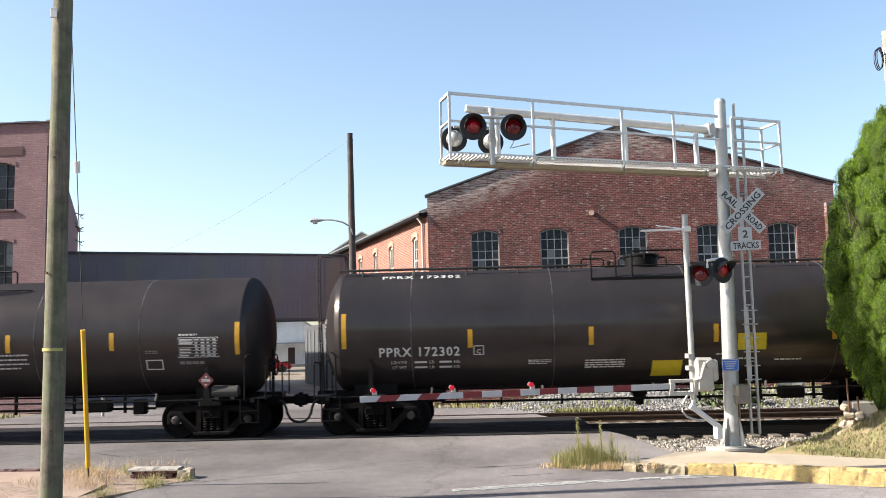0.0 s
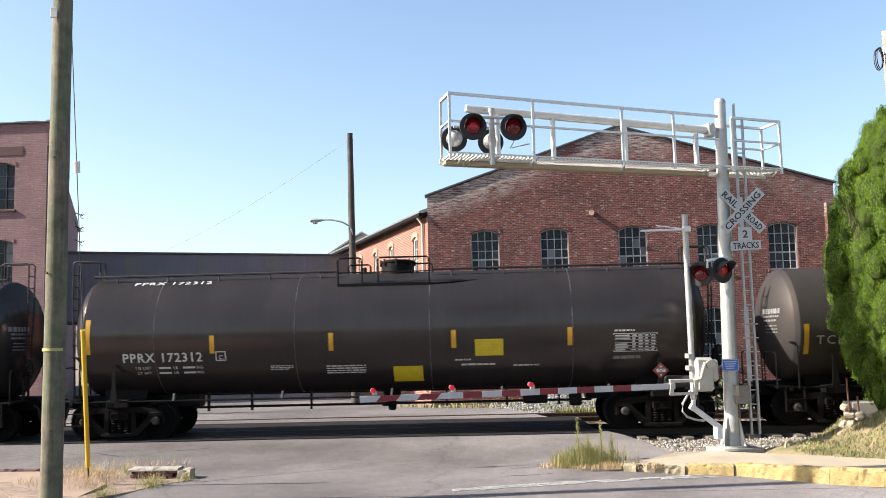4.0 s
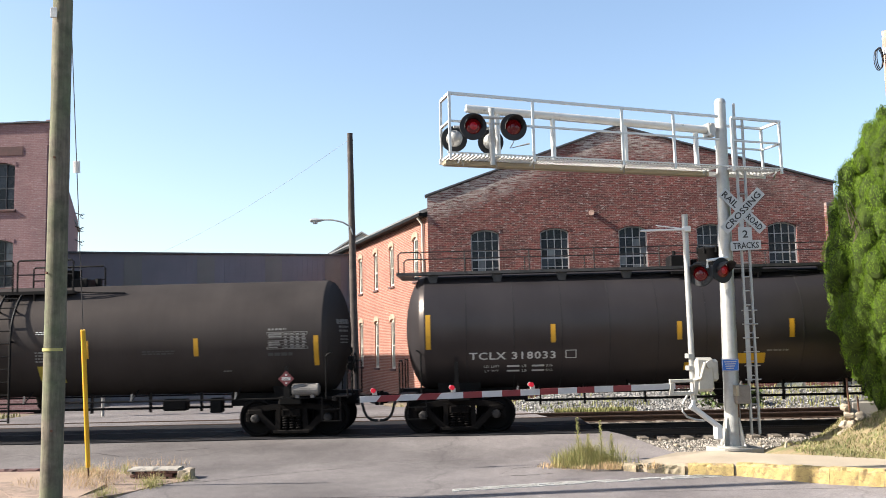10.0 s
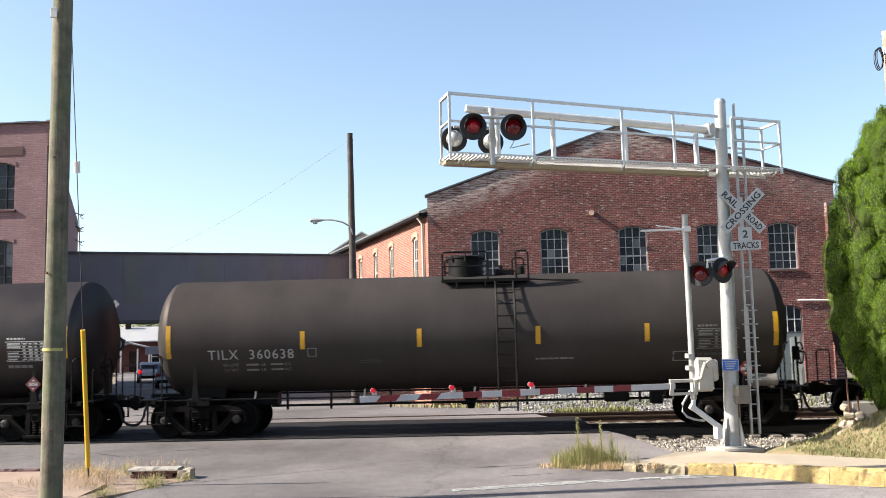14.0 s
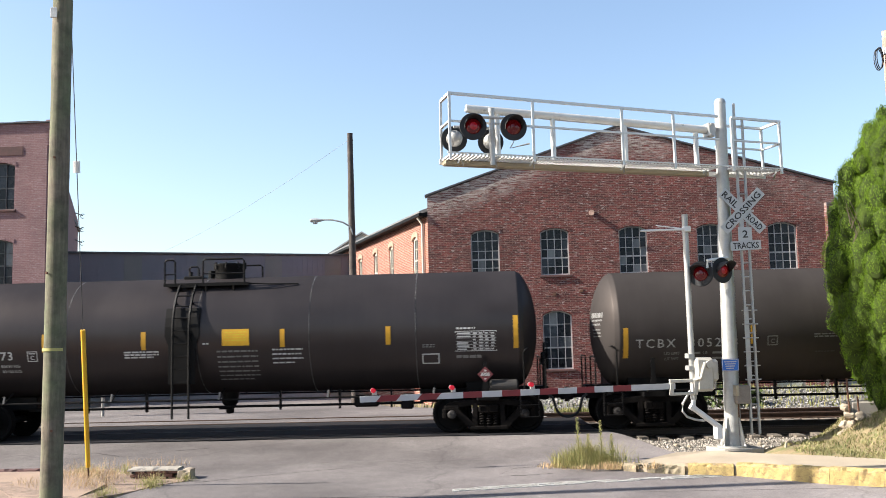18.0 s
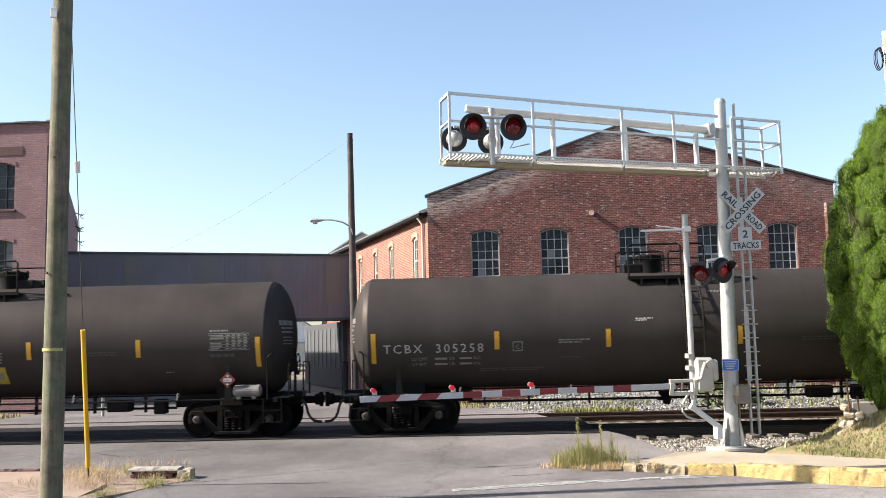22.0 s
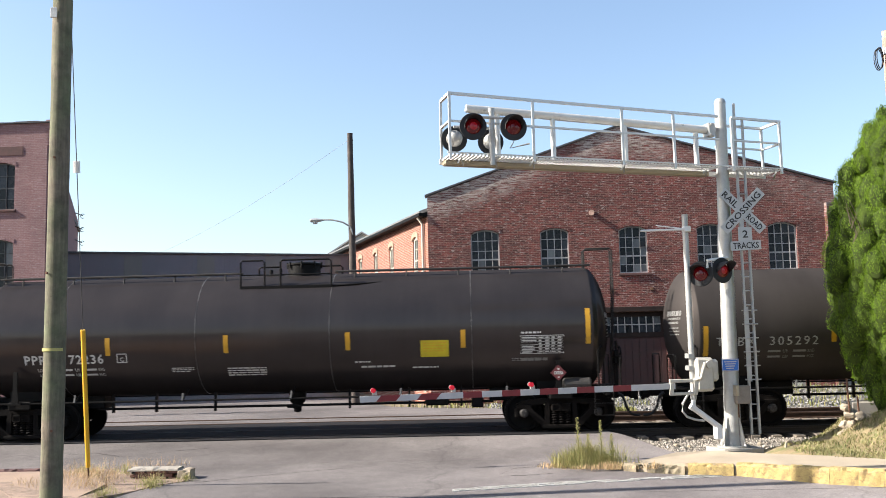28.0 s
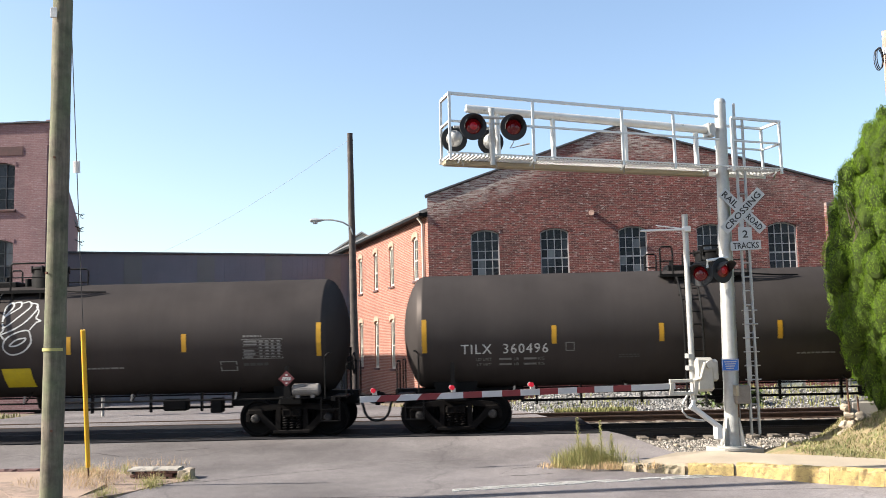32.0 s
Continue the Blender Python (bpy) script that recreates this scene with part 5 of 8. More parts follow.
# near and far railings
for y, posts in ((NEARR, (-6.1, -4.35, -2.38, -1.19, 0.2, 1.38)), (FARR, (-6.1, 1.38))):
    for x in posts:
        bm = B()
        box(bm, x - 0.024, x + 0.024, y - 0.024, y + 0.024, DECK - 0.13, RAILTOP - 0.002)
        part("railing_post", bm, ALU, signal)
for y, spans in ((NEARR, ((-6.13, -0.15), (0.2, 1.41))), (FARR, ((-6.13, -5.9), (0.2, 1.41)))):
    for a, b in spans:
        for z, h in ((RAILTOP, 0.03), (6.42, 0.02)):
            if y == FARR and b < 0:
                continue
            bm = B()
            box(bm, a, b, y - 0.026, y + 0.026, z - h, z + h)
            part("handrail", bm, ALU, signal)
for x in (-6.1, 1.38):
    for z, h in ((RAILTOP, 0.03), (6.42, 0.02)):
        bm = B()
        box(bm, x - 0.025, x + 0.025, NEARR + 0.03, FARR - 0.03, z - h, z + h)
        part("handrail", bm, ALU, signal)
# clip-on brackets below the deck
for x in (-5.9, -5.2, -4.4, -2.4, -0.5, 1.2):
    bm = B()
    rod(bm, (x, NEARR - 0.06, DECK - 0.10), (x + 0.12, NEARR + 0.2, DECK - 0.22), 0.018, n=6)
    rod(bm, (x, NEARR - 0.06, DECK - 0.12), (x - 0.06, NEARR - 0.02, DECK - 0.22), 0.018, n=6)
    part("bracket", bm, GALV, signal)


def flasher(parent, m, lens, back=False):
    """A round flashing light: black disc, housing, hood and lens, facing -y."""
    bm = B()
    lathe(bm, [(-0.012, 0.10), (-0.012, 0.262), (0.0, 0.27), (0.012, 0.262), (0.012, 0.10)], 32, "Z")
    bmesh.ops.rotate(bm, verts=bm.verts, cent=(0, 0, 0), matrix=Matrix.Rotation(radians(90), 3, "X"))
    disc = part("light", bm, DISC_BLACK, parent, "red flashing light on a black disc", True, m)
    bm = B()
    lathe(bm, [(0.013, 0.165), (0.10, 0.16), (0.19, 0.11), (0.22, 0.05), (0.222, 0.001)], 24, "Z")
    bmesh.ops.rotate(bm, verts=bm.verts, cent=(0, 0, 0), matrix=Matrix.Rotation(radians(-90), 3, "X"))
    part("housing", bm, GALV, disc, "pale cast housing", True)
    bm = B()
    lathe(bm, [(0.0, 0.155), (0.03, 0.145), (0.06, 0.10), (0.075, 0.001)], 24, "Z")
    bmesh.ops.rotate(bm, verts=bm.verts, cent=(0, 0, 0), matrix=Matrix.Rotation(radians(90), 3, "X"))
    part("lens", bm, LENS_OFF, disc, "red glass lens", True)
    bm = B()
    lathe(bm, [(0.055, 0.085), (0.075, 0.07), (0.088, 0.001)], 18, "Z")
    bmesh.ops.rotate(bm, verts=bm.verts, cent=(0, 0, 0), matrix=Matrix.Rotation(radians(90), 3, "X"))
    part("lamp_core", bm, lens, disc, "glowing red centre", True)
    bm = B()
    rings = []
    for y, r in ((0.0, 0.175), (-0.14, 0.18), (-0.30, 0.185)):
        ring = []
        reach = 1.0 if y > -0.1 else (0.72 if y > -0.2 else 0.42)
        for k in range(17):
            a = math.pi / 2 + (k / 16 - 0.5) * 2 * math.pi * 0.62 * reach
            ring.append((r * math.cos(a), y, r * math.sin(a)))
        rings.append(ring)
    vo = [[bm.verts.new(p) for p in ring] for ring in rings]
    vi = [[bm.verts.new((p[0] * 0.96, p[1], p[2] * 0.96)) for p in ring] for ring in rings]
    for g, flip in ((vo, False), (vi, True)):
        for a, b in zip(g, g[1:]):
            for k in range(16):
                f = (a[k], a[k + 1], b[k + 1], b[k])
                bm.faces.new(f[::-1] if flip else f)
    for k in range(16):
        bm.faces.new((vo[-1][k], vo[-1][k + 1], vi[-1][k + 1], vi[-1][k]))
    part("hood", bm, DISC_BLACK, disc, "black hood")
    return disc


# the arm sags a little towards the mast
for ob in list(signal.children):
    if ob.name.split(".")[0] not in ("footing", "mast", "mast_cap"):
        for v in ob.data.vertices:
            f, t = (v.co.x + 6.1) / 7.5, (v.co.z - DECK) / (RAILTOP - DECK)
            v.co.z += -0.0227 * v.co.x - 0.038 + (1 - t) * (0.05 + 0.05 * f) - t * 0.10 * f
            v.co.x -= 0.035 * min(1.0, 4 * abs(v.co.x + 0.2))

# lights at the arm's tip: two towards the camera, two away
bm = B()
rod(bm, (-5.30, NEARR - 0.10, DECK - 0.1), (-5.30, NEARR - 0.10, 6.74), 0.055, n=14)
rod(bm, (-5.30, NEARR - 0.10, 6.72), (-5.30, NEARR - 0.10, 6.80), 0.07, n=14)
part("light_post", bm, GALV, signal, "short post for the arm lights", True)
bm = B()
rod(bm, (-5.82, NEARR - 0.16, 6.60), (-4.86, NEARR - 0.16, 6.60), 0.03, n=8)
rod(bm, (-5.95, 0.05, 6.52), (-5.05, 0.05, 6.52), 0.03, n=8)
part("cross_arm", bm, GALV, signal)
flasher(signal, pose(-5.76, NEARR - 0.34, 6.36, 0, 0, -8), LENS_ON)
flasher(signal, pose(-4.93, NEARR - 0.34, 6.38, 0, 0, -8), LENS_OFF)
flasher(signal, pose(-5.90, 0.2, 6.30, 0, 0, 172), LENS_ON)
flasher(signal, pose(-5.12, 0.2, 6.27, 0, 0, 172), LENS_OFF)
bm = B()
pipe(bm, [(-4.5, 0.05, 6.6), (-4.75, 0.05, 6.12), (-4.35, 0.0, 6.22)], 0.02, 6)
part("conduit", bm, GALV, signal)

# lights on the mast
back = Matrix.Rotation(radians(-17), 4, "Z")
bm = B()
pipe(bm, [(0.04, -0.12, 3.82), (-0.10, -0.30, 3.84), (-0.62, -0.38, 3.78), (-0.62, -0.38, 3.62)], 0.032, 8)
pipe(bm, [(0.04, -0.12, 3.82), (-0.16, -0.30, 3.84), (-0.18, -0.36, 3.66)], 0.032, 8)
part("cross_arm", bm, WHITE_PAINT, signal, smooth=True)
flasher(signal, back @ pose(-0.60, -0.42, 3.51, 0, 0, -28), LENS_OFF)
flasher(signal, back @ pose(-0.15, -0.42, 3.57, 0, 0, 26), LENS_ON)

# crossbuck and track-count plates
def sign_plate(name, w, h, m, mat, label=""):
    bm = B()
    box(bm, -w / 2, w / 2, -0.004, 0.004, -h / 2, h / 2, bevel=0.003)
    return part(name, bm, mat, signal, label, m=m)


def write_on(parent, text, size, width, mat=None, name="lettering", at=(0, 0), lift=-0.008):
    v, f = letters(text, size, True, width)
    bm = B()
    vs = [bm.verts.new((a + at[0], lift, b + at[1])) for a, b in v]
    for q in f:
        bm.faces.new([vs[i] for i in q])
    part(name, bm, mat or SIGN_BLACK, parent)


facing = Matrix.Rotation(radians(-17 + 4), 4, "Z")
at_sign = facing @ Matrix.Translation((0.38, -0.26, 4.85))
b1 = sign_plate("crossbuck_blade", 1.20, 0.225, at_sign @ pose(0, 0.012, 0, 0, 45, 0), SIGN_WHITE, "white crossbuck blade reading RAIL ROAD")
b2 = sign_plate("crossbuck_blade", 1.20, 0.225, at_sign @ pose(0, -0.006, 0, 0, -45, 0), SIGN_WHITE, "white crossbuck blade reading CROSSING")
write_on(b1, "RAIL", 0.19, 0.40, at=(-0.35, 0))
write_on(b1, "ROAD", 0.19, 0.40, at=(0.35, 0))
write_on(b2, "CROSSING", 0.19, 1.06)
s2 = sign_plate("count_plate", 0.30, 0.30, at_sign @ pose(0.03, 0.004, -0.50, 0, 0, 0), SIGN_WHITE, "white plate with the number of tracks")
write_on(s2, "2", 0.22, 0.12)
s3 = sign_plate("count_plate", 0.66, 0.20, at_sign @ pose(0.03, 0.0, -0.745, 0, -2, 0), SIGN_WHITE, "white plate reading TRACKS")
write_on(s3, "TRACKS", 0.19, 0.56)
bm = B()
box(bm, -0.1, 0.25, 0.012, 0.05, -0.02, 0.02)
box(bm, -0.06, 0.02, 0.012, 0.05, -0.85, 0.3)
part("sign_bracket", bm, GALV, signal, m=at_sign)
s4 = sign_plate("notice_plate", 0.36, 0.25, facing @ Matrix.Translation((-0.03, -0.165, 1.59)), SIGN_BLUE, "blue emergency notice plate with white small print")
bm = B()
for k in range(4):
    box(bm, -0.13 + 0.012 * k, 0.13 - 0.02 * k, -0.009, -0.005, 0.075 - 0.045 * k, 0.055 - 0.045 * k)
for q in ((-0.172, 0.172, 0.109, 0.117), (-0.172, 0.172, -0.117, -0.109), (-0.172, -0.164, -0.109, 0.109), (0.164, 0.172, -0.109, 0.109)):
    box(bm, q[0], q[1], -0.009, -0.005, q[2], q[3])
part("print_bars", bm, MARKING, s4)
# small control box with a strip beside it
bm = B()
box(bm, 0.02, 0.30, -0.34, -0.14, 0.78, 1.16, bevel=0.012)
part("junction_box", bm, BOX_GREY, signal, "grey-brown junction box", m=facing)
bm = B()
box(bm, 0.0, 0.06, -0.36, -0.14, 0.95, 1.17, bevel=0.008)
part("box_tag", bm, TAN_STEEL, signal, m=facing)
bm = B()
rod(bm, (0.10, -0.13, -0.1), (0.10, -0.13, 0.9), 0.022, n=8)
part("conduit", bm, RUST, signal, m=facing)

# ladder on the mast's far side
GUARD_LOW, GUARD_HIGH = 1.23, 2.81
lad = facing @ Matrix.Translation((0.40, -0.02, 0))
for x in (0.0, 0.17):
    bm = B()
    box(bm, x - 0.022, x + 0.022, -0.03, 0.03, 0.12, 7.25 - x * 2.0)
    part("ladder_rail", bm, GALV, signal, m=lad)
z = 0.45
while z < 7.0:
    bm = B()
    rod(bm, (0.0, 0, z), (0.17, 0, z), 0.014, n=6)
    part("rung", bm, GALV, signal, m=lad)
    z += 0.30
bm = B()
box(bm, -0.045, 0.055, -0.06, -0.04, GUARD_LOW, GUARD_HIGH, bevel=0.004)
guard = part("ladder_guard", bm, GALV, signal, "flat ladder guard with climbing pegs", m=lad)
for k in range(6):
    z = GUARD_LOW + 0.04 + k * (GUARD_HIGH - GUARD_LOW - 0.12) / 5
    bm = B()
    rod(bm, (-0.10, -0.07, z), (0.24, -0.07, z), 0.013, n=6)
    part("peg", bm, GALV, guard)

# ---------------------------------------------------------------- gate with its striped arm
gate = thing("crossing_gate", "lowered crossing gate with a red and white striped arm", "crossing gate", Matrix.Translation((4.50, 19.45, 0)) @ Matrix.Rotation(radians(12), 4, "Z"))
bm = B()
rod(bm, (0.04, -0.02, 0.9), (0.06, 0.02, 4.75), 0.062, n=16)
part("mast", bm, GALV, gate, "thin galvanised gate mast", True)
bm = B()
rod(bm, (0.06, 0.02, 4.75), (0.06, 0.02, 4.79), 0.066, n=14)
part("mast_cap", bm, GALV, gate, smooth=True)
bm = B()
rod(bm, (-0.95, 0.0, 4.44), (0.10, -0.05, 4.47), 0.022, n=8)
rod(bm, (-0.60, 0.0, 4.55), (0.05, -0.05, 4.47), 0.012, n=6)
box(bm, -0.01, 0.13, -0.11, 0.05, 4.41, 4.53, bevel=0.01)
part("stay_rod", bm, WHITE_PAINT, gate, "thin pale stay rod")
bm = B()
box(bm, 0.06, 0.46, -0.18, 0.20, 1.06, 1.76, bevel=0.05)
box(bm, 0.40, 0.60, -0.12, 0.14, 1.26, 1.72, bevel=0.05)
rod(bm, (0.34, -0.17, 1.62), (0.34, -0.24, 1.62), 0.08, n=16)
part("mechanism", bm, CREAM_BOX, gate, "off-white cast gate mechanism case")
bm = B()
box(bm, 0.12, 0.30, -0.19, -0.185, 1.20, 1.60)
part("case_door", bm, CREAM_BOX, gate)
for z in (1.55, 1.80):
    bm = B()
    box(bm, -0.07, 0.06, -0.10, 0.08, z - 0.05, z + 0.05, bevel=0.01)
    part("mast_clamp", bm, GALV, gate)
bm = B()
box(bm, -0.52, 0.04, -0.14, -0.08, 1.26, 1.33, bevel=0.01)
box(bm, -0.52, -0.44, -0.15, -0.07, 1.00, 1.26, bevel=0.01)
box(bm, -0.44, 0.04, -0.14, -0.08, 1.00, 1.06, bevel=0.01)
box(bm, 0.0, 0.08, -0.16, -0.06, 1.0, 1.33, bevel=0.01)
pipe(bm, [(0.02, -0.12, 1.30), (0.14, -0.21, 1.34), (0.20, -0.22, 1.55), (0.24, -0.22, 1.66)], 0.035, 8)
part("arm_yoke", bm, CREAM_BOX, gate, "cast arm support yoke")
bm = B()
rod(bm, (0.06, 0, 1.10), (0.03, 0, 0.74), 0.05, n=14)
rod(bm, (-0.02, -0.02, 0.76), (0.60, 0.0, 0.30), 0.060, n=16)
rod(bm, (-0.03, -0.02, 0.77), (0.03, -0.02, 0.725), 0.072, n=16)
box(bm, 0.50, 0.64, -0.05, 0.12, 0.06, 0.36, bevel=0.02)
part("support_tube", bm, WHITE_PAINT, gate, "pale support tube from the mast's foot", True)
bm = B()
pipe(bm, [(-0.04, -0.03, 1.08), (-0.12, -0.05, 0.97), (-0.23, -0.06, 0.82), (-0.24, -0.06, 0.67), (-0.14, -0.06, 0.55), (0.03, -0.07, 0.49), (0.22, -0.09, 0.46)], 0.024, 8)
part("cable_hose", bm, GALV, gate, "grey flexible cable hose", True)
# the arm, stripe by stripe: slanted stripes near the tip, square ones further in
def arm_piece(x0, x1, lean0, lean1, mat, name):
    bm = B()
    za, zb = 1.137 - 0.009 * x0, 1.137 - 0.009 * x1
    prism(bm, [(-x1 - lean1, zb), (-x0 - lean0, za), (-x0 + lean0, za + 0.118), (-x1 + lean1, zb + 0.118)], -0.13, -0.09)
    part(name, bm, mat, gate)
edges = [0.40, 1.36, 1.75, 2.15, 2.52, 2.92, 3.30, 3.70, 4.08, 4.49, 4.87, 5.36, 5.75, 6.16, 6.55, 6.91]
for i, (a, b) in enumerate(zip(edges, edges[1:])):
    la = 0.05 if 5.0 < a else 0.0
    lb = 0.05 if 5.0 < b < 6.8 else 0.0
    arm_piece(a, b, la, lb, RED_TAPE if i % 2 else WHITE_TAPE, "arm_stripe")
for x in (-6.65, -5.09, -3.47):
    zl = 1.312 + 0.006 * (x + 4.3)
    bm = B()
    rod(bm, (x, -0.17, zl), (x, -0.05, zl), 0.045, n=16)
    lamp = part("arm_lamp", bm, ARM_LAMP, gate, "small red arm lamp", True)
    bm = B()
    rod(bm, (x, -0.05, zl), (x, -0.0, zl), 0.046, n=14)
    box(bm, x - 0.01, x + 0.075, -0.10, -0.04, zl - 0.09, zl - 0.015)
    part("lamp_socket", bm, GALV, lamp)
# ---------------------------------------------------------------- poles and wires
def wood_pole(name, x, y, top, r0, r1, mat, label, lean=(0, 0), base=-0.4):
    t = thing(name, label, "utility pole", pose(x, y, 0))
    bm = B()
    prof = [(base + (top - base) * k / 14, r0 + (r1 - r0) * k / 14) for k in range(15)]
    vs = lathe(bm, prof, 20, "Z", True)
    for v in bm.verts:
        f = (v.co.z - base) / (top - base)
        v.co.x += lean[0] * f + 0.012 * noise.noise(Vector((v.co.x * 6, v.co.y * 6, v.co.z * 0.9)))
        v.co.y += lean[1] * f
    part("shaft", bm, mat, t, smooth=True)
    return t


near_pole = wood_pole("utility_pole", -6.475, 14.0, 12.5, 0.168, 0.138, POLE_GREEN, "greenish weathered wooden utility pole on the pavement", (0.055, 0))
bm = B()
lathe(bm, [(2.20, 0.162), (2.20, 0.170), (2.245, 0.170), (2.245, 0.162)], 20, "Z")
part("band", bm, YELLOW_BAND, near_pole, "narrow yellow band", True)
bm = B()
box(bm, -0.09, 0.02, -0.178, -0.160, 7.45, 7.62, bevel=0.006)
part("tag", bm, GALV, near_pole)
for z, a in ((1.0, -1.2), (3.4, -1.9), (5.2, -1.4)):
    bm = B()
    rod(bm, (0.168 * math.cos(a), 0.168 * math.sin(a), z), (0.20 * math.cos(a), 0.20 * math.sin(a), z), 0.02, n=6)
    part("bolt", bm, RUST, near_pole)
# guy wire with its yellow guard
guy = thing("guy_wire", "steel guy wire with a bright yellow guard at its foot", "guy wire")
foot, high = Vector((-7.03, 16.7, -0.28)), Vector((-6.50, 14.05, 10.6))
way = (high - foot).normalized()
bm = B()
rod(bm, foot + way * 0.42, high, 0.008, n=6)
part("wire", bm, WIRE, guy)
bm = B()
rod(bm, foot, foot + way * 0.45, 0.014, n=6)
part("anchor_rod", bm, RUST, guy)
bm = B()
rod(bm, foot + way * 0.40, foot + way * 2.93, 0.042, n=12)
part("guard", bm, GUARD_YELLOW, guy, "bright yellow plastic guard", True)
bm = B()
p = foot + way * 5.80
rod(bm, p - way * 0.10, p + way * 0.10, 0.055, n=10)
part("strain_insulator", bm, WHITE_PAINT, guy)

lamp_pole = wood_pole("street_lamp", -4.66, 36.0, 10.66, 0.17, 0.115, POLE_GREY, "dark wooden pole carrying a curved street lamp", (-0.10, 0))
bm = B()
pipe(bm, [(-0.02, -0.1, 6.55), (-0.10, -0.14, 6.85), (-0.40, -0.15, 7.05), (-0.85, -0.15, 7.16), (-1.3, -0.15, 7.17)], 0.032, 8)
part("bracket_arm", bm, GALV, lamp_pole, "curved lamp arm", True)
bm = B()
lathe(bm, [(-1.72, 0.03), (-1.68, 0.10), (-1.45, 0.12), (-1.25, 0.06), (-1.15, 0.035)], 16, "X", True)
bmesh.ops.scale(bm, verts=bm.verts, vec=(1, 1.0, 0.75))
bmesh.ops.translate(bm, verts=bm.verts, vec=(0, -0.15, 7.15))
part("lamp_head", bm, GALV, lamp_pole, "grey lamp head", True)
bm = B()
lathe(bm, [(6.98, 0.02), (7.00, 0.085), (7.08, 0.10)], 14, "Z", True)
bmesh.ops.translate(bm, verts=bm.verts, vec=(-1.50, -0.15, 0.02))
part("lamp_glass", bm, SIGN_WHITE, lamp_pole, smooth=True)
def slung(name, a, b, sag, r, label):
    a, b = Vector(a), Vector(b)
    bm = B()
    pipe(bm, [a.lerp(b, k / 14) - Vector((0, 0, sag * 4 * (k / 14) * (1 - k / 14))) for k in range(15)], r, 5)
    return solid(name, bm, WIRE_PALE, label, "wire")
slung("overhead_wire", (-4.80, 36.0, 10.4), (-20.5, 58.0, 8.2), 0.35, 0.006, "thin overhead wire slung from the dark pole")

red_pole = wood_pole("utility_pole", 13.98, 30.0, 12.15, 0.21, 0.16, POLE_RED, "reddish wooden utility pole with a coil of cable")
bm = B()
for k in range(3):
    pts = [(-0.33 - 0.05 * k + (0.15 + 0.02 * k) * math.cos(t) * 0.7, -0.12 - 0.03 * k, 11.22 + 0.36 * math.sin(t) - 0.04 * k) for t in [2 * math.pi * i / 18 for i in range(19)]]
    pipe(bm, pts, 0.016, 6)
part("cable_coil", bm, WIRE, red_pole, "coil of black cable")
bm = B()
lathe(bm, [(11.35, 0.186), (11.35, 0.20), (11.55, 0.20), (11.55, 0.186)], 20, "Z")
part("strap", bm, WHITE_PAINT, red_pole, "white strap", True)

# brackets for wires on the tall mill's street corner
for k, z in enumerate((9.05, 8.36, 7.68)):
    b = thing("wire_bracket", "small iron wire bracket with a hook on the brick wall", "bracket", pose(-19.95, 45.2, z), "wire brackets")
    bm = B()
    rod(bm, (0, 0, 0.12), (0.42, -0.1, -0.05), 0.022, n=6)
    part("arm", bm, STEEL_BLACK, b)
    bm = B()
    pipe(bm, [(0.42 + 0.11 * math.cos(t), -0.1, -0.07 + 0.11 * math.sin(t)) for t in [0.6 + 4.6 * i / 12 for i in range(13)]], 0.02, 6)
    part("hook", bm, GALV, b)

# ---------------------------------------------------------------- grassy bank, wall stub, drain, weeds
def bank_height(x, y):
    d = (x - 5.45) * 0.60 + (y - 17.96) * 0.80      # how far behind the pavement's back edge
    h = 0.27 * smooth(-0.35, 0.15, d) * smooth(5.5, 6.5, x)
    h += min(0.80, 0.45 * max(0.0, x - 7.4) + 0.06 * max(0.0, x - 6.4)) * smooth(0.0, 2.0, d)
    edge = min(21.0, max(19.5, 19.5 + 0.8 * (x - 6.6)))
    h *= 1 - smooth(edge, edge + 1.3, y)
    return -0.335 + h + 0.06 * noise.noise(Vector((x * 1.4, y * 1.4, 2.0))) * min(1, h * 3)


bm = B()
sheet(bm, lambda y: [5.2 + 0.25 * k for k in range(64)], [12.0 + 0.2 * k for k in range(53)], bank_height)
solid("grass_bank", bm, BANK, "dry grassy bank rising beside the pavement", "bank", kind="structure", smooth=True)


def blades(name, places, height, mat, label, category="grass", width=0.012, curl=0.5, seed=1):
    rnd = random.Random(seed)
    verts, faces = [], []
    for x, y, z, s in places:
        a, h = rnd.uniform(0, 6.283), height * s * rnd.uniform(0.55, 1.15)
        lean = curl * h * rnd.random()
        dx, dy = math.cos(a), math.sin(a)
        w = width * rnd.uniform(0.7, 1.4)
        i = len(verts)
        for f, ww in ((0, 1.0), (0.55, 0.8), (1.0, 0.15)):
            cx, cy, cz = x + dx * lean * f * f, y + dy * lean * f * f, z + h * f
            verts += [(cx - dy * w * ww, cy + dx * w * ww, cz), (cx + dy * w * ww, cy - dx * w * ww, cz)]
        faces += [(i, i + 1, i + 3, i + 2), (i + 2, i + 3, i + 5, i + 4)]
    me = bpy.data.meshes.new(name)
    me.from_pydata(verts, [], faces)
    me.materials.append(mat)
    return tagged(new(name, me), label, category, kind="stuff")


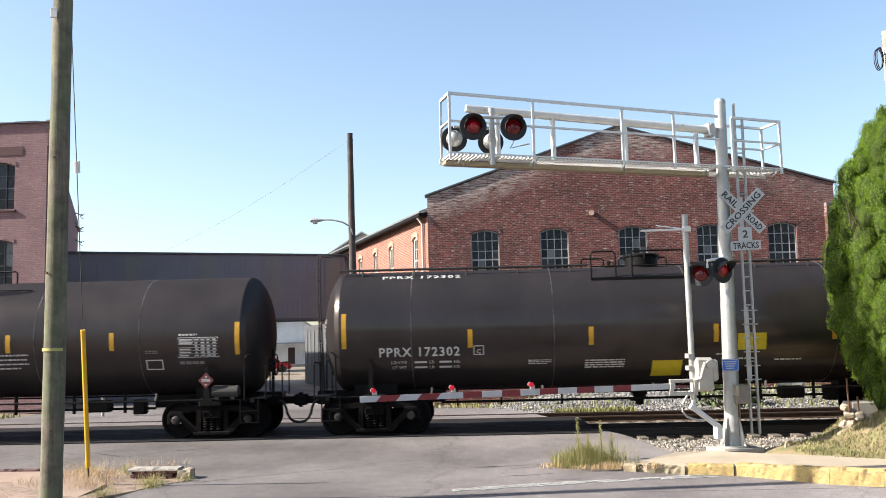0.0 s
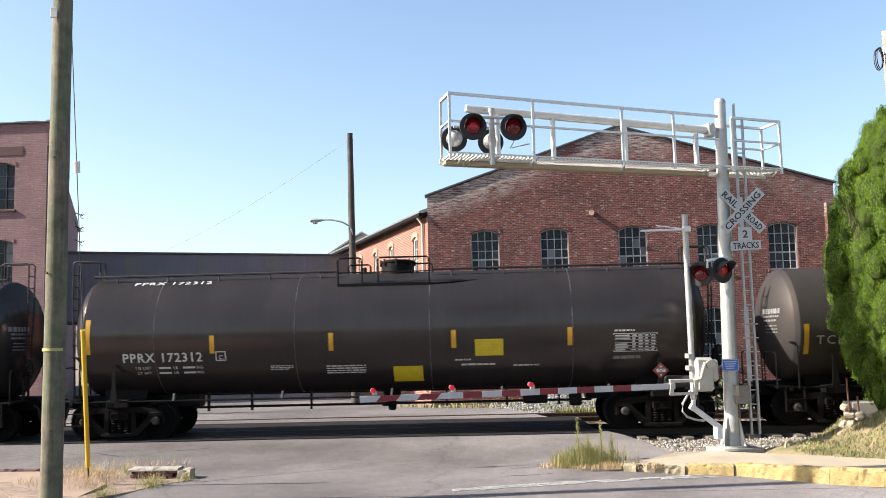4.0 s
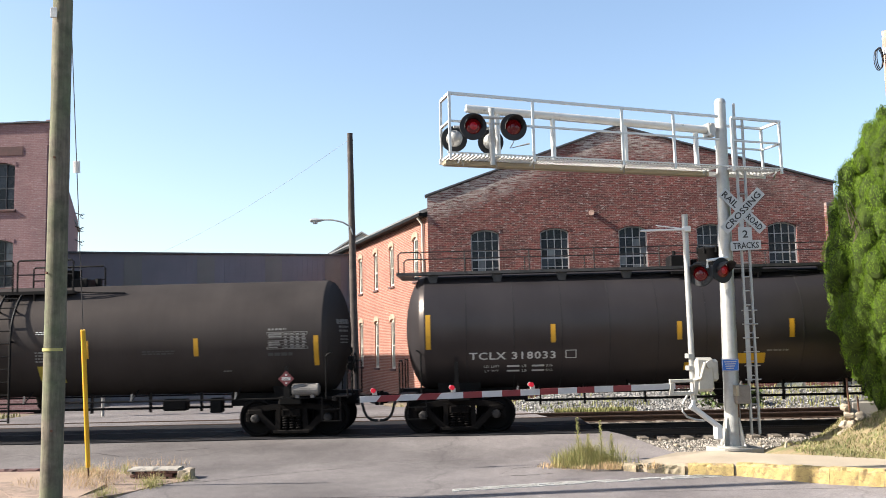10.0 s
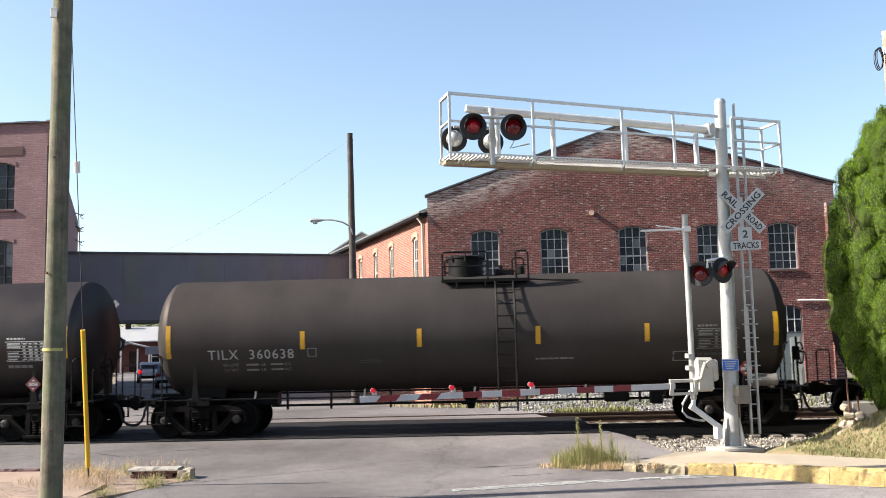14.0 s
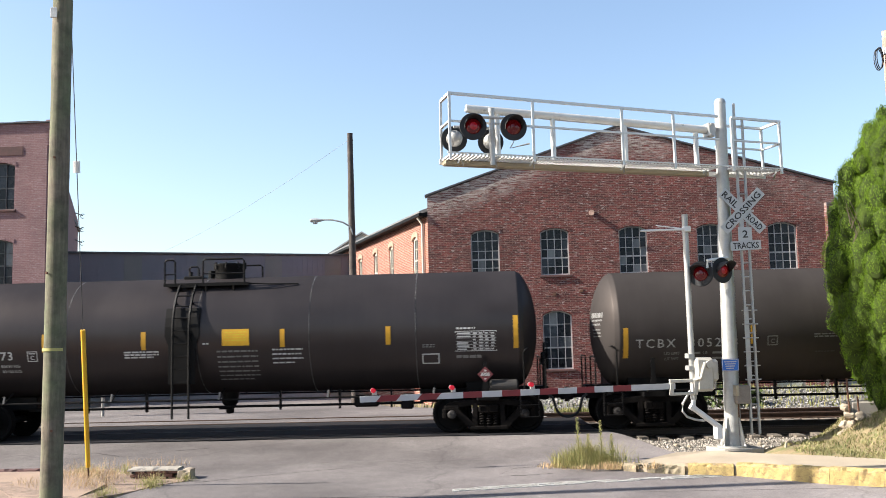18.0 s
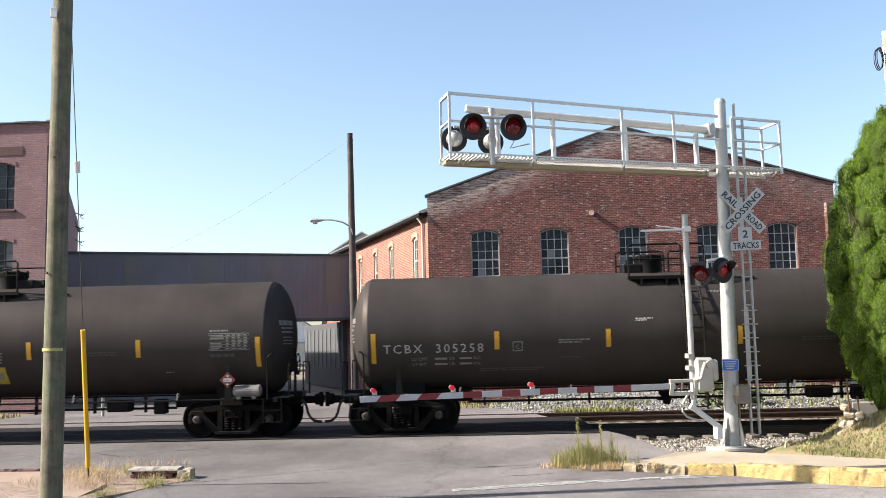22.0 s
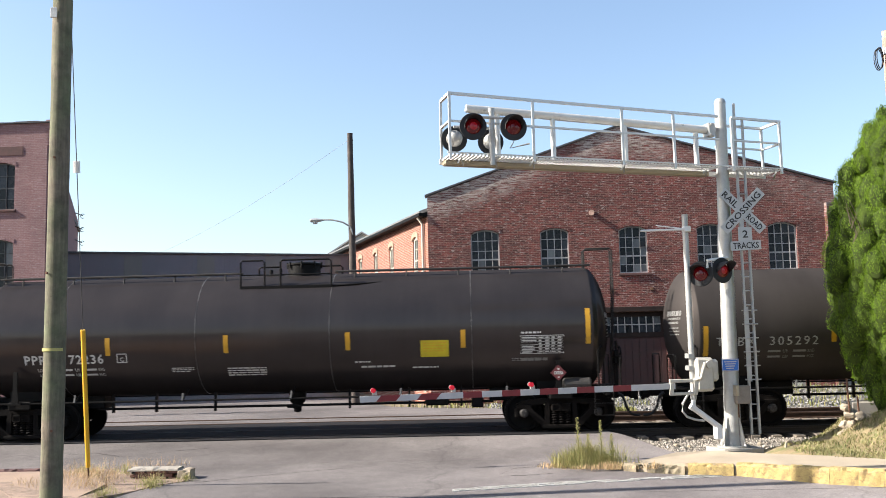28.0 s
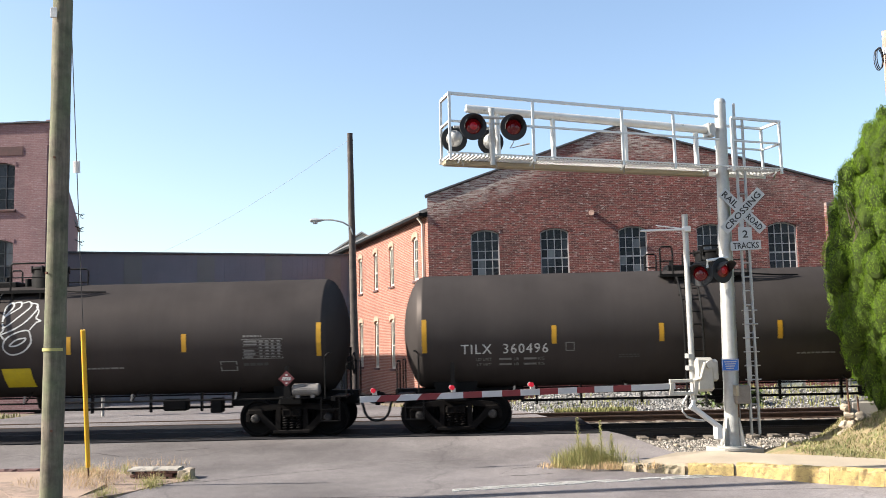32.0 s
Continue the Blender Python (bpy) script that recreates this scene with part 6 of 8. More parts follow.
rg = random.Random(11)
pl = []
for k in range(24000):
    x, y = 5.9 + 4.6 * rg.random(), 16.0 + 5.2 * rg.random()
    h = bank_height(x, y)
    if h > -0.09 and noise.noise(Vector((x * 1.7, y * 1.7, 7))) + 0.35 * rg.random() > -0.05:
        pl.append((x, y, h - 0.01, 1.0))
blades("bank_grass", pl, 0.075, GRASS_BANK, "short half-dry grass on the bank", width=0.006, curl=1.2, seed=2)
def clump(cx, cy, rx, ry, n, z, power=1.0):
    out = []
    for _ in range(n):
        a, q = rg.uniform(0, 6.283), rg.random() ** power
        out.append((cx + rx * q * math.cos(a), cy + ry * q * math.sin(a), z, 1.15 - 0.6 * q))
    return out
blades("kerb_weeds", clump(2.05, 18.15, 0.62, 0.45, 1300, -0.24, 0.6) + clump(2.2, 18.2, 0.42, 0.35, 700, -0.24, 0.6) + clump(2.6, 17.85, 0.55, 0.25, 220, -0.22), 0.44, GRASS_WARM, "tuft of yellow-green weeds at the kerb's end", "weeds", 0.0042, 1.1, seed=3)
blades("kerb_straw", clump(1.7, 18.1, 0.55, 0.3, 500, -0.25) + clump(2.5, 17.5, 0.9, 0.2, 600, -0.22) + clump(3.2, 17.0, 0.5, 0.14, 160, -0.16), 0.13, GRASS_DRY, "dry straw grass at the kerb's end", "weeds", 0.004, 1.1, seed=4)
# seed stalks that stand over the tuft
for x, y, h in ((1.98, 18.25, 0.92), (2.42, 18.2, 0.86), (2.16, 18.05, 0.62), (2.62, 18.15, 0.60)):
    st = thing("weed_stalk", "tall green weed stalk with small leaves", "weed", pose(x, y, -0.25), "tall weed stalks")
    bm = B()
    pipe(bm, [(0, 0, 0), (0.01, 0, h * 0.5), (-0.02, 0, h)], 0.008, 5)
    part("stem", bm, GRASS_WARM, st)
    bm = B()
    for k in range(46):
        z = h * (0.35 + 0.65 * k / 46)
        a, l = k * 2.4, 0.085 * (1.25 - 0.75 * k / 46)
        c, s_ = math.cos(a), math.sin(a)
        p = Vector((0, 0, z))
        v = [bm.verts.new(p), bm.verts.new(p + Vector((c * l * 0.5 - s_ * 0.018, s_ * l * 0.5 + c * 0.018, l * 0.35))), bm.verts.new(p + Vector((c * l, s_ * l, l * 0.55))), bm.verts.new(p + Vector((c * l * 0.5 + s_ * 0.018, s_ * l * 0.5 - c * 0.018, l * 0.35)))]
        bm.faces.new(v)
    part("foliage", bm, GRASS_WARM, st)
bm = B()
slab(bm, [(-9.1, 18.9), (-8.75, 16.6), (-7.0, 14.2), (-6.3, 14.6), (-5.95, 16.0), (-5.75, 16.7), (-5.35, 17.15), (-5.6, 17.9), (-6.9, 18.4), (-7.8, 19.3)], -0.33, -0.16)
for v in bm.verts:
    if v.co.z > -0.2 and (v.co.y > 17.0 or v.co.x > -6.0):
        v.co.z = -0.238
solid("trodden_verge", bm, DUSTY_EARTH, "bare tan earth round the pole and the drain", "ground", kind="structure")
pl = []
for k in range(1500):
    x, y = -8.4 + 2.6 * rg.random(), 15.6 + 3.6 * rg.random()
    if noise.noise(Vector((x * 1.6, y * 1.6, 0))) > 0.02 and x < -5.9:
        pl.append((x, y, -0.2, 0.8))
blades("dry_weeds", pl + clump(-7.3, 17.4, 0.8, 0.8, 520, -0.2) + clump(-6.9, 16.3, 0.5, 0.4, 200, -0.2), 0.25, GRASS_DRY, "dry straw-coloured weeds round the guy wire's foot", "weeds", 0.0021, 1.5, seed=5)
blades("green_weeds", clump(-7.75, 18.3, 0.4, 0.4, 170, -0.22) + clump(-6.95, 18.2, 0.35, 0.3, 120, -0.22) + clump(-5.95, 16.95, 0.6, 0.2, 170, -0.26) + clump(-6.25, 15.3, 0.3, 0.7, 300, -0.26) + clump(-5.85, 16.5, 0.25, 0.45, 260, -0.26) + clump(-5.4, 17.2, 0.22, 0.2, 120, -0.26), 0.19, GRASS_WARM, "green weeds among the dry ones", "weeds", 0.0028, 1.4, seed=6)
pl = []
for k in range(2600):
    x, y = -12 + 18 * rg.random(), 31.5 + 5.5 * rg.random()
    if x > road_right(y) + 0.15 and noise.noise(Vector((x * 0.5, y * 0.5, 4))) > -0.1 and (x < 1.5 or y < 33.0 or rg.random() < 0.25):
        pl.append((x, y, max(-0.26, bed_height(x, y)) - 0.02 if x > 0.8 else -0.26, 1.0))
for k in range(1600):
    pl.append((-17.2 - 6 * rg.random(), 31 + 4 * rg.random(), -0.32, 1.3))
for k in range(1500):
    pl.append((2.6 + 2.6 * rg.random(), 30.1 + 0.9 * rg.random(), -0.2, 0.8))
blades("trackside_weeds", pl, 0.22, GRASS_GREEN, "low weeds along the far side of the tracks", "weeds", 0.016, seed=7)
pl = []
for k in range(2600):
    x, y = 8.0 + 14 * rg.random(), 30.8 + 5 * rg.random()
    pl.append((x, y, bed_height(x, y) - 0.02, 0.6 + 0.8 * rg.random()))
blades("trackside_grass", pl, 0.20, GRASS_GREEN, "green grass by the mill's wall", "grass", 0.016, seed=8)

# ivy-like bush behind the mast, beyond the tracks
def leaf_cloud(name, spots, n, size, mat, seed):
    rnd = np.random.default_rng(seed)
    verts, faces = [], []
    for cx, cy, cz, rx, ry, rz in spots:
        m = int(n)
        d = rnd.normal(size=(m, 3))
        d /= np.linalg.norm(d, axis=1)[:, None]
        rad = rnd.uniform(0.72, 1.06, m)[:, None]
        lump = np.array([1 + 0.22 * noise.noise(Vector((float(a) * 2.3 + cx, float(b) * 2.3 + cy, float(c) * 2.3))) for a, b, c in d])[:, None]
        p = d * rad * lump * np.array([rx, ry, rz]) + np.array([cx, cy, cz])
        t = rnd.normal(size=(m, 3))
        t /= np.linalg.norm(t, axis=1)[:, None]
        b = np.cross(d + 0.5 * rnd.normal(size=(m, 3)), t)
        b /= np.linalg.norm(b, axis=1)[:, None] + 1e-6
        s = size * rnd.uniform(0.6, 1.3, m)[:, None]
        for k in range(m):
            i = len(verts)
            verts += [tuple(p[k] - t[k] * s[k]), tuple(p[k] + b[k] * s[k] * 0.45), tuple(p[k] + t[k] * s[k]), tuple(p[k] - b[k] * s[k] * 0.45)]
            faces.append((i, i + 1, i + 2, i + 3))
    me = bpy.data.meshes.new(name)
    me.from_pydata(verts, [], faces)
    me.materials.append(mat)
    return me


shrub = thing("shrub", "small dark green shrub growing beside the tracks", "shrub", pose(8.2, 31.5, bed_height(8.2, 31.5) - 0.03))
part("foliage", leaf_cloud("foliage", [(0, 0, 0.5, 0.9, 0.5, 0.55), (0.9, 0.1, 0.35, 0.6, 0.4, 0.4)], 500, 0.09, LEAF_FAR, 3), None, shrub)
bm = B()
for k in range(5):
    rod(bm, (0, 0, 0), (-0.6 + 0.35 * k, 0.1, 0.55), 0.02, 0.008, 5)
part("stems", bm, BARK, shrub)

# concrete wall stub with rusty posts on the bank
stub = thing("wall_stub", "broken concrete wall stub with rusty posts on the bank", "wall", pose(8.2, 20.0, 0.25))
bm = B()
box(bm, -0.26, 0.55, -0.12, 0.35, 0.14, 0.49, bevel=0.03)
for v in bm.verts:
    v.co += 0.03 * noise.noise_vector(v.co * 6)
part("block", bm, CONCRETE, stub)
rr = random.Random(20)
for x, y, z, s in ((-0.40, -0.15, 0.40, 0.11), (-0.36, -0.2, 0.22, 0.13), (-0.16, -0.22, 0.20, 0.14), (0.06, -0.22, 0.17, 0.12), (-0.43, -0.2, 0.02, 0.12), (-0.40, -0.25, -0.12, 0.13), (-0.28, -0.22, 0.05, 0.11), (-0.55, -0.3, -0.16, 0.10)):
    bm = B()
    bmesh.ops.create_icosphere(bm, subdivisions=2, radius=s)
    for v in bm.verts:
        v.co += 0.07 * noise.noise_vector(v.co * 7 + Vector((x * 9, 0, z * 9)))
        v.co.z *= 0.75
    part("rubble", bm, SIDEWALK, stub, "pale broken concrete rubble", m=pose(x, y, z))
for x, h in ((-0.34, 1.0), (-0.14, 0.62)):
    bm = B()
    rod(bm, (x, -0.25, -0.2), (x - 0.03, -0.25, h), 0.020, n=6)
    part("post", bm, RUST, stub, "thin rusty post")
# broken ring of a clay pipe in the grass
scrap = thing("pipe_shard", "broken ring of a pale clay pipe in the grass", "pipe", pose(6.42, 19.3, -0.10, 75, 0, 30))
bm = B()
pipe(bm, [(0.12 * math.cos(t), 0.12 * math.sin(t), 0) for t in [0.2 + 4.6 * i / 16 for i in range(17)]], 0.026, 7)
part("barrel", bm, SIDEWALK, scrap, smooth=True)
rr = random.Random(21)
for k in range(16):
    x, y = 4.2 + 2.2 * rr.random(), 19.95 + 1.2 * rr.random()
    bm = B()
    bmesh.ops.create_icosphere(bm, subdivisions=1, radius=rr.uniform(0.04, 0.09))
    for v in bm.verts:
        v.co += 0.03 * noise.noise_vector(v.co * 9 + Vector((k, 0, 0)))
        v.co.z *= 0.6
    solid("stone", bm, SIDEWALK if k % 3 else CONCRETE, "pale loose stone lying on the ballast", "stone", "loose stones by the footing", m=pose(x, y, bed_height(x, y) + 0.03, 0, 0, 40 * k))

# storm drain with a brick front
drain = thing("storm_drain", "old storm drain with a concrete lid and dark brick front", "drain", pose(-6.1, 17.42, 0, 0, 0, 0))
bm = B()
rough_stone(bm, -0.50, 0.46, -0.02, 0.36, -0.085, -0.040, 77, 0.012)
part("lid", bm, CONCRETE, drain)
bm = B()
rough_stone(bm, 0.46, 0.70, -0.04, 0.30, -0.34, -0.06, 78, 0.05)
part("end_block", bm, SIDEWALK, drain, "pale chipped concrete end block")
bm = B()
box(bm, -0.095, 0.095, -0.05, 0.05, -0.028, 0.028, bevel=0.006)
brick_mesh = mesh_of("brick", bm, DRAIN_BRICK)
for j in range(4):
    for k in range(4):
        part("brick", brick_mesh, None, drain, m=pose(-0.36 + 0.205 * k + 0.1 * (j % 2), 0.06 + rr.uniform(-0.02, 0.02), -0.335 + 0.064 * j + 0.03, 0, 0, rr.uniform(-4, 4)))
bm = B()
box(bm, -0.46, 0.44, 0.10, 0.33, -0.36, -0.09)
part("chamber", bm, INSIDE, drain)

# ---------------------------------------------------------------- arborvitae at the crossing's corner
tree = thing("tree", "tall dense green arborvitae on the grassy bank", "tree", pose(10.0, 19.9, 0.15))
bm = B()
for x, y, l in ((0, 0, 0.3), (-0.25, 0.1, -0.5), (0.3, -0.1, 0.5)):
    pipe(bm, [(x, y, -0.6), (x + l * 0.2, y, 1.6), (x + l * 0.5, y, 3.6), (x + l * 0.6, y, 5.8)], 0.09, 8)
part("trunk", bm, BARK, tree, smooth=True)
rnd = np.random.default_rng(5)
ENV_Z = [0.0, 0.4, 1.0, 2.0, 3.4, 4.3, 5.2, 6.1, 6.7, 7.05]
ENV_R = [1.35, 1.55, 1.85, 2.20, 2.45, 2.28, 2.02, 1.62, 1.10, 0.5]
BARE = np.array([-2.03, -0.86, 4.38])          # a bare brown patch in the crown


def sprays(name, spots, density, size, wide, mat, fill):
    """Fine upright sprays over many small lobes of foliage, given as (x, y, z, radius)."""
    pts, outs = [], []
    for cx, cy, cz, r in spots:
        m = int(density * r * r)
        d = rnd.normal(size=(m, 3))
        d /= np.linalg.norm(d, axis=1)[:, None]
        d = d[d[:, 2] > -0.55]
        pts.append(d * (r * rnd.uniform(fill, 1.06, len(d)))[:, None] * np.array([1, 1, 1.45]) + np.array([cx, cy, cz]))
        outs.append(d)
    p, d = np.concatenate(pts), np.concatenate(outs)
    keep = (p[:, 2] > 0.0) & (np.linalg.norm((p - BARE) / np.array([0.20, 0.5, 0.36]), axis=1) > 1 + 0.4 * rnd.normal(size=len(p)))
    p, d = p[keep], d[keep]
    m = len(p)
    face = d + 0.9 * rnd.normal(size=(m, 3))
    face /= np.linalg.norm(face, axis=1)[:, None]
    up = np.array([0, 0, 1.2]) + 0.7 * d + 0.4 * rnd.normal(size=(m, 3))
    up -= face * np.sum(up * face, axis=1)[:, None]
    up /= np.linalg.norm(up, axis=1)[:, None]
    side = np.cross(up, face)
    side /= np.linalg.norm(side, axis=1)[:, None]
    s = (size * rnd.uniform(0.6, 1.4, m))[:, None]
    verts = np.stack([p - up * s * 0.6, p + side * s * wide, p + up * s * 1.2, p - side * s * wide], axis=1).reshape(-1, 3)
    me = bpy.data.meshes.new(name)
    me.from_pydata(verts.tolist(), [], np.arange(4 * m).reshape(-1, 4).tolist())
    me.materials.append(mat)
    return me


lobes, core = [], []
for k in range(430):
    z = 0.15 + 6.6 * (k + 0.5) / 430
    a = k * 2.39996
    # upright columns of foliage with clefts between them
    cleft = 0.82 + 0.18 * abs(math.sin(4 * (a - radians(195)))) ** 0.6
    env = float(np.interp(z, ENV_Z, ENV_R)) * rnd.uniform(0.93, 1.05) * cleft
    r = rnd.uniform(0.17, 0.36) * (0.6 + 0.4 * min(1.0, env / 2))
    lobes.append(((env - r) * math.cos(a), (env - r) * math.sin(a), z, r))
for k in range(30):
    z = 0.5 + 6.0 * (k + 0.5) / 30
    env = float(np.interp(z, ENV_Z, ENV_R))
    core.append((0.38 * env * math.cos(k * 2.1), 0.38 * env * math.sin(k * 2.1), z, 0.38 * env))
bm = B()
for cx, cy, cz, r in lobes:
    for v in bmesh.ops.create_icosphere(bm, subdivisions=2, radius=r)["verts"]:
        d = v.co.normalized()
        lump = 1 + 0.30 * noise.noise(d * 3.0 + Vector((cx, cy, cz))) + 0.18 * noise.noise(d * 9 + Vector((cz, cx, cy)))
        v.co = Vector((cx + d.x * r * 0.76 * lump, cy + d.y * r * 0.76 * lump, max(0.0, cz + d.z * r * 1.25 * lump)))
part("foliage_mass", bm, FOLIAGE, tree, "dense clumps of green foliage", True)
part("crown", sprays("crown", lobes, 17000, 0.024, 0.26, LEAF_A, 0.84), None, tree, "crown of dense upright green sprays")
part("inner_crown", sprays("inner_crown", core, 2600, 0.085, 0.4, LEAF_CORE, 0.8), None, tree, "inner foliage with shade painted into its dark green")
for k in range(16):
    bm = B()
    q = Vector(BARE) + Vector((rr.uniform(-0.12, 0.22), rr.uniform(-0.12, 0.12), rr.uniform(-0.35, 0.3)))
    rod(bm, q - Vector((-0.15, -0.35, 0.2)), q + Vector((rr.uniform(-0.22, 0.2), rr.uniform(-0.15, 0.05), rr.uniform(0.0, 0.3))), 0.014, 0.004, 4)
    part("twig", bm, TWIG, tree, "bare grey-brown twig")
for spec in FAR_TREES:
    far_tree(*spec)
flasher(fx, pose(-0.42, -0.06, 2.42, 0, 0, 0), LENS_FAR)
flasher(fx, pose(0.42, -0.06, 2.42, 0, 0, 0), LENS_OFF)
flasher(fx, pose(-0.42, 0.2, 2.42, 0, 0, 180), LENS_ON)
flasher(fx, pose(0.42, 0.2, 2.42, 0, 0, 180), LENS_OFF)
bm = B()
box(bm, -0.25, 0.25, -0.2, 0.2, 0.7, 1.5, bevel=0.03)
part("mechanism", bm, STEEL_BLACK, fx, "dark gate mechanism case")
# ---------------------------------------------------------------- the train: black tank cars
SPEED, WHEEL_R = 10.18, 0.457
KINDS = {   # radius, height of the tank's axis, tank's half length with heads
    "smooth": (1.415, 2.455, 7.93), "flipped": (1.415, 2.455, 7.93), "railed": (1.50, 2.53, 7.93), "caged": (1.475, 2.52, 7.90), "walkway": (1.475, 2.50, 7.93), "plain": (1.43, 2.475, 7.90), "mirrored": (1.43, 2.475, 7.90)}
DULL = ("smooth", "flipped", "plain", "mirrored")     # kinds with dusty paint
MESH = {}


def once(key, make):
    if key not in MESH:
        MESH[key] = make()
    return MESH[key]


def turned_y(bm):
    bmesh.ops.rotate(bm, verts=bm.verts, cent=(0, 0, 0), matrix=Matrix.Rotation(radians(-90), 3, "X"))


def make_wheelset():
    bm = B()
    for s in (-1, 1):
        prof = [(0.66, 0.12), (0.675, 0.14), (0.69, 0.37), (0.685, 0.485), (0.715, 0.485), (0.735, 0.46), (0.83, WHEEL_R - 0.006), (0.83, 0.40), (0.79, 0.365), (0.765, 0.20), (0.80, 0.13), (0.81, 0.10)]
        if s < 0:
            prof = [(-a, r) for a, r in prof][::-1]
        lathe(bm, prof, 36, "Z")
        a, b = (0.80, 1.10) if s > 0 else (-1.10, -0.80)
        lathe(bm, [(a, 0.09), (b, 0.09)], 16, "Z", True)
        c = 1.10 * s
        lathe(bm, sorted([(c - 0.03, 0.105), (c + 0.03, 0.105)]), 18, "Z", True)
        for k in range(3):
            t = 2 * math.pi * k / 3
            rod(bm, (0.06 * math.cos(t), 0.06 * math.sin(t), c), (0.06 * math.cos(t), 0.06 * math.sin(t), c + s * 0.055), 0.02, n=6)
    lathe(bm, [(-0.7, 0.085), (0.7, 0.085)], 16, "Z")
    turned_y(bm)
    return mesh_of("wheelset", bm, WHEEL_STEEL, True)


def make_side_frame():
    bm = B()
    y0, y1 = -0.10, 0.10
    prism(bm, [(-1.12, 0.50), (-0.98, 0.60), (-0.45, 0.66), (0.45, 0.66), (0.98, 0.60), (1.12, 0.50), (1.07, 0.66), (0.95, 0.74), (0.45, 0.80), (-0.45, 0.80), (-0.95, 0.74), (-1.07, 0.66)], y0, y1)
    for s in (-1, 1):
        pts = [(s * 0.76, 0.62), (s * 0.95, 0.60), (s * 0.44, 0.10), (s * 0.26, 0.14)]
        prism(bm, pts if s < 0 else pts[::-1], y0 - 0.03, y1 + 0.03)
        pts = [(s * 0.28, 0.14), (s * 0.41, 0.16), (s * 0.38, 0.72), (s * 0.27, 0.72)]
        prism(bm, pts if s > 0 else pts[::-1], y0 - 0.02, y1 + 0.02)
        box(bm, s * 0.89 - 0.19, s * 0.89 + 0.19, y0 - 0.02, y1 + 0.02, 0.55, 0.68, bevel=0.025)
        box(bm, s * 1.07 - 0.05, s * 1.07 + 0.05, y0, y1, 0.36, 0.60, bevel=0.015)
        box(bm, s * 0.73 - 0.035, s * 0.73 + 0.035, y0, y1, 0.42, 0.60, bevel=0.015)
    box(bm, -0.46, 0.46, y0 - 0.05, y1 + 0.05, 0.08, 0.175, bevel=0.02)
    return mesh_of("side_frame", bm, TRUCK_GRIME)


def make_spring():
    bm = B()
    pts = [(0.064 * math.cos(t), 0.064 * math.sin(t), 0.18 + 0.30 * t / (2 * math.pi * 5)) for t in [2 * math.pi * k / 10 for k in range(51)]]
    pipe(bm, pts, 0.023, 5)
    rod(bm, (0, 0, 0.17), (0, 0, 0.49), 0.036, n=8)
    return mesh_of("spring", bm, TRUCK_GRIME, True)


def make_bearing():
    """The end cap of an axle bearing, with its three bolts, facing -y."""
    bm = B()
    lathe(bm, [(-0.02, 0.105), (0.03, 0.105), (0.045, 0.088), (0.06, 0.082), (0.07, 0.05)], 20, "Z", True)
    for k in range(3):
        t = 2 * math.pi * k / 3 + 0.5
        rod(bm, (0.052 * math.cos(t), 0.052 * math.sin(t), 0.05), (0.052 * math.cos(t), 0.052 * math.sin(t), 0.085), 0.018, n=6)
    bmesh.ops.rotate(bm, verts=bm.verts, cent=(0, 0, 0), matrix=Matrix.Rotation(radians(90), 3, "X"))
    return mesh_of("bearing_cap", bm, BEARING_DUST, True)


def make_bolster():
    bm = B()
    box(bm, -0.24, 0.24, -1.15, 1.15, 0.49, 0.67, bevel=0.03)
    for t in (-1, 1):
        for s in (-0.115, 0.115):          # raised rims round the two pockets in the end
            for x0, x1, z0, z1 in ((s - 0.10, s + 0.10, 0.635, 0.665), (s - 0.10, s + 0.10, 0.50, 0.525), (s - 0.105, s - 0.075, 0.525, 0.635), (s + 0.075, s + 0.105, 0.525, 0.635)):
                box(bm, x0, x1, min(t * 1.14, t * 1.185), max(t * 1.14, t * 1.185), z0, z1)
        box(bm, -0.30, 0.30, t * 0.86 - 0.06, t * 0.86 + 0.06, 0.12, 0.50)
    box(bm, -0.3, 0.3, -0.35, 0.35, 0.66, 0.76, bevel=0.03)
    for s in (-1, 1):
        rod(bm, (s * 0.45, -0.85, 0.33), (s * 0.45, 0.85, 0.33), 0.045, n=8)
        for t in (-1, 1):
            box(bm, s * 0.47 - 0.04 + s * 0.02, s * 0.47 + 0.04, t * 0.7525 - 0.05, t * 0.7525 + 0.05, 0.24, 0.56, bevel=0.01)
    return mesh_of("bolster", bm, TRUCK_GRIME)


def add_truck(car, x):
    truck = part("truck", once("bolster", make_bolster), None, car, "grimy four-wheel freight truck", m=pose(x, 0, 0))
    for s in (-1, 1):
        part("side_frame", once("side_frame", make_side_frame), None, truck, m=pose(0, s * 1.0, 0))
        for k in (-0.16, 0, 0.16):
            part("spring", once("spring", make_spring), None, truck, m=pose(k, s * 1.06, 0))
        for k in (-0.89, 0.89):
            part("bearing_cap", once("bearing", make_bearing), None, truck, m=pose(k, s * 1.13, WHEEL_R, 0, 0, 0 if s < 0 else 180))
    for s in (-0.89, 0.89):
        part("wheelset", once("wheelset", make_wheelset), None, truck, m=pose(s, 0, WHEEL_R))


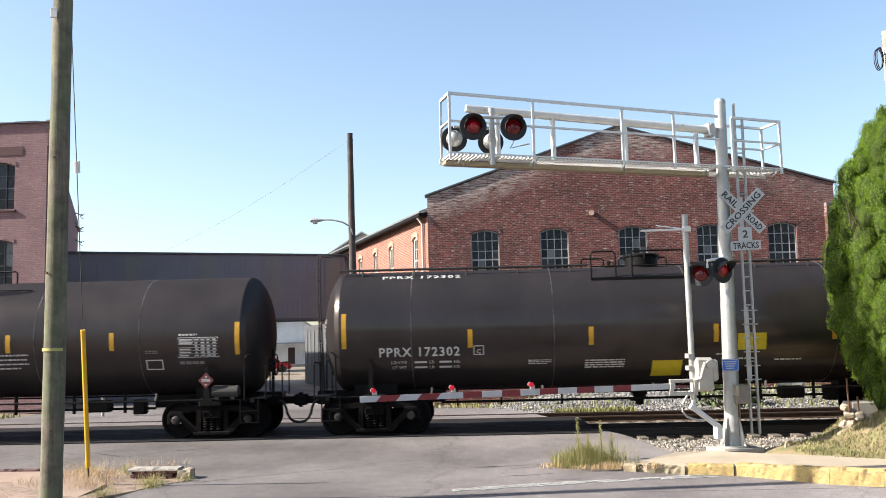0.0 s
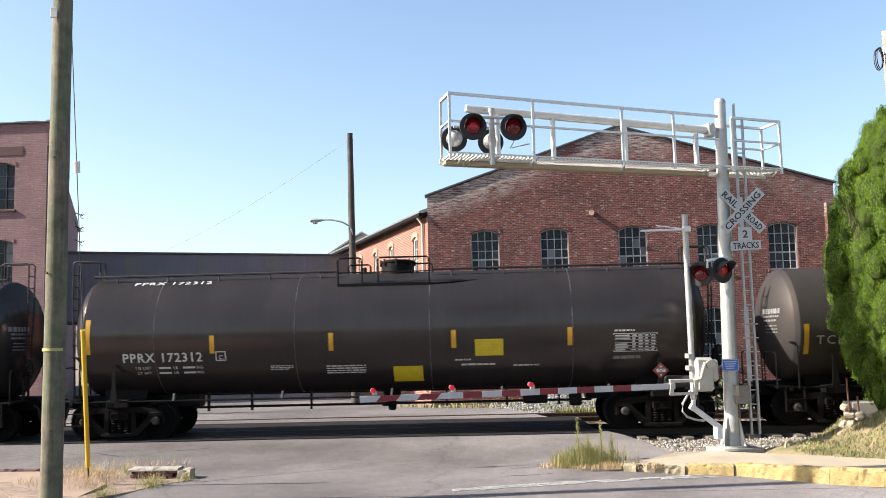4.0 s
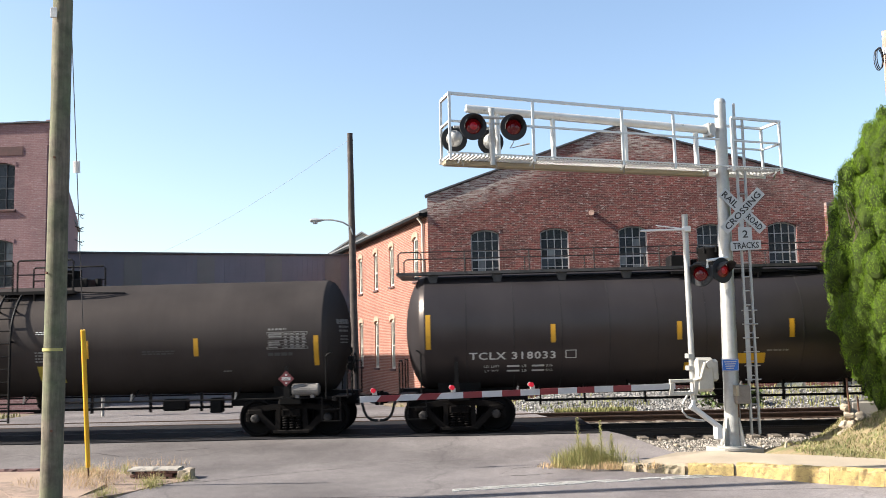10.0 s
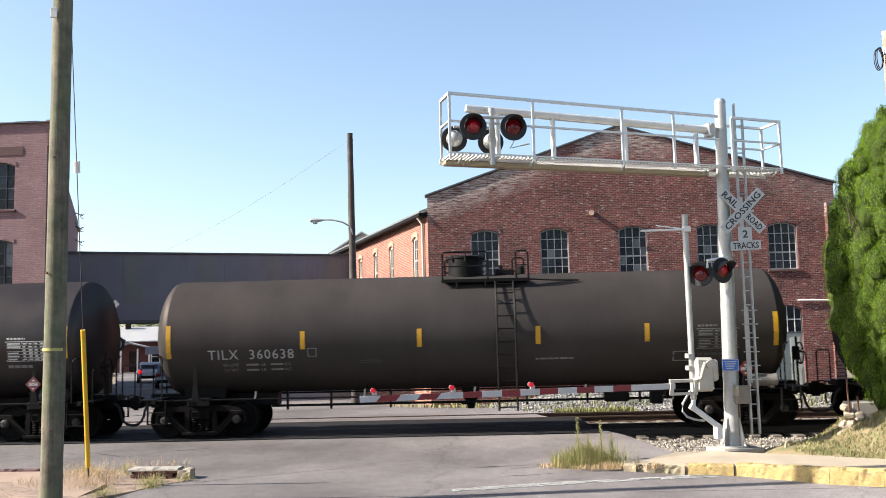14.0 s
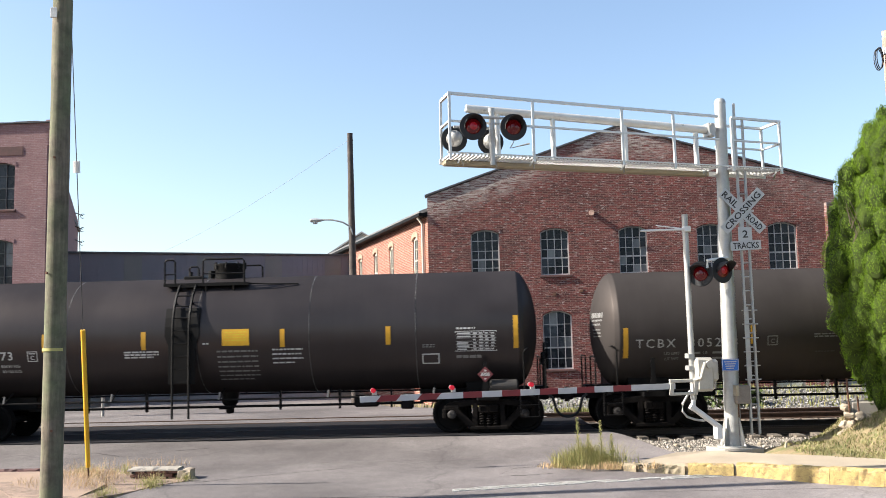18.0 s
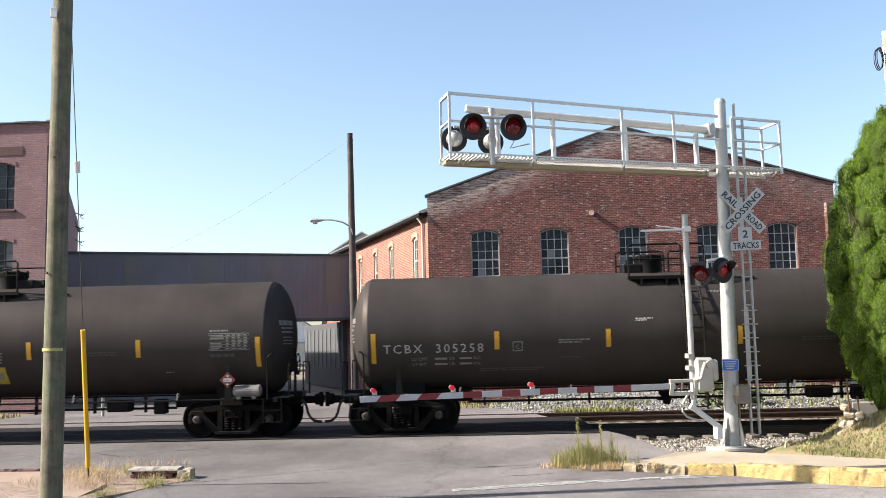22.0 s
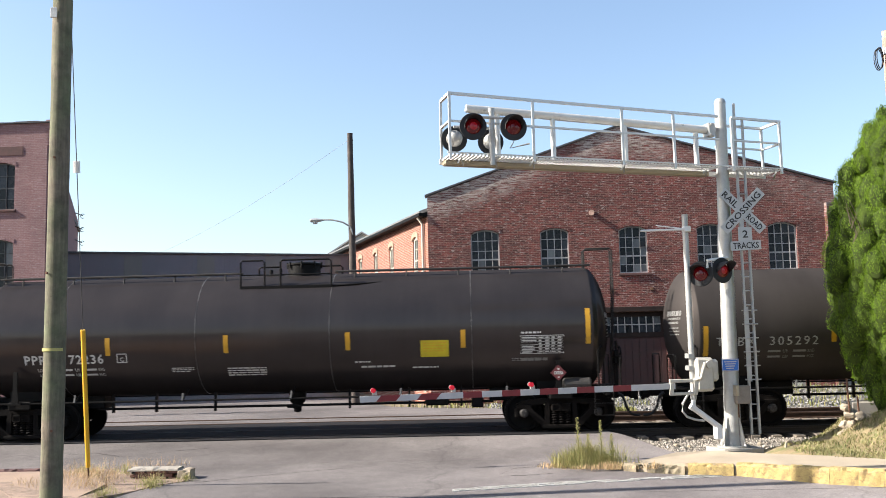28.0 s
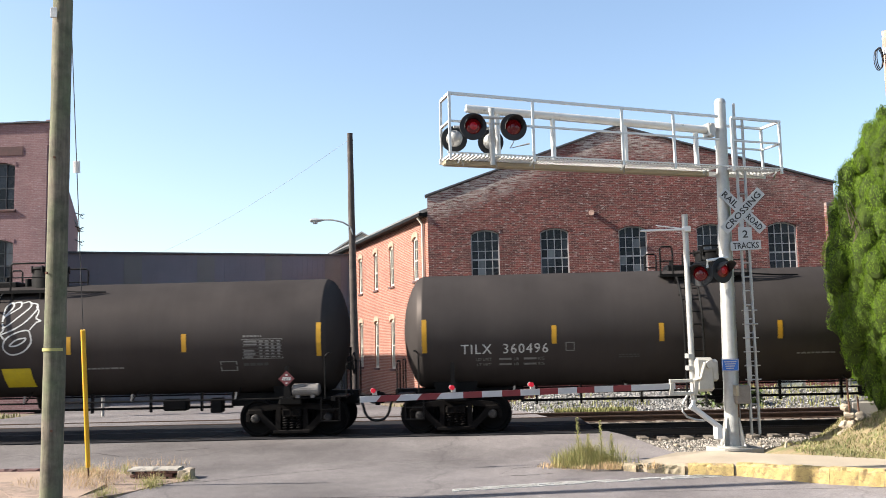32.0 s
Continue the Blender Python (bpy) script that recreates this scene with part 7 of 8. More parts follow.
def make_tank(kind):
    R, zc, half = KINDS[kind]
    d = 0.54
    # a dished head that meets the barrel in a tight knuckle
    prof = [(-half + d * 0.86 * (1 - math.sqrt(1 - (0.94 * u) ** 2)) / (1 - math.sqrt(1 - 0.94 ** 2)), max(0.001, R * u)) for u in (0.0, 0.12, 0.25, 0.38, 0.5, 0.62, 0.73, 0.82, 0.90, 0.95, 0.968)]
    prof += [(-half + d * x, R * u) for x, u in ((0.895, 0.984), (0.93, 0.995), (0.96, 1.0), (1.0, 1.0), (1.1, 1.0))]
    prof = prof + [(-half * 0.5, R), (0, R), (half * 0.5, R)] + [(-a, r) for a, r in prof[::-1]]
    bm = B()
    vs = lathe(bm, prof, 72, "X")
    bmesh.ops.translate(bm, verts=vs, vec=(0, 0, zc))
    me = mesh_of("tank", bm, {"railed": TANK_GLOSS, "caged": TANK_SATIN, "walkway": TANK_SATIN}.get(kind, TANK_BLACK), True)
    return me


def make_seam(kind):
    R, zc, half = KINDS[kind]
    bm = B()
    lathe(bm, [(-0.012, R - 0.01), (-0.007, R + 0.004), (0.007, R + 0.004), (0.012, R - 0.01)], 72, "X")
    bmesh.ops.translate(bm, verts=bm.verts, vec=(0, 0, zc))
    return mesh_of("weld_seam", bm, SEAM if kind in ("railed", "caged") else SEAM_DULL, True)


def on_tank(kind, verts, faces, cx, cz, lift=0.006, thick=0.0):
    """Lay flat (u, v) shapes on the near flank of the tank, centred at cx and at the height cz."""
    R, zc, half = KINDS[kind]
    t0 = math.asin(max(-0.98, min(0.98, (cz - zc) / R)))
    bm = B()
    r = R + lift
    vs = [bm.verts.new((cx + u, -r * math.cos(t0 + v / R), zc + r * math.sin(t0 + v / R))) for u, v in verts]
    for f in faces:
        try:
            bm.faces.new([vs[i] for i in f])
        except ValueError:
            pass
    return bm


def patch(w, h, n=4):
    v = [((i % 2 - 0.5) * w, (i // 2 / n - 0.5) * h) for i in range(2 * (n + 1))]
    return v, [(2 * k, 2 * k + 1, 2 * k + 3, 2 * k + 2) for k in range(n)]


def bars(lines, w, h, seed=1, fill=0.55):
    """Rows of short bars that stand for small writing."""
    rnd = random.Random(seed)
    v, f = [], []
    for k in range(lines):
        top = h / 2 - h * k / lines
        bot = top - h / lines * fill
        x = -w / 2
        end = w / 2 if k < lines - 1 else w / 2 - rnd.random() * w * 0.4
        while x < end - 0.02:
            e = min(end, x + rnd.uniform(0.06, 0.2) * max(0.4, w))
            i = len(v)
            v += [(x, bot), (e, bot), (e, top), (x, top)]
            f.append((i, i + 1, i + 2, i + 3))
            x = e + 0.025
    return v, f


def frame_box(w, h, t):
    v, f = [], []
    for x0, x1, y0, y1 in ((-w / 2, w / 2, h / 2 - t, h / 2), (-w / 2, w / 2, -h / 2, -h / 2 + t), (-w / 2, -w / 2 + t, -h / 2, h / 2), (w / 2 - t, w / 2, -h / 2, h / 2)):
        i = len(v)
        v += [(x0, y0), (x1, y0), (x1, y1), (x0, y1)]
        f.append((i, i + 1, i + 2, i + 3))
    return v, f


def add_reflectors(car, kind, xs, z, ends=(7.27, 2.50, 0.85)):
    def tape(h):
        v, f = patch(0.115, h, 5)
        return v, f
    for x in xs:
        part("reflector", on_tank(kind, *tape(0.44), x, z, 0.004), REFLECT, car, "amber reflective strip")
    for s in (-1, 1):
        part("reflector", on_tank(kind, *tape(ends[2]), s * ends[0], ends[1], 0.004), REFLECT, car, "amber reflective strip")


def ladder_mesh(kind, z_low, z_top, w):
    """A ladder that follows the tank's near flank and hangs below it."""
    R, zc, half = KINDS[kind]
    r = R + 0.13
    pts = []
    t1 = math.asin(min(0.96, (z_top - zc) / r))
    for k in range(9):
        t = t1 * (1 - k / 8)
        pts.append((-r * math.cos(t), zc + r * math.sin(t)))
    pts.append((-r, z_low))
    bm = B()
    for s in (-w / 2, w / 2):
        for (ya, za), (yb, zb) in zip(pts, pts[1:]):
            rod(bm, (s, ya, za), (s, yb, zb), 0.028, n=6)
    length, run = 0.0, []
    for (ya, za), (yb, zb) in zip(pts, pts[1:]):
        run.append((length, ya, za, yb, zb))
        length += math.hypot(yb - ya, zb - za)
    s = 0.12
    while s < length:
        for a, ya, za, yb, zb in run:
            d = math.hypot(yb - ya, zb - za)
            if a <= s <= a + d:
                k = (s - a) / d
                rod(bm, (-w / 2, ya + (yb - ya) * k, za + (zb - za) * k), (w / 2, ya + (yb - ya) * k, za + (zb - za) * k), 0.016, n=6)
        s += 0.31
    for z in (zc, zc + 0.8 * R * 0.7):
        t = math.asin((z - zc) / r)
        for sx in (-w / 2, w / 2):
            rod(bm, (sx, -r * math.cos(t), z), (sx, -(R - 0.02) * math.cos(t), zc + (R - 0.02) * math.sin(t)), 0.025, n=6)
    return bm


def loop_rail(bm, pts, r=0.022):
    pipe(bm, pts, r, 6)


def end_gear(car, kind, s):
    """Sill, coupler, hose, end beam and hand irons at one end (s = -1 or 1)."""
    R, zc, half = KINDS[kind]
    e = half + 0.10
    def sill():
        bm = B()
        box(bm, min(s * 4.9, s * 8.15), max(s * 4.9, s * 8.15), -0.26, 0.26, 0.72, 1.06, bevel=0.02)
        box(bm, s * 6.61 - 0.28, s * 6.61 + 0.28, -1.30, 1.30, 0.78, 0.98, bevel=0.03)
        prism(bm, [(s * 6.61 - 0.5, 0.95), (s * 6.61 + 0.5, 0.95), (s * 6.61 + 0.55, zc - R * 0.85), (s * 6.61 - 0.55, zc - R * 0.85)], -0.7, 0.7)
        return mesh_of("stub_sill", bm, STEEL_BLACK)
    part("stub_sill", once(("sill", kind, s), sill), None, car)
    def coupler():
        bm = B()
        box(bm, min(s * 8.1, s * 8.45), max(s * 8.1, s * 8.45), -0.09, 0.09, 0.74, 0.92, bevel=0.02)
        box(bm, min(s * 8.42, s * 8.66), max(s * 8.42, s * 8.66), -0.17, 0.14, 0.70, 0.98, bevel=0.05)
        rod(bm, (s * 8.6, -0.1, 0.66), (s * 8.6, -0.1, 1.02), 0.055, n=10)
        return mesh_of("coupler", bm, TRUCK_GRIME)
    part("coupler", once(("coupler", s), coupler), None, car, "grimy knuckle coupler")
    def hose():
        bm = B()
        pts = [(s * 8.12, -0.32, 0.84), (s * 8.22, -0.34, 0.78), (s * 8.27, -0.34, 0.66), (s * 8.30, -0.34, 0.52), (s * 8.36, -0.33, 0.40), (s * 8.45, -0.31, 0.32), (s * 8.56, -0.28, 0.29), (s * 8.64, -0.26, 0.29)]
        pipe(bm, pts, 0.034, 8)
        return mesh_of("air_hose", bm, RUBBER, True)
    part("air_hose", once(("hose", s), hose), None, car)
    def beam():
        bm = B()
        x0 = s * (half - 0.22)
        box(bm, x0 - 0.05, x0 + 0.05, -1.42, 1.42, 0.86, 0.98, bevel=0.01)
        box(bm, min(x0, x0 + s * 0.34), max(x0, x0 + s * 0.34), -1.42, -0.30, 0.955, 0.985)
        box(bm, min(x0, x0 + s * 0.34), max(x0, x0 + s * 0.34), 0.30, 1.42, 0.955, 0.985)
        return mesh_of("end_platform", bm, STEEL_BLACK)
    part("end_platform", once(("beam", kind, s), beam), None, car)
    def irons(side):
        def make():
            bm = B()
            y = side * 1.40
            x0, x1 = s * (half - 0.42), s * (half + 0.10)
            loop_rail(bm, [(x0, y, 0.92), (x0, y, 1.92), (x0 + s * 0.04, y, 1.99), (x0 + s * 0.10, y, 2.02), (x0 + s * 0.10, y * 0.72, 2.02)], 0.02)
            loop_rail(bm, [(x1, y, 0.92), (x1, y, 1.72), (x1, y * 0.94, 1.78), (x1, side * 0.55, 1.78), (x1, side * 0.5, 1.72), (x1, side * 0.5, 0.98)], 0.02)
            return mesh_of("hand_iron", bm, STEEL_BLACK, True)
        return make
    def steps(side):
        def make():
            bm = B()
            y = side * 1.40
            xa, xb = s * (half - 0.52), s * (half - 0.08)
            for x in (xa, xb):
                box(bm, x - 0.012, x + 0.012, y - 0.04, y + 0.04, 0.38, 0.96)
            for z in (0.38, 0.66):
                box(bm, min(xa, xb), max(xa, xb), y - 0.05, y + 0.05, z, z + 0.02)
            return mesh_of("sill_step", bm, STEEL_BLACK)
        return make
    for side in (-1, 1):
        part("hand_iron", once(("irons", kind, s, side), irons(side)), None, car)
        part("sill_step", once(("steps", kind, s, side), steps(side)), None, car)


def make_brake_wheel(half):
    bm = B()
    x, y = half + 0.16, -0.72
    rod(bm, (x - 0.04, y, 0.95), (x - 0.04, y, 2.15), 0.03, n=8)
    pipe(bm, [(x + 0.04, y + 0.26 * math.cos(t), 1.75 + 0.26 * math.sin(t)) for t in [2 * math.pi * k / 18 for k in range(19)]], 0.018, 6)
    for k in range(3):
        t = 2 * math.pi * k / 3 + 0.5
        rod(bm, (x + 0.02, y, 1.75), (x + 0.04, y + 0.26 * math.cos(t), 1.75 + 0.26 * math.sin(t)), 0.014, n=6)
    box(bm, x - 0.12, x, y - 0.13, y + 0.13, 1.58, 1.92, bevel=0.03)
    return mesh_of("brake_wheel", bm, STEEL_BLACK)


def make_side_rail(side):
    bm = B()
    y = side * 1.36
    rod(bm, (-7.75, y, 0.945), (7.75, y, 0.945), 0.022, n=6)
    for x in (-5.2, -2.55, 0.1, 2.75, 5.3):
        rod(bm, (x, y, 0.945), (x * 1.0 + 0.02, y * 0.70, 1.20), 0.018, n=6)
    return mesh_of("side_rail", bm, STEEL_BLACK)


def make_peg():
    bm = B()
    box(bm, -0.02, 0.02, -0.012, 0.012, -0.08, 0.10, m=pose(0, 0, 0, 0, 8, 0))
    return mesh_of("rail_peg", bm, MARKING_FADED)


def make_rigging():
    bm = B()
    rod(bm, (-5.0, -0.45, 0.72), (5.0, -0.45, 0.72), 0.03, n=6)
    rod(bm, (-4.6, 0.5, 0.66), (4.6, 0.5, 0.66), 0.022, n=6)
    for x in (-4.6, -3.5, -2.0, 1.4, 2.9, 4.2):
        box(bm, x - 0.025, x + 0.025, -0.5, -0.4, 0.62, 1.10)
    box(bm, 3.3, 3.9, -0.75, -0.4, 0.66, 0.95, bevel=0.04)
    box(bm, 4.45, 4.75, -0.6, -0.3, 0.58, 0.95, bevel=0.03)
    return mesh_of("brake_rigging", bm, STEEL_BLACK)


def make_valve(kind):
    R, zc, half = KINDS[kind]
    bm = B()
    lathe(bm, [(0.52, 0.05), (0.54, 0.10), (0.66, 0.11), (0.72, 0.14), (0.80, 0.20), (zc - R + 0.06, 0.24)], 16, "Z", True)
    rod(bm, (-0.25, -0.1, 0.66), (0.1, -0.1, 0.66), 0.03, n=6)
    return mesh_of("outlet_valve", bm, STEEL_BLACK, True)


def dome_set(car, kind, x, plat, rails, ladder_x=None, dome_r=0.40, dome_h=0.42, box_x=None, rise=0.62, drop=0.0, box_h=0.30):
    """Fittings platform on the tank's back: deck, rails, manway and valve box."""
    R, zc, half = KINDS[kind]
    top = zc + R
    def deck(side):
        bm = B()
        if side:
            y0, y1 = side * 0.55, side * 1.02
            box(bm, plat[0], plat[1], min(y0, y1), max(y0, y1), top - 0.21 - drop, top - 0.17 - drop)
            box(bm, plat[0] - 0.03, plat[1] + 0.03, side * 1.0 - 0.02, side * 1.0 + 0.02, top - 0.235 - drop, top - 0.155 - drop)
            for k in range(3):
                xx = plat[0] + (plat[1] - plat[0]) * (k + 0.5) / 3
                rod(bm, (xx, side * 1.0, top - 0.23 - drop), (xx, side * 0.95, top - 0.48 - drop * 0.3), 0.03, n=6)
            pipe(bm, [(plat[1], side * 1.0, top - 0.19 - drop), (plat[1] + 0.6, side * 0.97, top - 0.23 - drop * 0.6), (plat[1] + 1.25, side * 0.86, top - 0.24 - drop * 0.3)], 0.02, 6)
        return mesh_of("platform", bm, STEEL_BLACK)
    for side in (-1, 1):
        part("platform", once(("deck", kind, side), lambda: deck(side)), None, car)
    for side in (-1, 1):
        for a, b in rails:
            def rail(a=a, b=b, side=side):
                bm = B()
                y = side * 1.0
                h = top + rise
                loop_rail(bm, [(a, y, top - 0.2 - drop), (a, y, h - 0.05), (a + 0.05, y, h), (b - 0.05, y, h), (b, y, h - 0.05), (b, y, top - 0.2 - drop)], 0.025)
                rod(bm, (a, y, top + rise - 0.36), (b, y, top + rise - 0.36), 0.016, n=6)
                return mesh_of("platform_rail", bm, STEEL_BLACK, True)
            part("platform_rail", once(("prail", kind, a, b, side), rail), None, car)
    def dome():
        bm = B()
        lathe(bm, [(top - 0.12, dome_r * 1.0), (top + dome_h, dome_r), (top + dome_h + 0.03, dome_r * 1.06), (top + dome_h + 0.07, dome_r * 1.06), (top + dome_h + 0.1, dome_r * 0.8)], 24, "Z", True)
        bmesh.ops.translate(bm, verts=bm.verts, vec=(x, 0, 0))
        for k in range(8):
            t = 2 * math.pi * k / 8
            rod(bm, (x + dome_r * 1.06 * math.cos(t), dome_r * 1.06 * math.sin(t), top + dome_h - 0.06), (x + dome_r * 1.06 * math.cos(t), dome_r * 1.06 * math.sin(t), top + dome_h + 0.11), 0.025, n=6)
        return mesh_of("manway", bm, STEEL_BLACK, True)
    part("manway", once(("dome", kind), dome), None, car)
    if box_x is not None:
        def vbox():
            bm = B()
            box(bm, box_x - 0.24, box_x + 0.24, -0.28, 0.28, top - 0.1, top + box_h, bevel=0.03)
            rod(bm, (box_x - 0.1, -0.1, top + box_h - 0.05), (box_x - 0.1, -0.1, top + box_h + 0.12), 0.05, n=8)
            rod(bm, (box_x + 0.42, 0, top - 0.05), (box_x + 0.42, 0, top + 0.2), 0.09, n=10)
            return mesh_of("valve_box", bm, STEEL_BLACK)
        part("valve_box", once(("vbox", kind), vbox), None, car)


def make_placard():
    bm = B()
    s = 0.19
    prism(bm, [(0, -s), (s, 0), (0, s), (-s, 0)], -0.008, 0.008)
    return mesh_of("placard", bm, PLACARD_RED)


def make_placard_marks():
    bm = B()
    box(bm, -0.10, 0.10, -0.0125, -0.0085, -0.038, 0.038)
    box(bm, -0.02, 0.02, -0.0125, -0.0085, 0.07, 0.11)
    box(bm, -0.02, 0.02, -0.0125, -0.0085, -0.12, -0.09)
    return mesh_of("placard_panel", bm, MARKING)


def make_placard_number():
    v, f = letters("1267", 0.085, True, 0.16)
    bm = B()
    vs = [bm.verts.new((a, -0.0135, b)) for a, b in v]
    for q in f:
        bm.faces.new([vs[i] for i in q])
    return mesh_of("lettering", bm, SIGN_BLACK)


def make_stand():
    bm = B()
    prism(bm, [(-0.09, 0.95), (0.09, 0.95), (0.05, 1.35), (0.05, 1.72), (-0.05, 1.72), (-0.05, 1.35)], -1.42, -1.38)
    box(bm, -0.16, 0.16, -1.46, -1.36, 0.92, 0.96)
    return mesh_of("placard_holder", bm, STEEL_BLACK)


def make_reservoir():
    bm = B()
    lathe(bm, [(6.66, 0.10), (6.70, 0.15), (7.30, 0.15), (7.34, 0.10)], 18, "X", True)
    bmesh.ops.translate(bm, verts=bm.verts, vec=(0, -1.28, 1.14))
    box(bm, 6.75, 6.85, -1.38, -1.18, 0.95, 1.02)
    box(bm, 7.12, 7.22, -1.38, -1.18, 0.95, 1.02)
    return bm


# pale, broken tone paints the highlights along the weld seams
SEAM = surface("pale_weld_seam", (0.13, 0.125, 0.12), 0.4, 0, 0.5, 1.2, 30, 0.0, stain=(0.012, 0.012, 0.012), stain_at=0.48)
SEAM_DULL = surface("dull_weld_seam", (0.036, 0.034, 0.034), 0.6, 0, 0.4, 1.2, 30, 0.0, spec=0.15)
PLACARD_RED = surface("placard_red", (0.15, 0.02, 0.025), 0.6, 0, 0.2, 6, 40, 0.0)
RESERVOIR_PALE = surface("pale_dusty_reservoir", (0.20, 0.185, 0.17), 0.75, 0, 0.3, 4, 40, 0.1, stain=(0.06, 0.055, 0.05), stain_at=0.6)
RESERVOIR = surface("dusty_reservoir", (0.035, 0.031, 0.028), 0.7, 0, 0.25, 5, 40, 0.1)


def base_car(kind, label):
    car = thing("tank_car", label, "tank car", group="cars of the tank train")
    R, zc, half = KINDS[kind]
    part("tank", once(("tank", kind), lambda: make_tank(kind)), None, car)
    for s in (-1, 1):
        end_gear(car, kind, s)
        add_truck(car, s * 6.61)
        part("side_rail", once(("srail", s), lambda: make_side_rail(s)), None, car)
    for x in (-5.2, -2.55, 0.1, 2.75, 5.3):
        part("rail_peg", once("peg", make_peg), None, car, m=pose(x, -1.375, 1.03))
    part("brake_rigging", once("rigging", make_rigging), None, car)
    part("brake_wheel", once(("brake", kind), lambda: make_brake_wheel(half)), None, car, "hand brake wheel on the car's end")
    part("outlet_valve", once(("valve", kind), lambda: make_valve(kind)), None, car)
    part("placard_holder", once("stand", make_stand), None, car, m=pose(-6.66, 0, 0))
    part("placard_holder", once("stand", make_stand), None, car, m=pose(6.55, 0, 0))
    pl = part("placard", once("placard", make_placard), None, car, "red diamond hazard placard", m=pose(6.55, -1.44, 1.42))
    part("placard_panel", once("plmarks", make_placard_marks), None, pl)
    part("lettering", once("plnumber", make_placard_number), None, pl)
    pale = kind in DULL
    part("air_reservoir", once(("reservoir", pale), lambda: mesh_of("air_reservoir", make_reservoir(), RESERVOIR_PALE if pale else RESERVOIR)), None, car, "dusty grey air reservoir")
    return car


def add_seams(car, kind, xs):
    if kind in DULL:
        return
    for x in xs:
        part("weld_seam", once(("seam", kind), lambda: make_seam(kind)), None, car, m=pose(x, 0, 0))


def mark(car, kind, shape, x, z, mat, name="stencil", label=""):
    v, f = shape
    ob = part(name, on_tank(kind, v, f, x, z), mat, car, label)
    if name in ("stencil", "small_print", "data_title", "decal_print", "weight_line", "car_number"):
        ob["kind"] = "stuff"
    return ob


def table(w, h, rows_, cols, seed):
    """A ruled table of short bars: a wide first column and narrow ones after it."""
    rnd = random.Random(seed)
    v, f = [], []
    def cell(x0, x1, y0, y1):
        i = len(v)
        v.extend([(x0, y0), (x1, y0), (x1, y1), (x0, y1)])
        f.append((i, i + 1, i + 2, i + 3))
    first = 0.40 * w
    xs = [-w / 2] + [-w / 2 + first + (w - first) * k / cols for k in range(cols + 1)]
    for x in xs[1:-1]:
        cell(x - 0.005, x + 0.005, -h / 2, h / 2)
    for k in range(rows_):
        top = h / 2 - h * k / rows_
        if k:
            cell(-w / 2, w / 2, top - 0.005, top + 0.005)
        for a, b in zip(xs, xs[1:]):
            if rnd.random() < 0.9:
                cell(a + 0.025, b - 0.02 - rnd.random() * 0.3 * (b - a), top - h / rows_ * 0.78, top - h / rows_ * 0.30)
    return v, f


def data_panel(car, kind, x, z, w=0.98, h=0.42, mat=None):
    mark(car, kind, frame_box(w, h, 0.016), x, z, mat, "data_panel", "stencilled test-date panel")
    mark(car, kind, table(w - 0.04, h - 0.03, 6, 4, 7), x, z, mat, "small_print")
    mark(car, kind, bars(1, w * 0.5, 0.05, 3, 0.9), x - w * 0.22, z + h / 2 + 0.06, mat, "data_title")
    mark(car, kind, bars(1, w * 0.8, 0.09, 5, 0.9), x - w * 0.08, z - h / 2 - 0.12, MARKING_FADED if mat is MARKING else MARKING_DIM, "data_title")


def on_head(kind, verts, faces, s, cy, cz, lift=0.006):
    """Lay flat (u, v) shapes on the tank's dished head at the end s."""
    R, zc, half = KINDS[kind]
    bm = B()
    vs = []
    for u, w in verts:
        y, z = cy + s * u, cz + w
        q = min(0.95, math.hypot(y, z - zc) / R)
        x = half - 0.54 * 0.86 * (1 - math.sqrt(1 - (0.94 * q) ** 2)) / (1 - math.sqrt(1 - 0.94 ** 2)) + lift
        vs.append(bm.verts.new((s * x, y, z)))
    for f in faces:
        bm.faces.new([vs[i] for i in f])
    return bm


def head_marks(car, kind, mat):
    for s in (-1, 1):
        for shape, z in ((bars(1, 0.82, 0.13, 21, 0.95), 2.78), (bars(2, 0.66, 0.20, 22, 0.5), 2.58), (bars(3, 0.52, 0.24, 23, 0.4), 2.32)):
            ob = part("stencil", on_head(kind, *shape, s, -0.62, z), mat, car)
            ob["kind"] = "stuff"


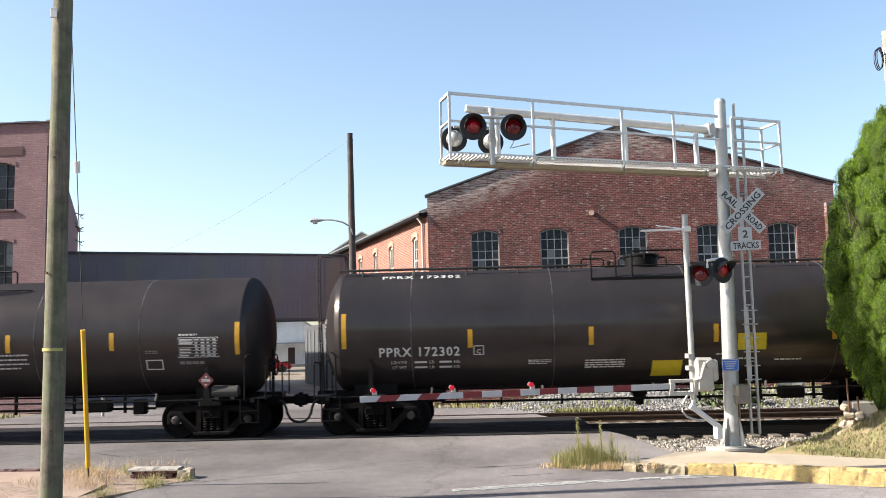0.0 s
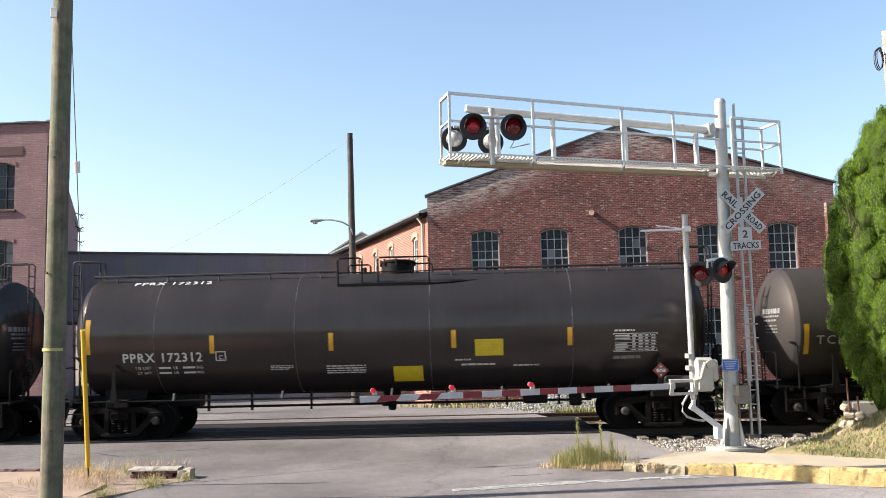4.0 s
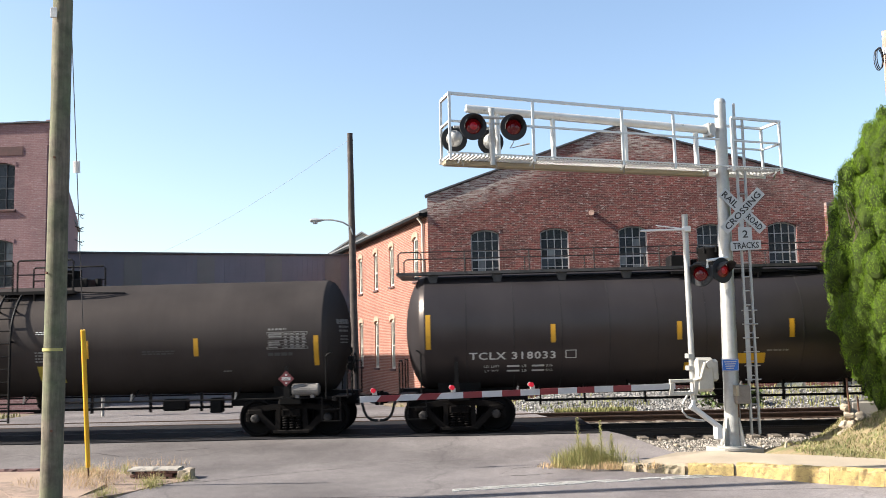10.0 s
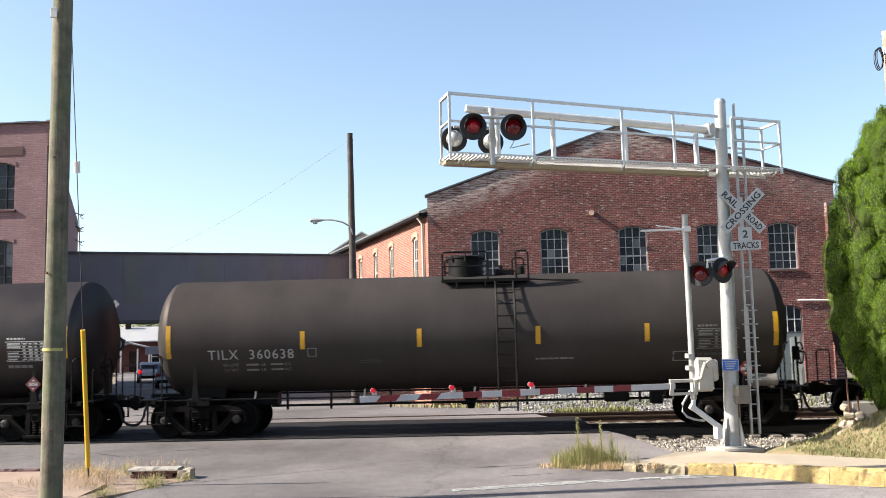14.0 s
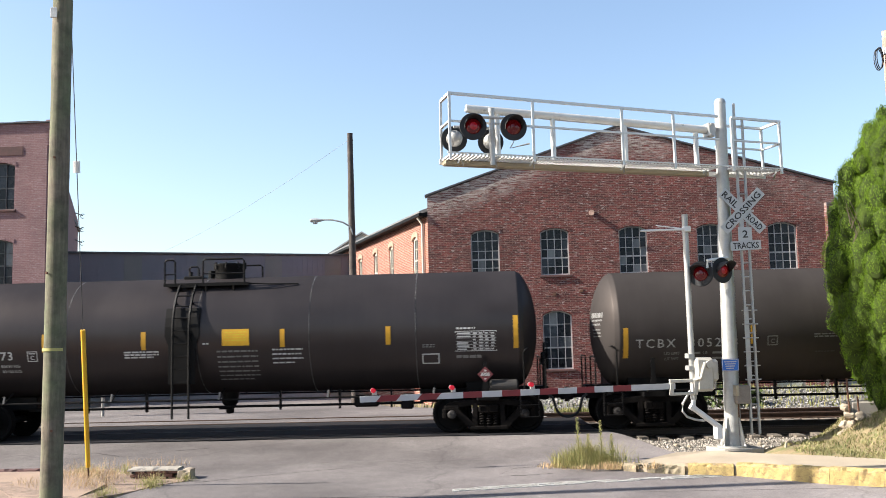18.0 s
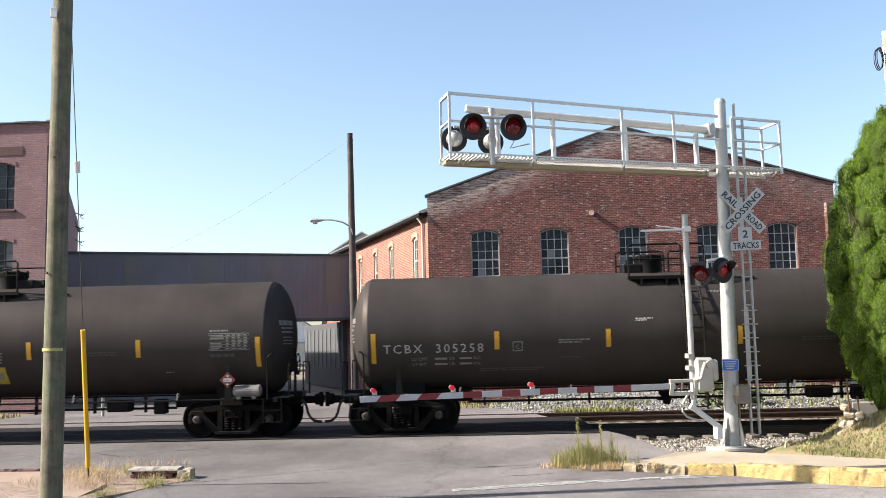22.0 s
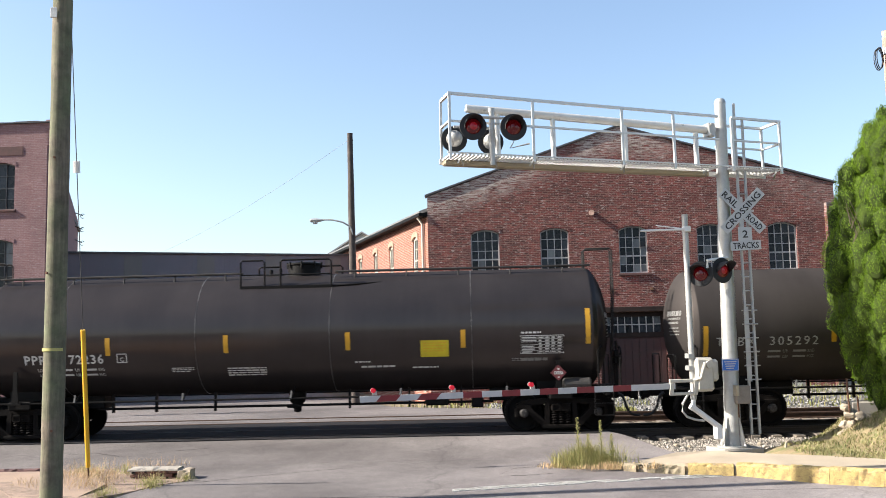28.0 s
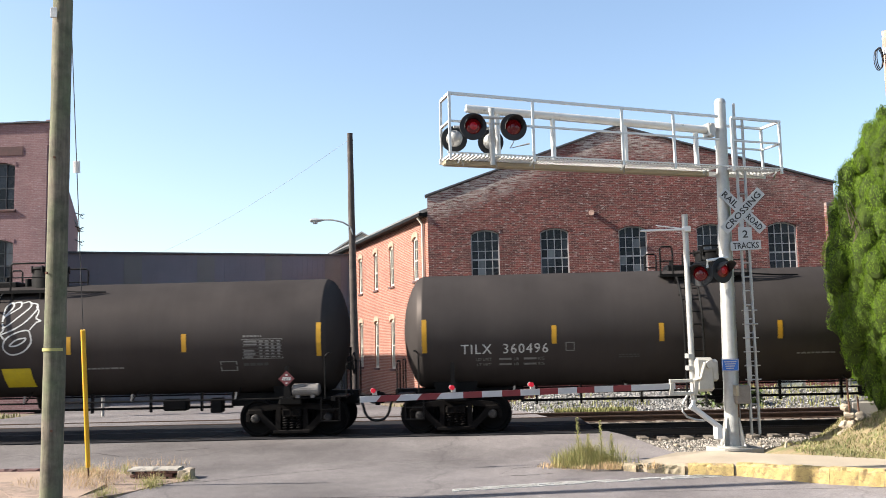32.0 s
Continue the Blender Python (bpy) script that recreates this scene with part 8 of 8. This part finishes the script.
def make_kind(kind):
    R, zc, half = KINDS[kind]
    top = zc + R
    if kind in ("smooth", "flipped"):
        g = 1 if kind == "smooth" else -1
        car = base_car(kind, "black tank car with a centre ladder and open platform")
        add_reflectors(car, kind, (-4.24, -1.46, 1.62, 4.33) if g > 0 else (-4.28, -1.60, 1.54, 4.27), 2.22, (7.27, 2.07, 0.76))
        dome_set(car, kind, 0.50 if g > 0 else -0.30, (-0.88, 1.12) if g > 0 else (-0.98, 0.86), ((-0.88, -0.44), (-0.32, 1.10)) if g > 0 else ((-0.98, 0.30), (0.42, 0.86)), dome_r=0.34, dome_h=0.34, box_x=0.92 if g > 0 else -0.76, box_h=0.20)
        part("ladder", once(("ladder", kind), lambda: mesh_of("ladder", ladder_mesh(kind, 0.50, top - 0.25, 0.42), STEEL_BLACK)), None, car, m=pose(-0.40 if g > 0 else 0.44, 0, 0))
        mark(car, kind, frame_box(0.24, 0.24, 0.022), -3.78, 2.07, MARKING_FADED)
        mark(car, kind, letters("C", 0.15), -3.78, 2.06, MARKING_FADED)
        mark(car, kind, bars(2, 0.75, 0.12, 2), -2.42, 2.16, MARKING_FADED)
        mark(car, kind, bars(1, 0.5, 0.05, 4), -2.5, 1.78, MARKING_DIM)
        mark(car, kind, bars(2, 0.42, 0.09, 5), 0.58 * g - (0.15 if g < 0 else 0), 2.64, MARKING)
        mark(car, kind, bars(2, 0.42, 0.07, 6), -1.04 * g, 3.28, MARKING_FADED)
        mark(car, kind, bars(2, 0.8, 0.12, 9), 3.4, 2.1, MARKING_DIM)
        mark(car, kind, bars(1, 0.28, 0.06, 10), 5.1, 1.62, MARKING_FADED)
        if g > 0:
            mark(car, kind, bars(4, 0.60, 0.30, 8), 0.65, 2.05, MARKING_FADED)
            mark(car, kind, patch(0.62, 0.52), 0.68, 1.62, FADED_YELLOW, "decal", "faded yellow decal")
            mark(car, kind, patch(0.30, 0.20), 0.76, 1.63, MARKING_FADED, "decal_patch")
        else:
            mark(car, kind, bars(2, 1.6, 0.12, 8), -3.9, 1.52, MARKING_DIM)
        data_panel(car, kind, 6.57, 2.34, 1.0, 0.42, MARKING_FADED)
        head_marks(car, kind, MARKING_FADED)
    elif kind == "railed":
        car = base_car(kind, "glossy black tank car with a rail along its top")
        add_seams(car, kind, (-5.66, -2.22, 1.06, 4.5))
        add_reflectors(car, kind, (-4.24, -1.34, 1.63, 4.42), 2.28, (7.29, 2.52, 0.86))
        dome_set(car, kind, 0.2, (-1.2, 1.05), ((-1.22, -0.62), (-0.22, 1.05)), dome_r=0.42, dome_h=0.22, box_x=-0.55, rise=0.31, drop=0.17, box_h=0.02)
        part("top_rail", once("toprail", lambda: top_rail_mesh(top)), None, car)
        mark(car, kind, frame_box(0.25, 0.24, 0.022), -4.04, 2.0, MARKING)
        mark(car, kind, letters("C", 0.15, True), -4.04, 1.97, MARKING)
        mark(car, kind, bars(3, 0.55, 0.15, 2), -2.57, 1.68, MARKING)
        mark(car, kind, bars(4, 0.96, 0.28, 3), -1.0, 1.60, MARKING)
        mark(car, kind, patch(0.68, 0.42), 2.48, 2.06, YELLOW, "decal", "yellow warning decal with small print")
        mark(car, kind, bars(4, 0.55, 0.26, 5, 0.35), 2.48, 2.08, ORANGE_YELLOW, "decal_print")
        mark(car, kind, bars(1, 0.5, 0.05, 12, 0.9), 1.9, 1.78, MARKING)
        mark(car, kind, bars(1, 1.0, 0.06, 11, 0.9), 2.3, 1.66, MARKING)
        mark(car, kind, bars(1, 0.7, 0.05, 13, 0.9), 3.4, 1.62, MARKING)
        data_panel(car, kind, 5.98, 2.1, 1.05, 0.46, MARKING)
        head_marks(car, kind, MARKING_FADED)
        mark(car, kind, bars(2, 0.6, 0.1, 14), 5.75, 1.75, MARKING_FADED)
    elif kind == "caged":
        car = base_car(kind, "black tank car with a shielded side ladder")
        add_seams(car, kind, (-6.16, -3.67, -0.44, 2.31, 4.9))
        add_reflectors(car, kind, (-4.19, -1.74, 1.66, 4.23), 2.40, (7.31, 2.42, 0.80))
        dome_set(car, kind, 0.0, (-1.38, 0.7), ((-1.38, -1.12), (-0.42, 0.62)), dome_r=0.38, dome_h=0.29, box_x=-0.9, rise=0.41, drop=0.02, box_h=0.06)
        part("ladder", once(("ladder", kind), lambda: mesh_of("ladder", ladder_mesh(kind, 0.52, top - 0.2, 0.40), STEEL_BLACK)), None, car, m=pose(-0.78, 0, 0))
        part("ladder_shield", once("shield", lambda: shield_mesh(kind)), None, car, "black sheet shield behind the ladder", m=pose(-0.78, 0, 0))
        mark(car, kind, frame_box(0.25, 0.26, 0.02), -4.50, 2.09, MARKING)
        mark(car, kind, letters("C", 0.15, True), -4.50, 2.06, MARKING)
        mark(car, kind, patch(0.16, 0.025, 1), -4.50, 2.16, MARKING)
        mark(car, kind, bars(3, 0.85, 0.20, 2, 0.6), -1.80, 2.06, MARKING)
        mark(car, kind, patch(0.66, 0.40), 0.52, 2.44, ORANGE_YELLOW, "decal", "orange-yellow warning decal")
        mark(car, kind, bars(4, 0.52, 0.26, 5, 0.35), 0.52, 2.45, YELLOW, "decal_print")
        mark(car, kind, bars(7, 1.0, 0.95, 3, 0.32), 0.55, 1.70, MARKING_FADED)
        mark(car, kind, bars(4, 0.75, 0.46, 4, 0.35), 1.78, 1.93, MARKING)
        mark(car, kind, bars(1, 0.28, 0.04, 6, 0.9), -0.15, 2.30, MARKING)
        mark(car, kind, bars(2, 0.3, 0.1, 6), 5.2, 2.12, MARKING_FADED)
        mark(car, kind, frame_box(0.42, 0.28, 0.03), 5.25, 1.82, MARKING)
        data_panel(car, kind, 6.35, 2.22, 1.0, 0.5, MARKING)
    elif kind == "walkway":
        car = base_car(kind, "black tank car with a full-length roof walkway")
        add_seams(car, kind, tuple(-6.4 + 1.15 * k for k in range(12)))
        add_reflectors(car, kind, (-4.6, -1.9, 1.42, 5.1), 2.36, (7.32, 2.45, 0.85))
        dome_set(car, kind, -0.05, (-1.3, 1.2), (), dome_r=0.36, dome_h=0.40, box_x=-0.95)
        wk = part("walkway", once("walk", lambda: walkway_mesh(top)), None, car, "steel roof walkway")
        part("handrail", once("walkrail", lambda: walkway_rail(top)), None, wk)
        mark(car, kind, frame_box(0.26, 0.22, 0.02), -3.89, 1.86, MARKING)
        mark(car, kind, patch(0.72, 0.6), -0.68, 1.64, YELLOW, "decal", "yellow warning decal")
        mark(car, kind, patch(0.70, 0.30), 1.16, 1.60, ORANGE_YELLOW, "decal", "orange warning decal")
        mark(car, kind, bars(1, 0.75, 0.05, 6, 0.9), 1.15, 1.84, MARKING_FADED)
        mark(car, kind, bars(1, 0.4, 0.1, 7, 0.9), 3.8, 1.75, MARKING_FADED)
        data_panel(car, kind, 6.55, 2.25, 0.95, 0.44, MARKING_FADED)
    else:
        car = base_car(kind, "dusty black tank car with a centre platform and ladder")
        g = 1 if kind == "plain" else -1
        add_seams(car, kind, (-5.4, -2.3, 2.4, 5.4))
        add_reflectors(car, kind, (-4.04, -1.2, 1.66, 4.27) if g > 0 else (-4.2, -1.63, 1.18, 4.03), 2.33, (7.33, 2.35, 0.82))
        dome_set(car, kind, -0.05 * g, (-0.62, 1.5) if g > 0 else (-1.5, 0.62), ((-0.62, 0.5), (1.2, 1.5)) if g > 0 else ((-0.5, 0.62), (-1.5, -1.2)), dome_r=0.45, dome_h=0.40, box_x=0.95 * g, rise=0.52, box_h=0.12)
        part("ladder", once(("ladder", kind), lambda: mesh_of("ladder", ladder_mesh(kind, 0.55, top - 0.22, 0.44), STEEL_BLACK)), None, car, m=pose(0.9 * g, 0, 0))
        mark(car, kind, frame_box(0.22, 0.22, 0.02), -3.82, 2.04, MARKING_FADED)
        mark(car, kind, bars(2, 0.5, 0.12, 3), -2.4, 1.78, MARKING_DIM)
        mark(car, kind, bars(1, 1.0, 0.05, 4, 0.9), 2.1, 1.76, MARKING_FADED)
        mark(car, kind, frame_box(0.42, 0.28, 0.03), 5.1, 1.75, MARKING_FADED)
        data_panel(car, kind, 5.95, 2.15, 1.0, 0.5, MARKING_FADED)
    return car


def top_rail_mesh(top):
    bm = B()
    y, z = -0.62, top + 0.02
    rod(bm, (-7.5, y, z), (-1.25, y, z), 0.03, n=6)
    rod(bm, (1.1, y, z), (7.5, y, z), 0.03, n=6)
    for x in (-6.9, -5.6, -4.3, -3.0, -1.7, 1.6, 2.9, 4.2, 5.5, 6.8):
        rod(bm, (x, y, z), (x, y - 0.02, top - 0.16), 0.022, n=6)
    for s in (-1, 1):
        for yy in (-0.62, -0.3):
            loop_rail(bm, [(s * 7.35, yy, top - 0.1), (s * 7.35, yy, top + 0.38), (s * 7.40, yy, top + 0.43), (s * 8.0, yy, top + 0.43), (s * 8.05, yy, top + 0.38), (s * 8.05, yy, top - 0.75), (s * 7.95, yy, 1.0)], 0.022)
        for k in range(9):
            rod(bm, (s * 8.05, -0.62, top + 0.1 - k * 0.3), (s * 8.05, -0.3, top + 0.1 - k * 0.3), 0.014, n=5)
    return mesh_of("top_rail", bm, RUST_DARK, True)


def shield_mesh(kind):
    R, zc, half = KINDS[kind]
    bm = B()
    r = R + 0.05
    prev = None
    for k in range(9):
        z = 1.35 + (zc + R * 0.45 - 1.35) * k / 8
        w = 0.42 if z > 2.3 else 0.33
        y = -math.sqrt(max(0.2, r * r - (z - zc) ** 2)) if z > zc else -r
        row = [bm.verts.new((-w, y, z)), bm.verts.new((w, y, z)), bm.verts.new((w, y + 0.04, z)), bm.verts.new((-w, y + 0.04, z))]
        if prev:
            for i in range(4):
                bm.faces.new((prev[i], prev[(i + 1) % 4], row[(i + 1) % 4], row[i]))
        prev = row
    bm.faces.new(prev)
    return mesh_of("ladder_shield", bm, STEEL_BLACK)


def walkway_mesh(top):
    bm = B()
    for y0, y1 in ((-0.98, -0.62), (0.62, 0.98)):
        box(bm, -8.1, 8.1, y0, y1, top - 0.10, top - 0.03)
    for s in (-1, 1):
        box(bm, min(s * 8.1, s * 7.75), max(s * 8.1, s * 7.75), -0.62, 0.62, top - 0.10, top - 0.03)
    for k in range(10):
        x = -7.2 + 1.6 * k
        for s in (-1, 1):
            prism(bm, [(x - 0.05, top - 0.42), (x + 0.05, top - 0.42), (x + 0.14, top - 0.1), (x - 0.14, top - 0.1)], s * 0.85 - 0.04, s * 0.85 + 0.04)
    return mesh_of("walkway", bm, WALK_STEEL)


def walkway_rail(top):
    bm = B()
    h = top + 0.47
    for y in (-0.97, 0.97):
        loop_rail(bm, [(-8.05, y, top - 0.05), (-8.05, y, h - 0.06), (-7.98, y, h), (-7.55, y, h), (-7.48, y, h - 0.06), (-7.48, y, top - 0.05)], 0.02)
        loop_rail(bm, [(8.05, y, top - 0.05), (8.05, y, h - 0.06), (7.98, y, h), (7.55, y, h), (7.48, y, h - 0.06), (7.48, y, top - 0.05)], 0.02)
        rod(bm, (-7.5, y, h), (7.5, y, h), 0.014, n=5)
        for k in range(9):
            rod(bm, (-6.4 + 1.6 * k, y, top - 0.05), (-6.4 + 1.6 * k, y, h), 0.018, n=5)
    return mesh_of("handrail", bm, RUST_DARK)


WALK_STEEL = surface("worn_grey_walkway_steel", (0.045, 0.043, 0.043), 0.55, 0, 0.4, 1.6, 40, 0.1, stain=(0.012, 0.011, 0.011), stain_at=0.52)
RUST_DARK = surface("dark_rusty_pipe", (0.011, 0.0085, 0.008), 0.8, 0, 0.35, 8, 50, 0.15)
# coupling points between the cars at the start, and the cars in running order
JOINTS = [-21.65, -4.45, 12.76, 29.95, 47.27, 64.6, 82.0, 99.4, 116.64, 133.8, 151.0, 168.2, 185.45, 202.87, 220.2, 237.59, 254.97, 272.34, 289.72, 307.25, 324.5, 341.7]
NUDGE = {10: 0.1, 11: 0.12, 15: -0.05, 16: -0.18, 17: 0.08}
ORDER = [("caged", ""), ("railed", "PPRX 172302"), ("railed", "PPRX 172301"), ("railed", "PPRX 172312"), ("smooth", "TCBX 305256"), ("smooth", "TCBX 305214"), ("smooth", "TCBX 305311"),
         ("walkway", "TCLX 318033"), ("caged", "TCLX 290442"), ("plain", "TILX 360638"), ("smooth", "TCBX 305228"), ("caged", "TCLX 290373"), ("smooth", "TCBX 305273"), ("smooth", "TCBX 305215"),
         ("flipped", "TCBX 305258"), ("walkway", "PPRX 170031"), ("smooth", "TCBX 305262"), ("railed", "PPRX 172236"), ("smooth", "TCBX 305292"), ("mirrored", "TILX 360620"), ("mirrored", "TILX 360496")]
NUMBER_AT = {"smooth": (-5.82, 2.06, 2.42, 0.30), "flipped": (-5.82, 2.06, 2.42, 0.30), "railed": (-5.47, 1.99, 1.95, 0.34), "caged": (-5.96, 2.11, 1.94, 0.30), "walkway": (-5.30, 1.85, 2.08, 0.28), "plain": (-5.32, 2.02, 2.10, 0.34), "mirrored": (-5.4, 2.02, 2.10, 0.34)}
WORDS = {}


def word(text, size):
    if (text, size) not in WORDS:
        WORDS[text, size] = letters(text, size)
    return WORDS[text, size]


def joined(pieces):
    """Several flat shapes, each moved by its own (u, v)."""
    v, f = [], []
    for (pv, pf), du, dv in pieces:
        i = len(v)
        v += [(a + du, b + dv) for a, b in pv]
        f += [tuple(q + i for q in g) for g in pf]
    return v, f


def weight_lines(*figures):
    """Load limit over light weight; figures that cannot be read stay plain bars."""
    out = []
    for j, head in enumerate(("LD LMT", "LT WT")):
        dv = 0.075 - 0.15 * j
        out.append((word(head, 0.115), -0.62, dv))
        if figures:
            out += [(word(figures[2 * j], 0.115), -0.05, dv), (word(figures[2 * j + 1], 0.115), 0.60, dv)]
        else:
            for du, unit in ((-0.10, "LB"), (0.50, "KG")):
                out.append((patch(0.30, 0.055, 1), du, dv))
                out.append((word(unit, 0.115), du + 0.27, dv))
    return joined(out)


CARS = []
first = {}
for k, (kind, number) in enumerate(ORDER):
    x = (JOINTS[k] + JOINTS[k + 1]) / 2 + NUDGE.get(k, 0.0)
    if kind not in first:
        car = first[kind] = make_kind(kind)
    else:
        car = copy_thing(first[kind], pose(x, NEAR_Y, 0))
    car["start"] = x
    CARS.append(car)
for k, ((kind, number), car) in enumerate(zip(ORDER, CARS)):
    cx, cz, w, size = NUMBER_AT[kind]
    pale = MARKING if kind not in ("smooth", "flipped", "plain") else MARKING_SOFT
    if number:
        mark(car, kind, letters(number.replace(" ", "  ") if kind in DULL else number, size, kind not in DULL, w, 1.3 if kind in ("smooth", "flipped") else 1.15), cx, cz, pale, "car_number", "white stencilled reporting mark and number")
        if kind == "railed" and k < 4:
            mark(car, kind, letters(number, 0.22, True, w, 1.22), cx + 0.05, 3.84, pale, "car_number", "white stencilled reporting mark and number")
    small = MARKING if kind in ("railed", "caged", "walkway") else MARKING_FADED
    lines = weight_lines("191000 LB", "86650 KG", "95000 LB", "43100 KG") if k == 11 else weight_lines()
    mark(car, kind, lines, cx + (0.28 if kind in ("caged", "smooth", "flipped") else 0.12), cz - 0.31, small, "weight_line", "stencilled load limit and light weight")
    if kind == "railed" and k < 4:
        mark(car, kind, patch(0.72, 0.55), 0.5, 1.45, YELLOW, "decal", "bright yellow warning decal")

# one walkway car has its strips and decals spaced differently
shifts = {"reflector": [0.29, 0.60, -0.06, -0.74, 0.0, 0.0]}
for name, moves in shifts.items():
    own = sorted((ob for ob in CARS[7].children if ob.name.split(".")[0] == name), key=lambda ob: ob.name)
    for ob, dx in zip(own, moves):
        ob.matrix_basis = pose(dx, 0, 0)
for ob in [o for o in CARS[7].children if o.name.split(".")[0] == "decal"]:
    bpy.data.objects.remove(ob)
mark(CARS[7], "walkway", patch(0.80, 0.25), -0.76, 1.50, ORANGE_YELLOW, "decal", "orange-yellow warning decal")
mark(CARS[7], "walkway", patch(0.66, 0.30), 0.42, 1.66, ORANGE_YELLOW, "decal", "orange warning decal")

# another car carries its warning decal and its strips further along
for ob in CARS[17].children:
    if ob.name.split(".")[0] == "reflector" and abs(sum(v.co.x for v in ob.data.vertices) / len(ob.data.vertices)) < 6:
        ob.matrix_basis = pose(-0.13, 0, 0)
    if ob.name.split(".")[0] in ("data_panel", "small_print", "data_title"):
        ob.matrix_basis = pose(0.20, 0, 0)
    if ob.name.split(".")[0] in ("decal", "decal_print"):
        ob.matrix_basis = pose(1.12, 0, 0)

# sprayed white tag and a yellow decal on one dusty car
tagged_car = CARS[19]
def stroke(pts, w=0.035):
    v, f = [], []
    for i, (x, y) in enumerate(pts):
        a, b = pts[max(0, i - 1)], pts[min(len(pts) - 1, i + 1)]
        dx, dy = b[0] - a[0], b[1] - a[1]
        d = math.hypot(dx, dy) or 1
        v += [(x - dy / d * w / 2, y + dx / d * w / 2), (x + dy / d * w / 2, y - dx / d * w / 2)]
    f = [(2 * i, 2 * i + 1, 2 * i + 3, 2 * i + 2) for i in range(len(pts) - 1)]
    return v, f
def curve(pts, n=8):
    """A smooth line through a few points."""
    out = []
    for i in range(len(pts) - 1):
        p0, p1, p2, p3 = pts[max(0, i - 1)], pts[i], pts[i + 1], pts[min(len(pts) - 1, i + 2)]
        for k in range(n):
            t = k / n
            out.append(tuple(0.5 * (2 * p1[j] + (p2[j] - p0[j]) * t + (2 * p0[j] - 5 * p1[j] + 4 * p2[j] - p3[j]) * t * t + (3 * p1[j] - p0[j] - 3 * p2[j] + p3[j]) * t ** 3) for j in (0, 1)))
    return out + [pts[-1]]
for pts in ([(-0.45, 0.10), (-0.46, 0.50), (-0.34, 0.66), (-0.28, 0.50), (-0.40, 0.28), (-0.45, 0.16)],
            [(-0.36, 0.62), (-0.15, 0.68), (-0.10, 0.52), (-0.26, 0.36), (-0.44, 0.22)],
            [(-0.12, 0.62), (0.08, 0.68), (0.16, 0.52), (0.0, 0.30), (-0.28, 0.02), (-0.44, -0.06)],
            [(0.12, 0.62), (0.28, 0.60), (0.34, 0.42), (0.14, 0.10), (-0.14, -0.10), (-0.44, -0.22)],
            [(0.30, 0.52), (0.40, 0.36), (0.38, 0.18), (0.50, 0.10), (0.40, 0.06), (0.26, -0.12)],
            [(0.30, -0.30), (0.22, -0.14), (-0.05, -0.18), (-0.32, -0.34), (-0.38, -0.56), (-0.20, -0.72), (0.10, -0.66), (0.30, -0.46), (0.30, -0.30)],
            [(0.18, -0.32), (-0.05, -0.36), (-0.22, -0.50), (-0.05, -0.50), (0.14, -0.40), (0.18, -0.32)],
            [(-0.45, 0.06), (-0.40, -0.10), (-0.46, -0.22), (-0.36, -0.34)]):
    v, f = stroke(curve(pts))
    mark(tagged_car, "mirrored", (v, f), -0.05, 2.86, MARKING, "sprayed_stroke", "white sprayed line")
mark(tagged_car, "mirrored", patch(0.72, 0.62), -0.18, 1.55, YELLOW, "decal", "yellow warning decal")
# ---------------------------------------------------------------- what moves
def run_at(t):
    """How far the train has gone: steady at first, then gently gaining speed."""
    return SPEED * t + 0.00615 * max(0.0, t - 18.0) ** 2


def motions():
    for car in CARS:
        x = car["start"]
        walk(car, [(t, pose(x - run_at(t), NEAR_Y, 0)) for t in (0.0, 9.0, 18.0, 20.0, 22.0, 24.0, 26.0, 28.0, 30.0, 32.0)])
        for wheel in [o for o in car.children_recursive if o.name.startswith("wheelset")]:
            at0, a0 = wheel.location.copy(), random.uniform(0, 360)
            walk(wheel, [(k / 15.0, Matrix.Translation(at0) @ Matrix.Rotation(radians(a0) - run_at(k / 15.0) / WHEEL_R, 4, "Y")) for k in range(481)])


motions()
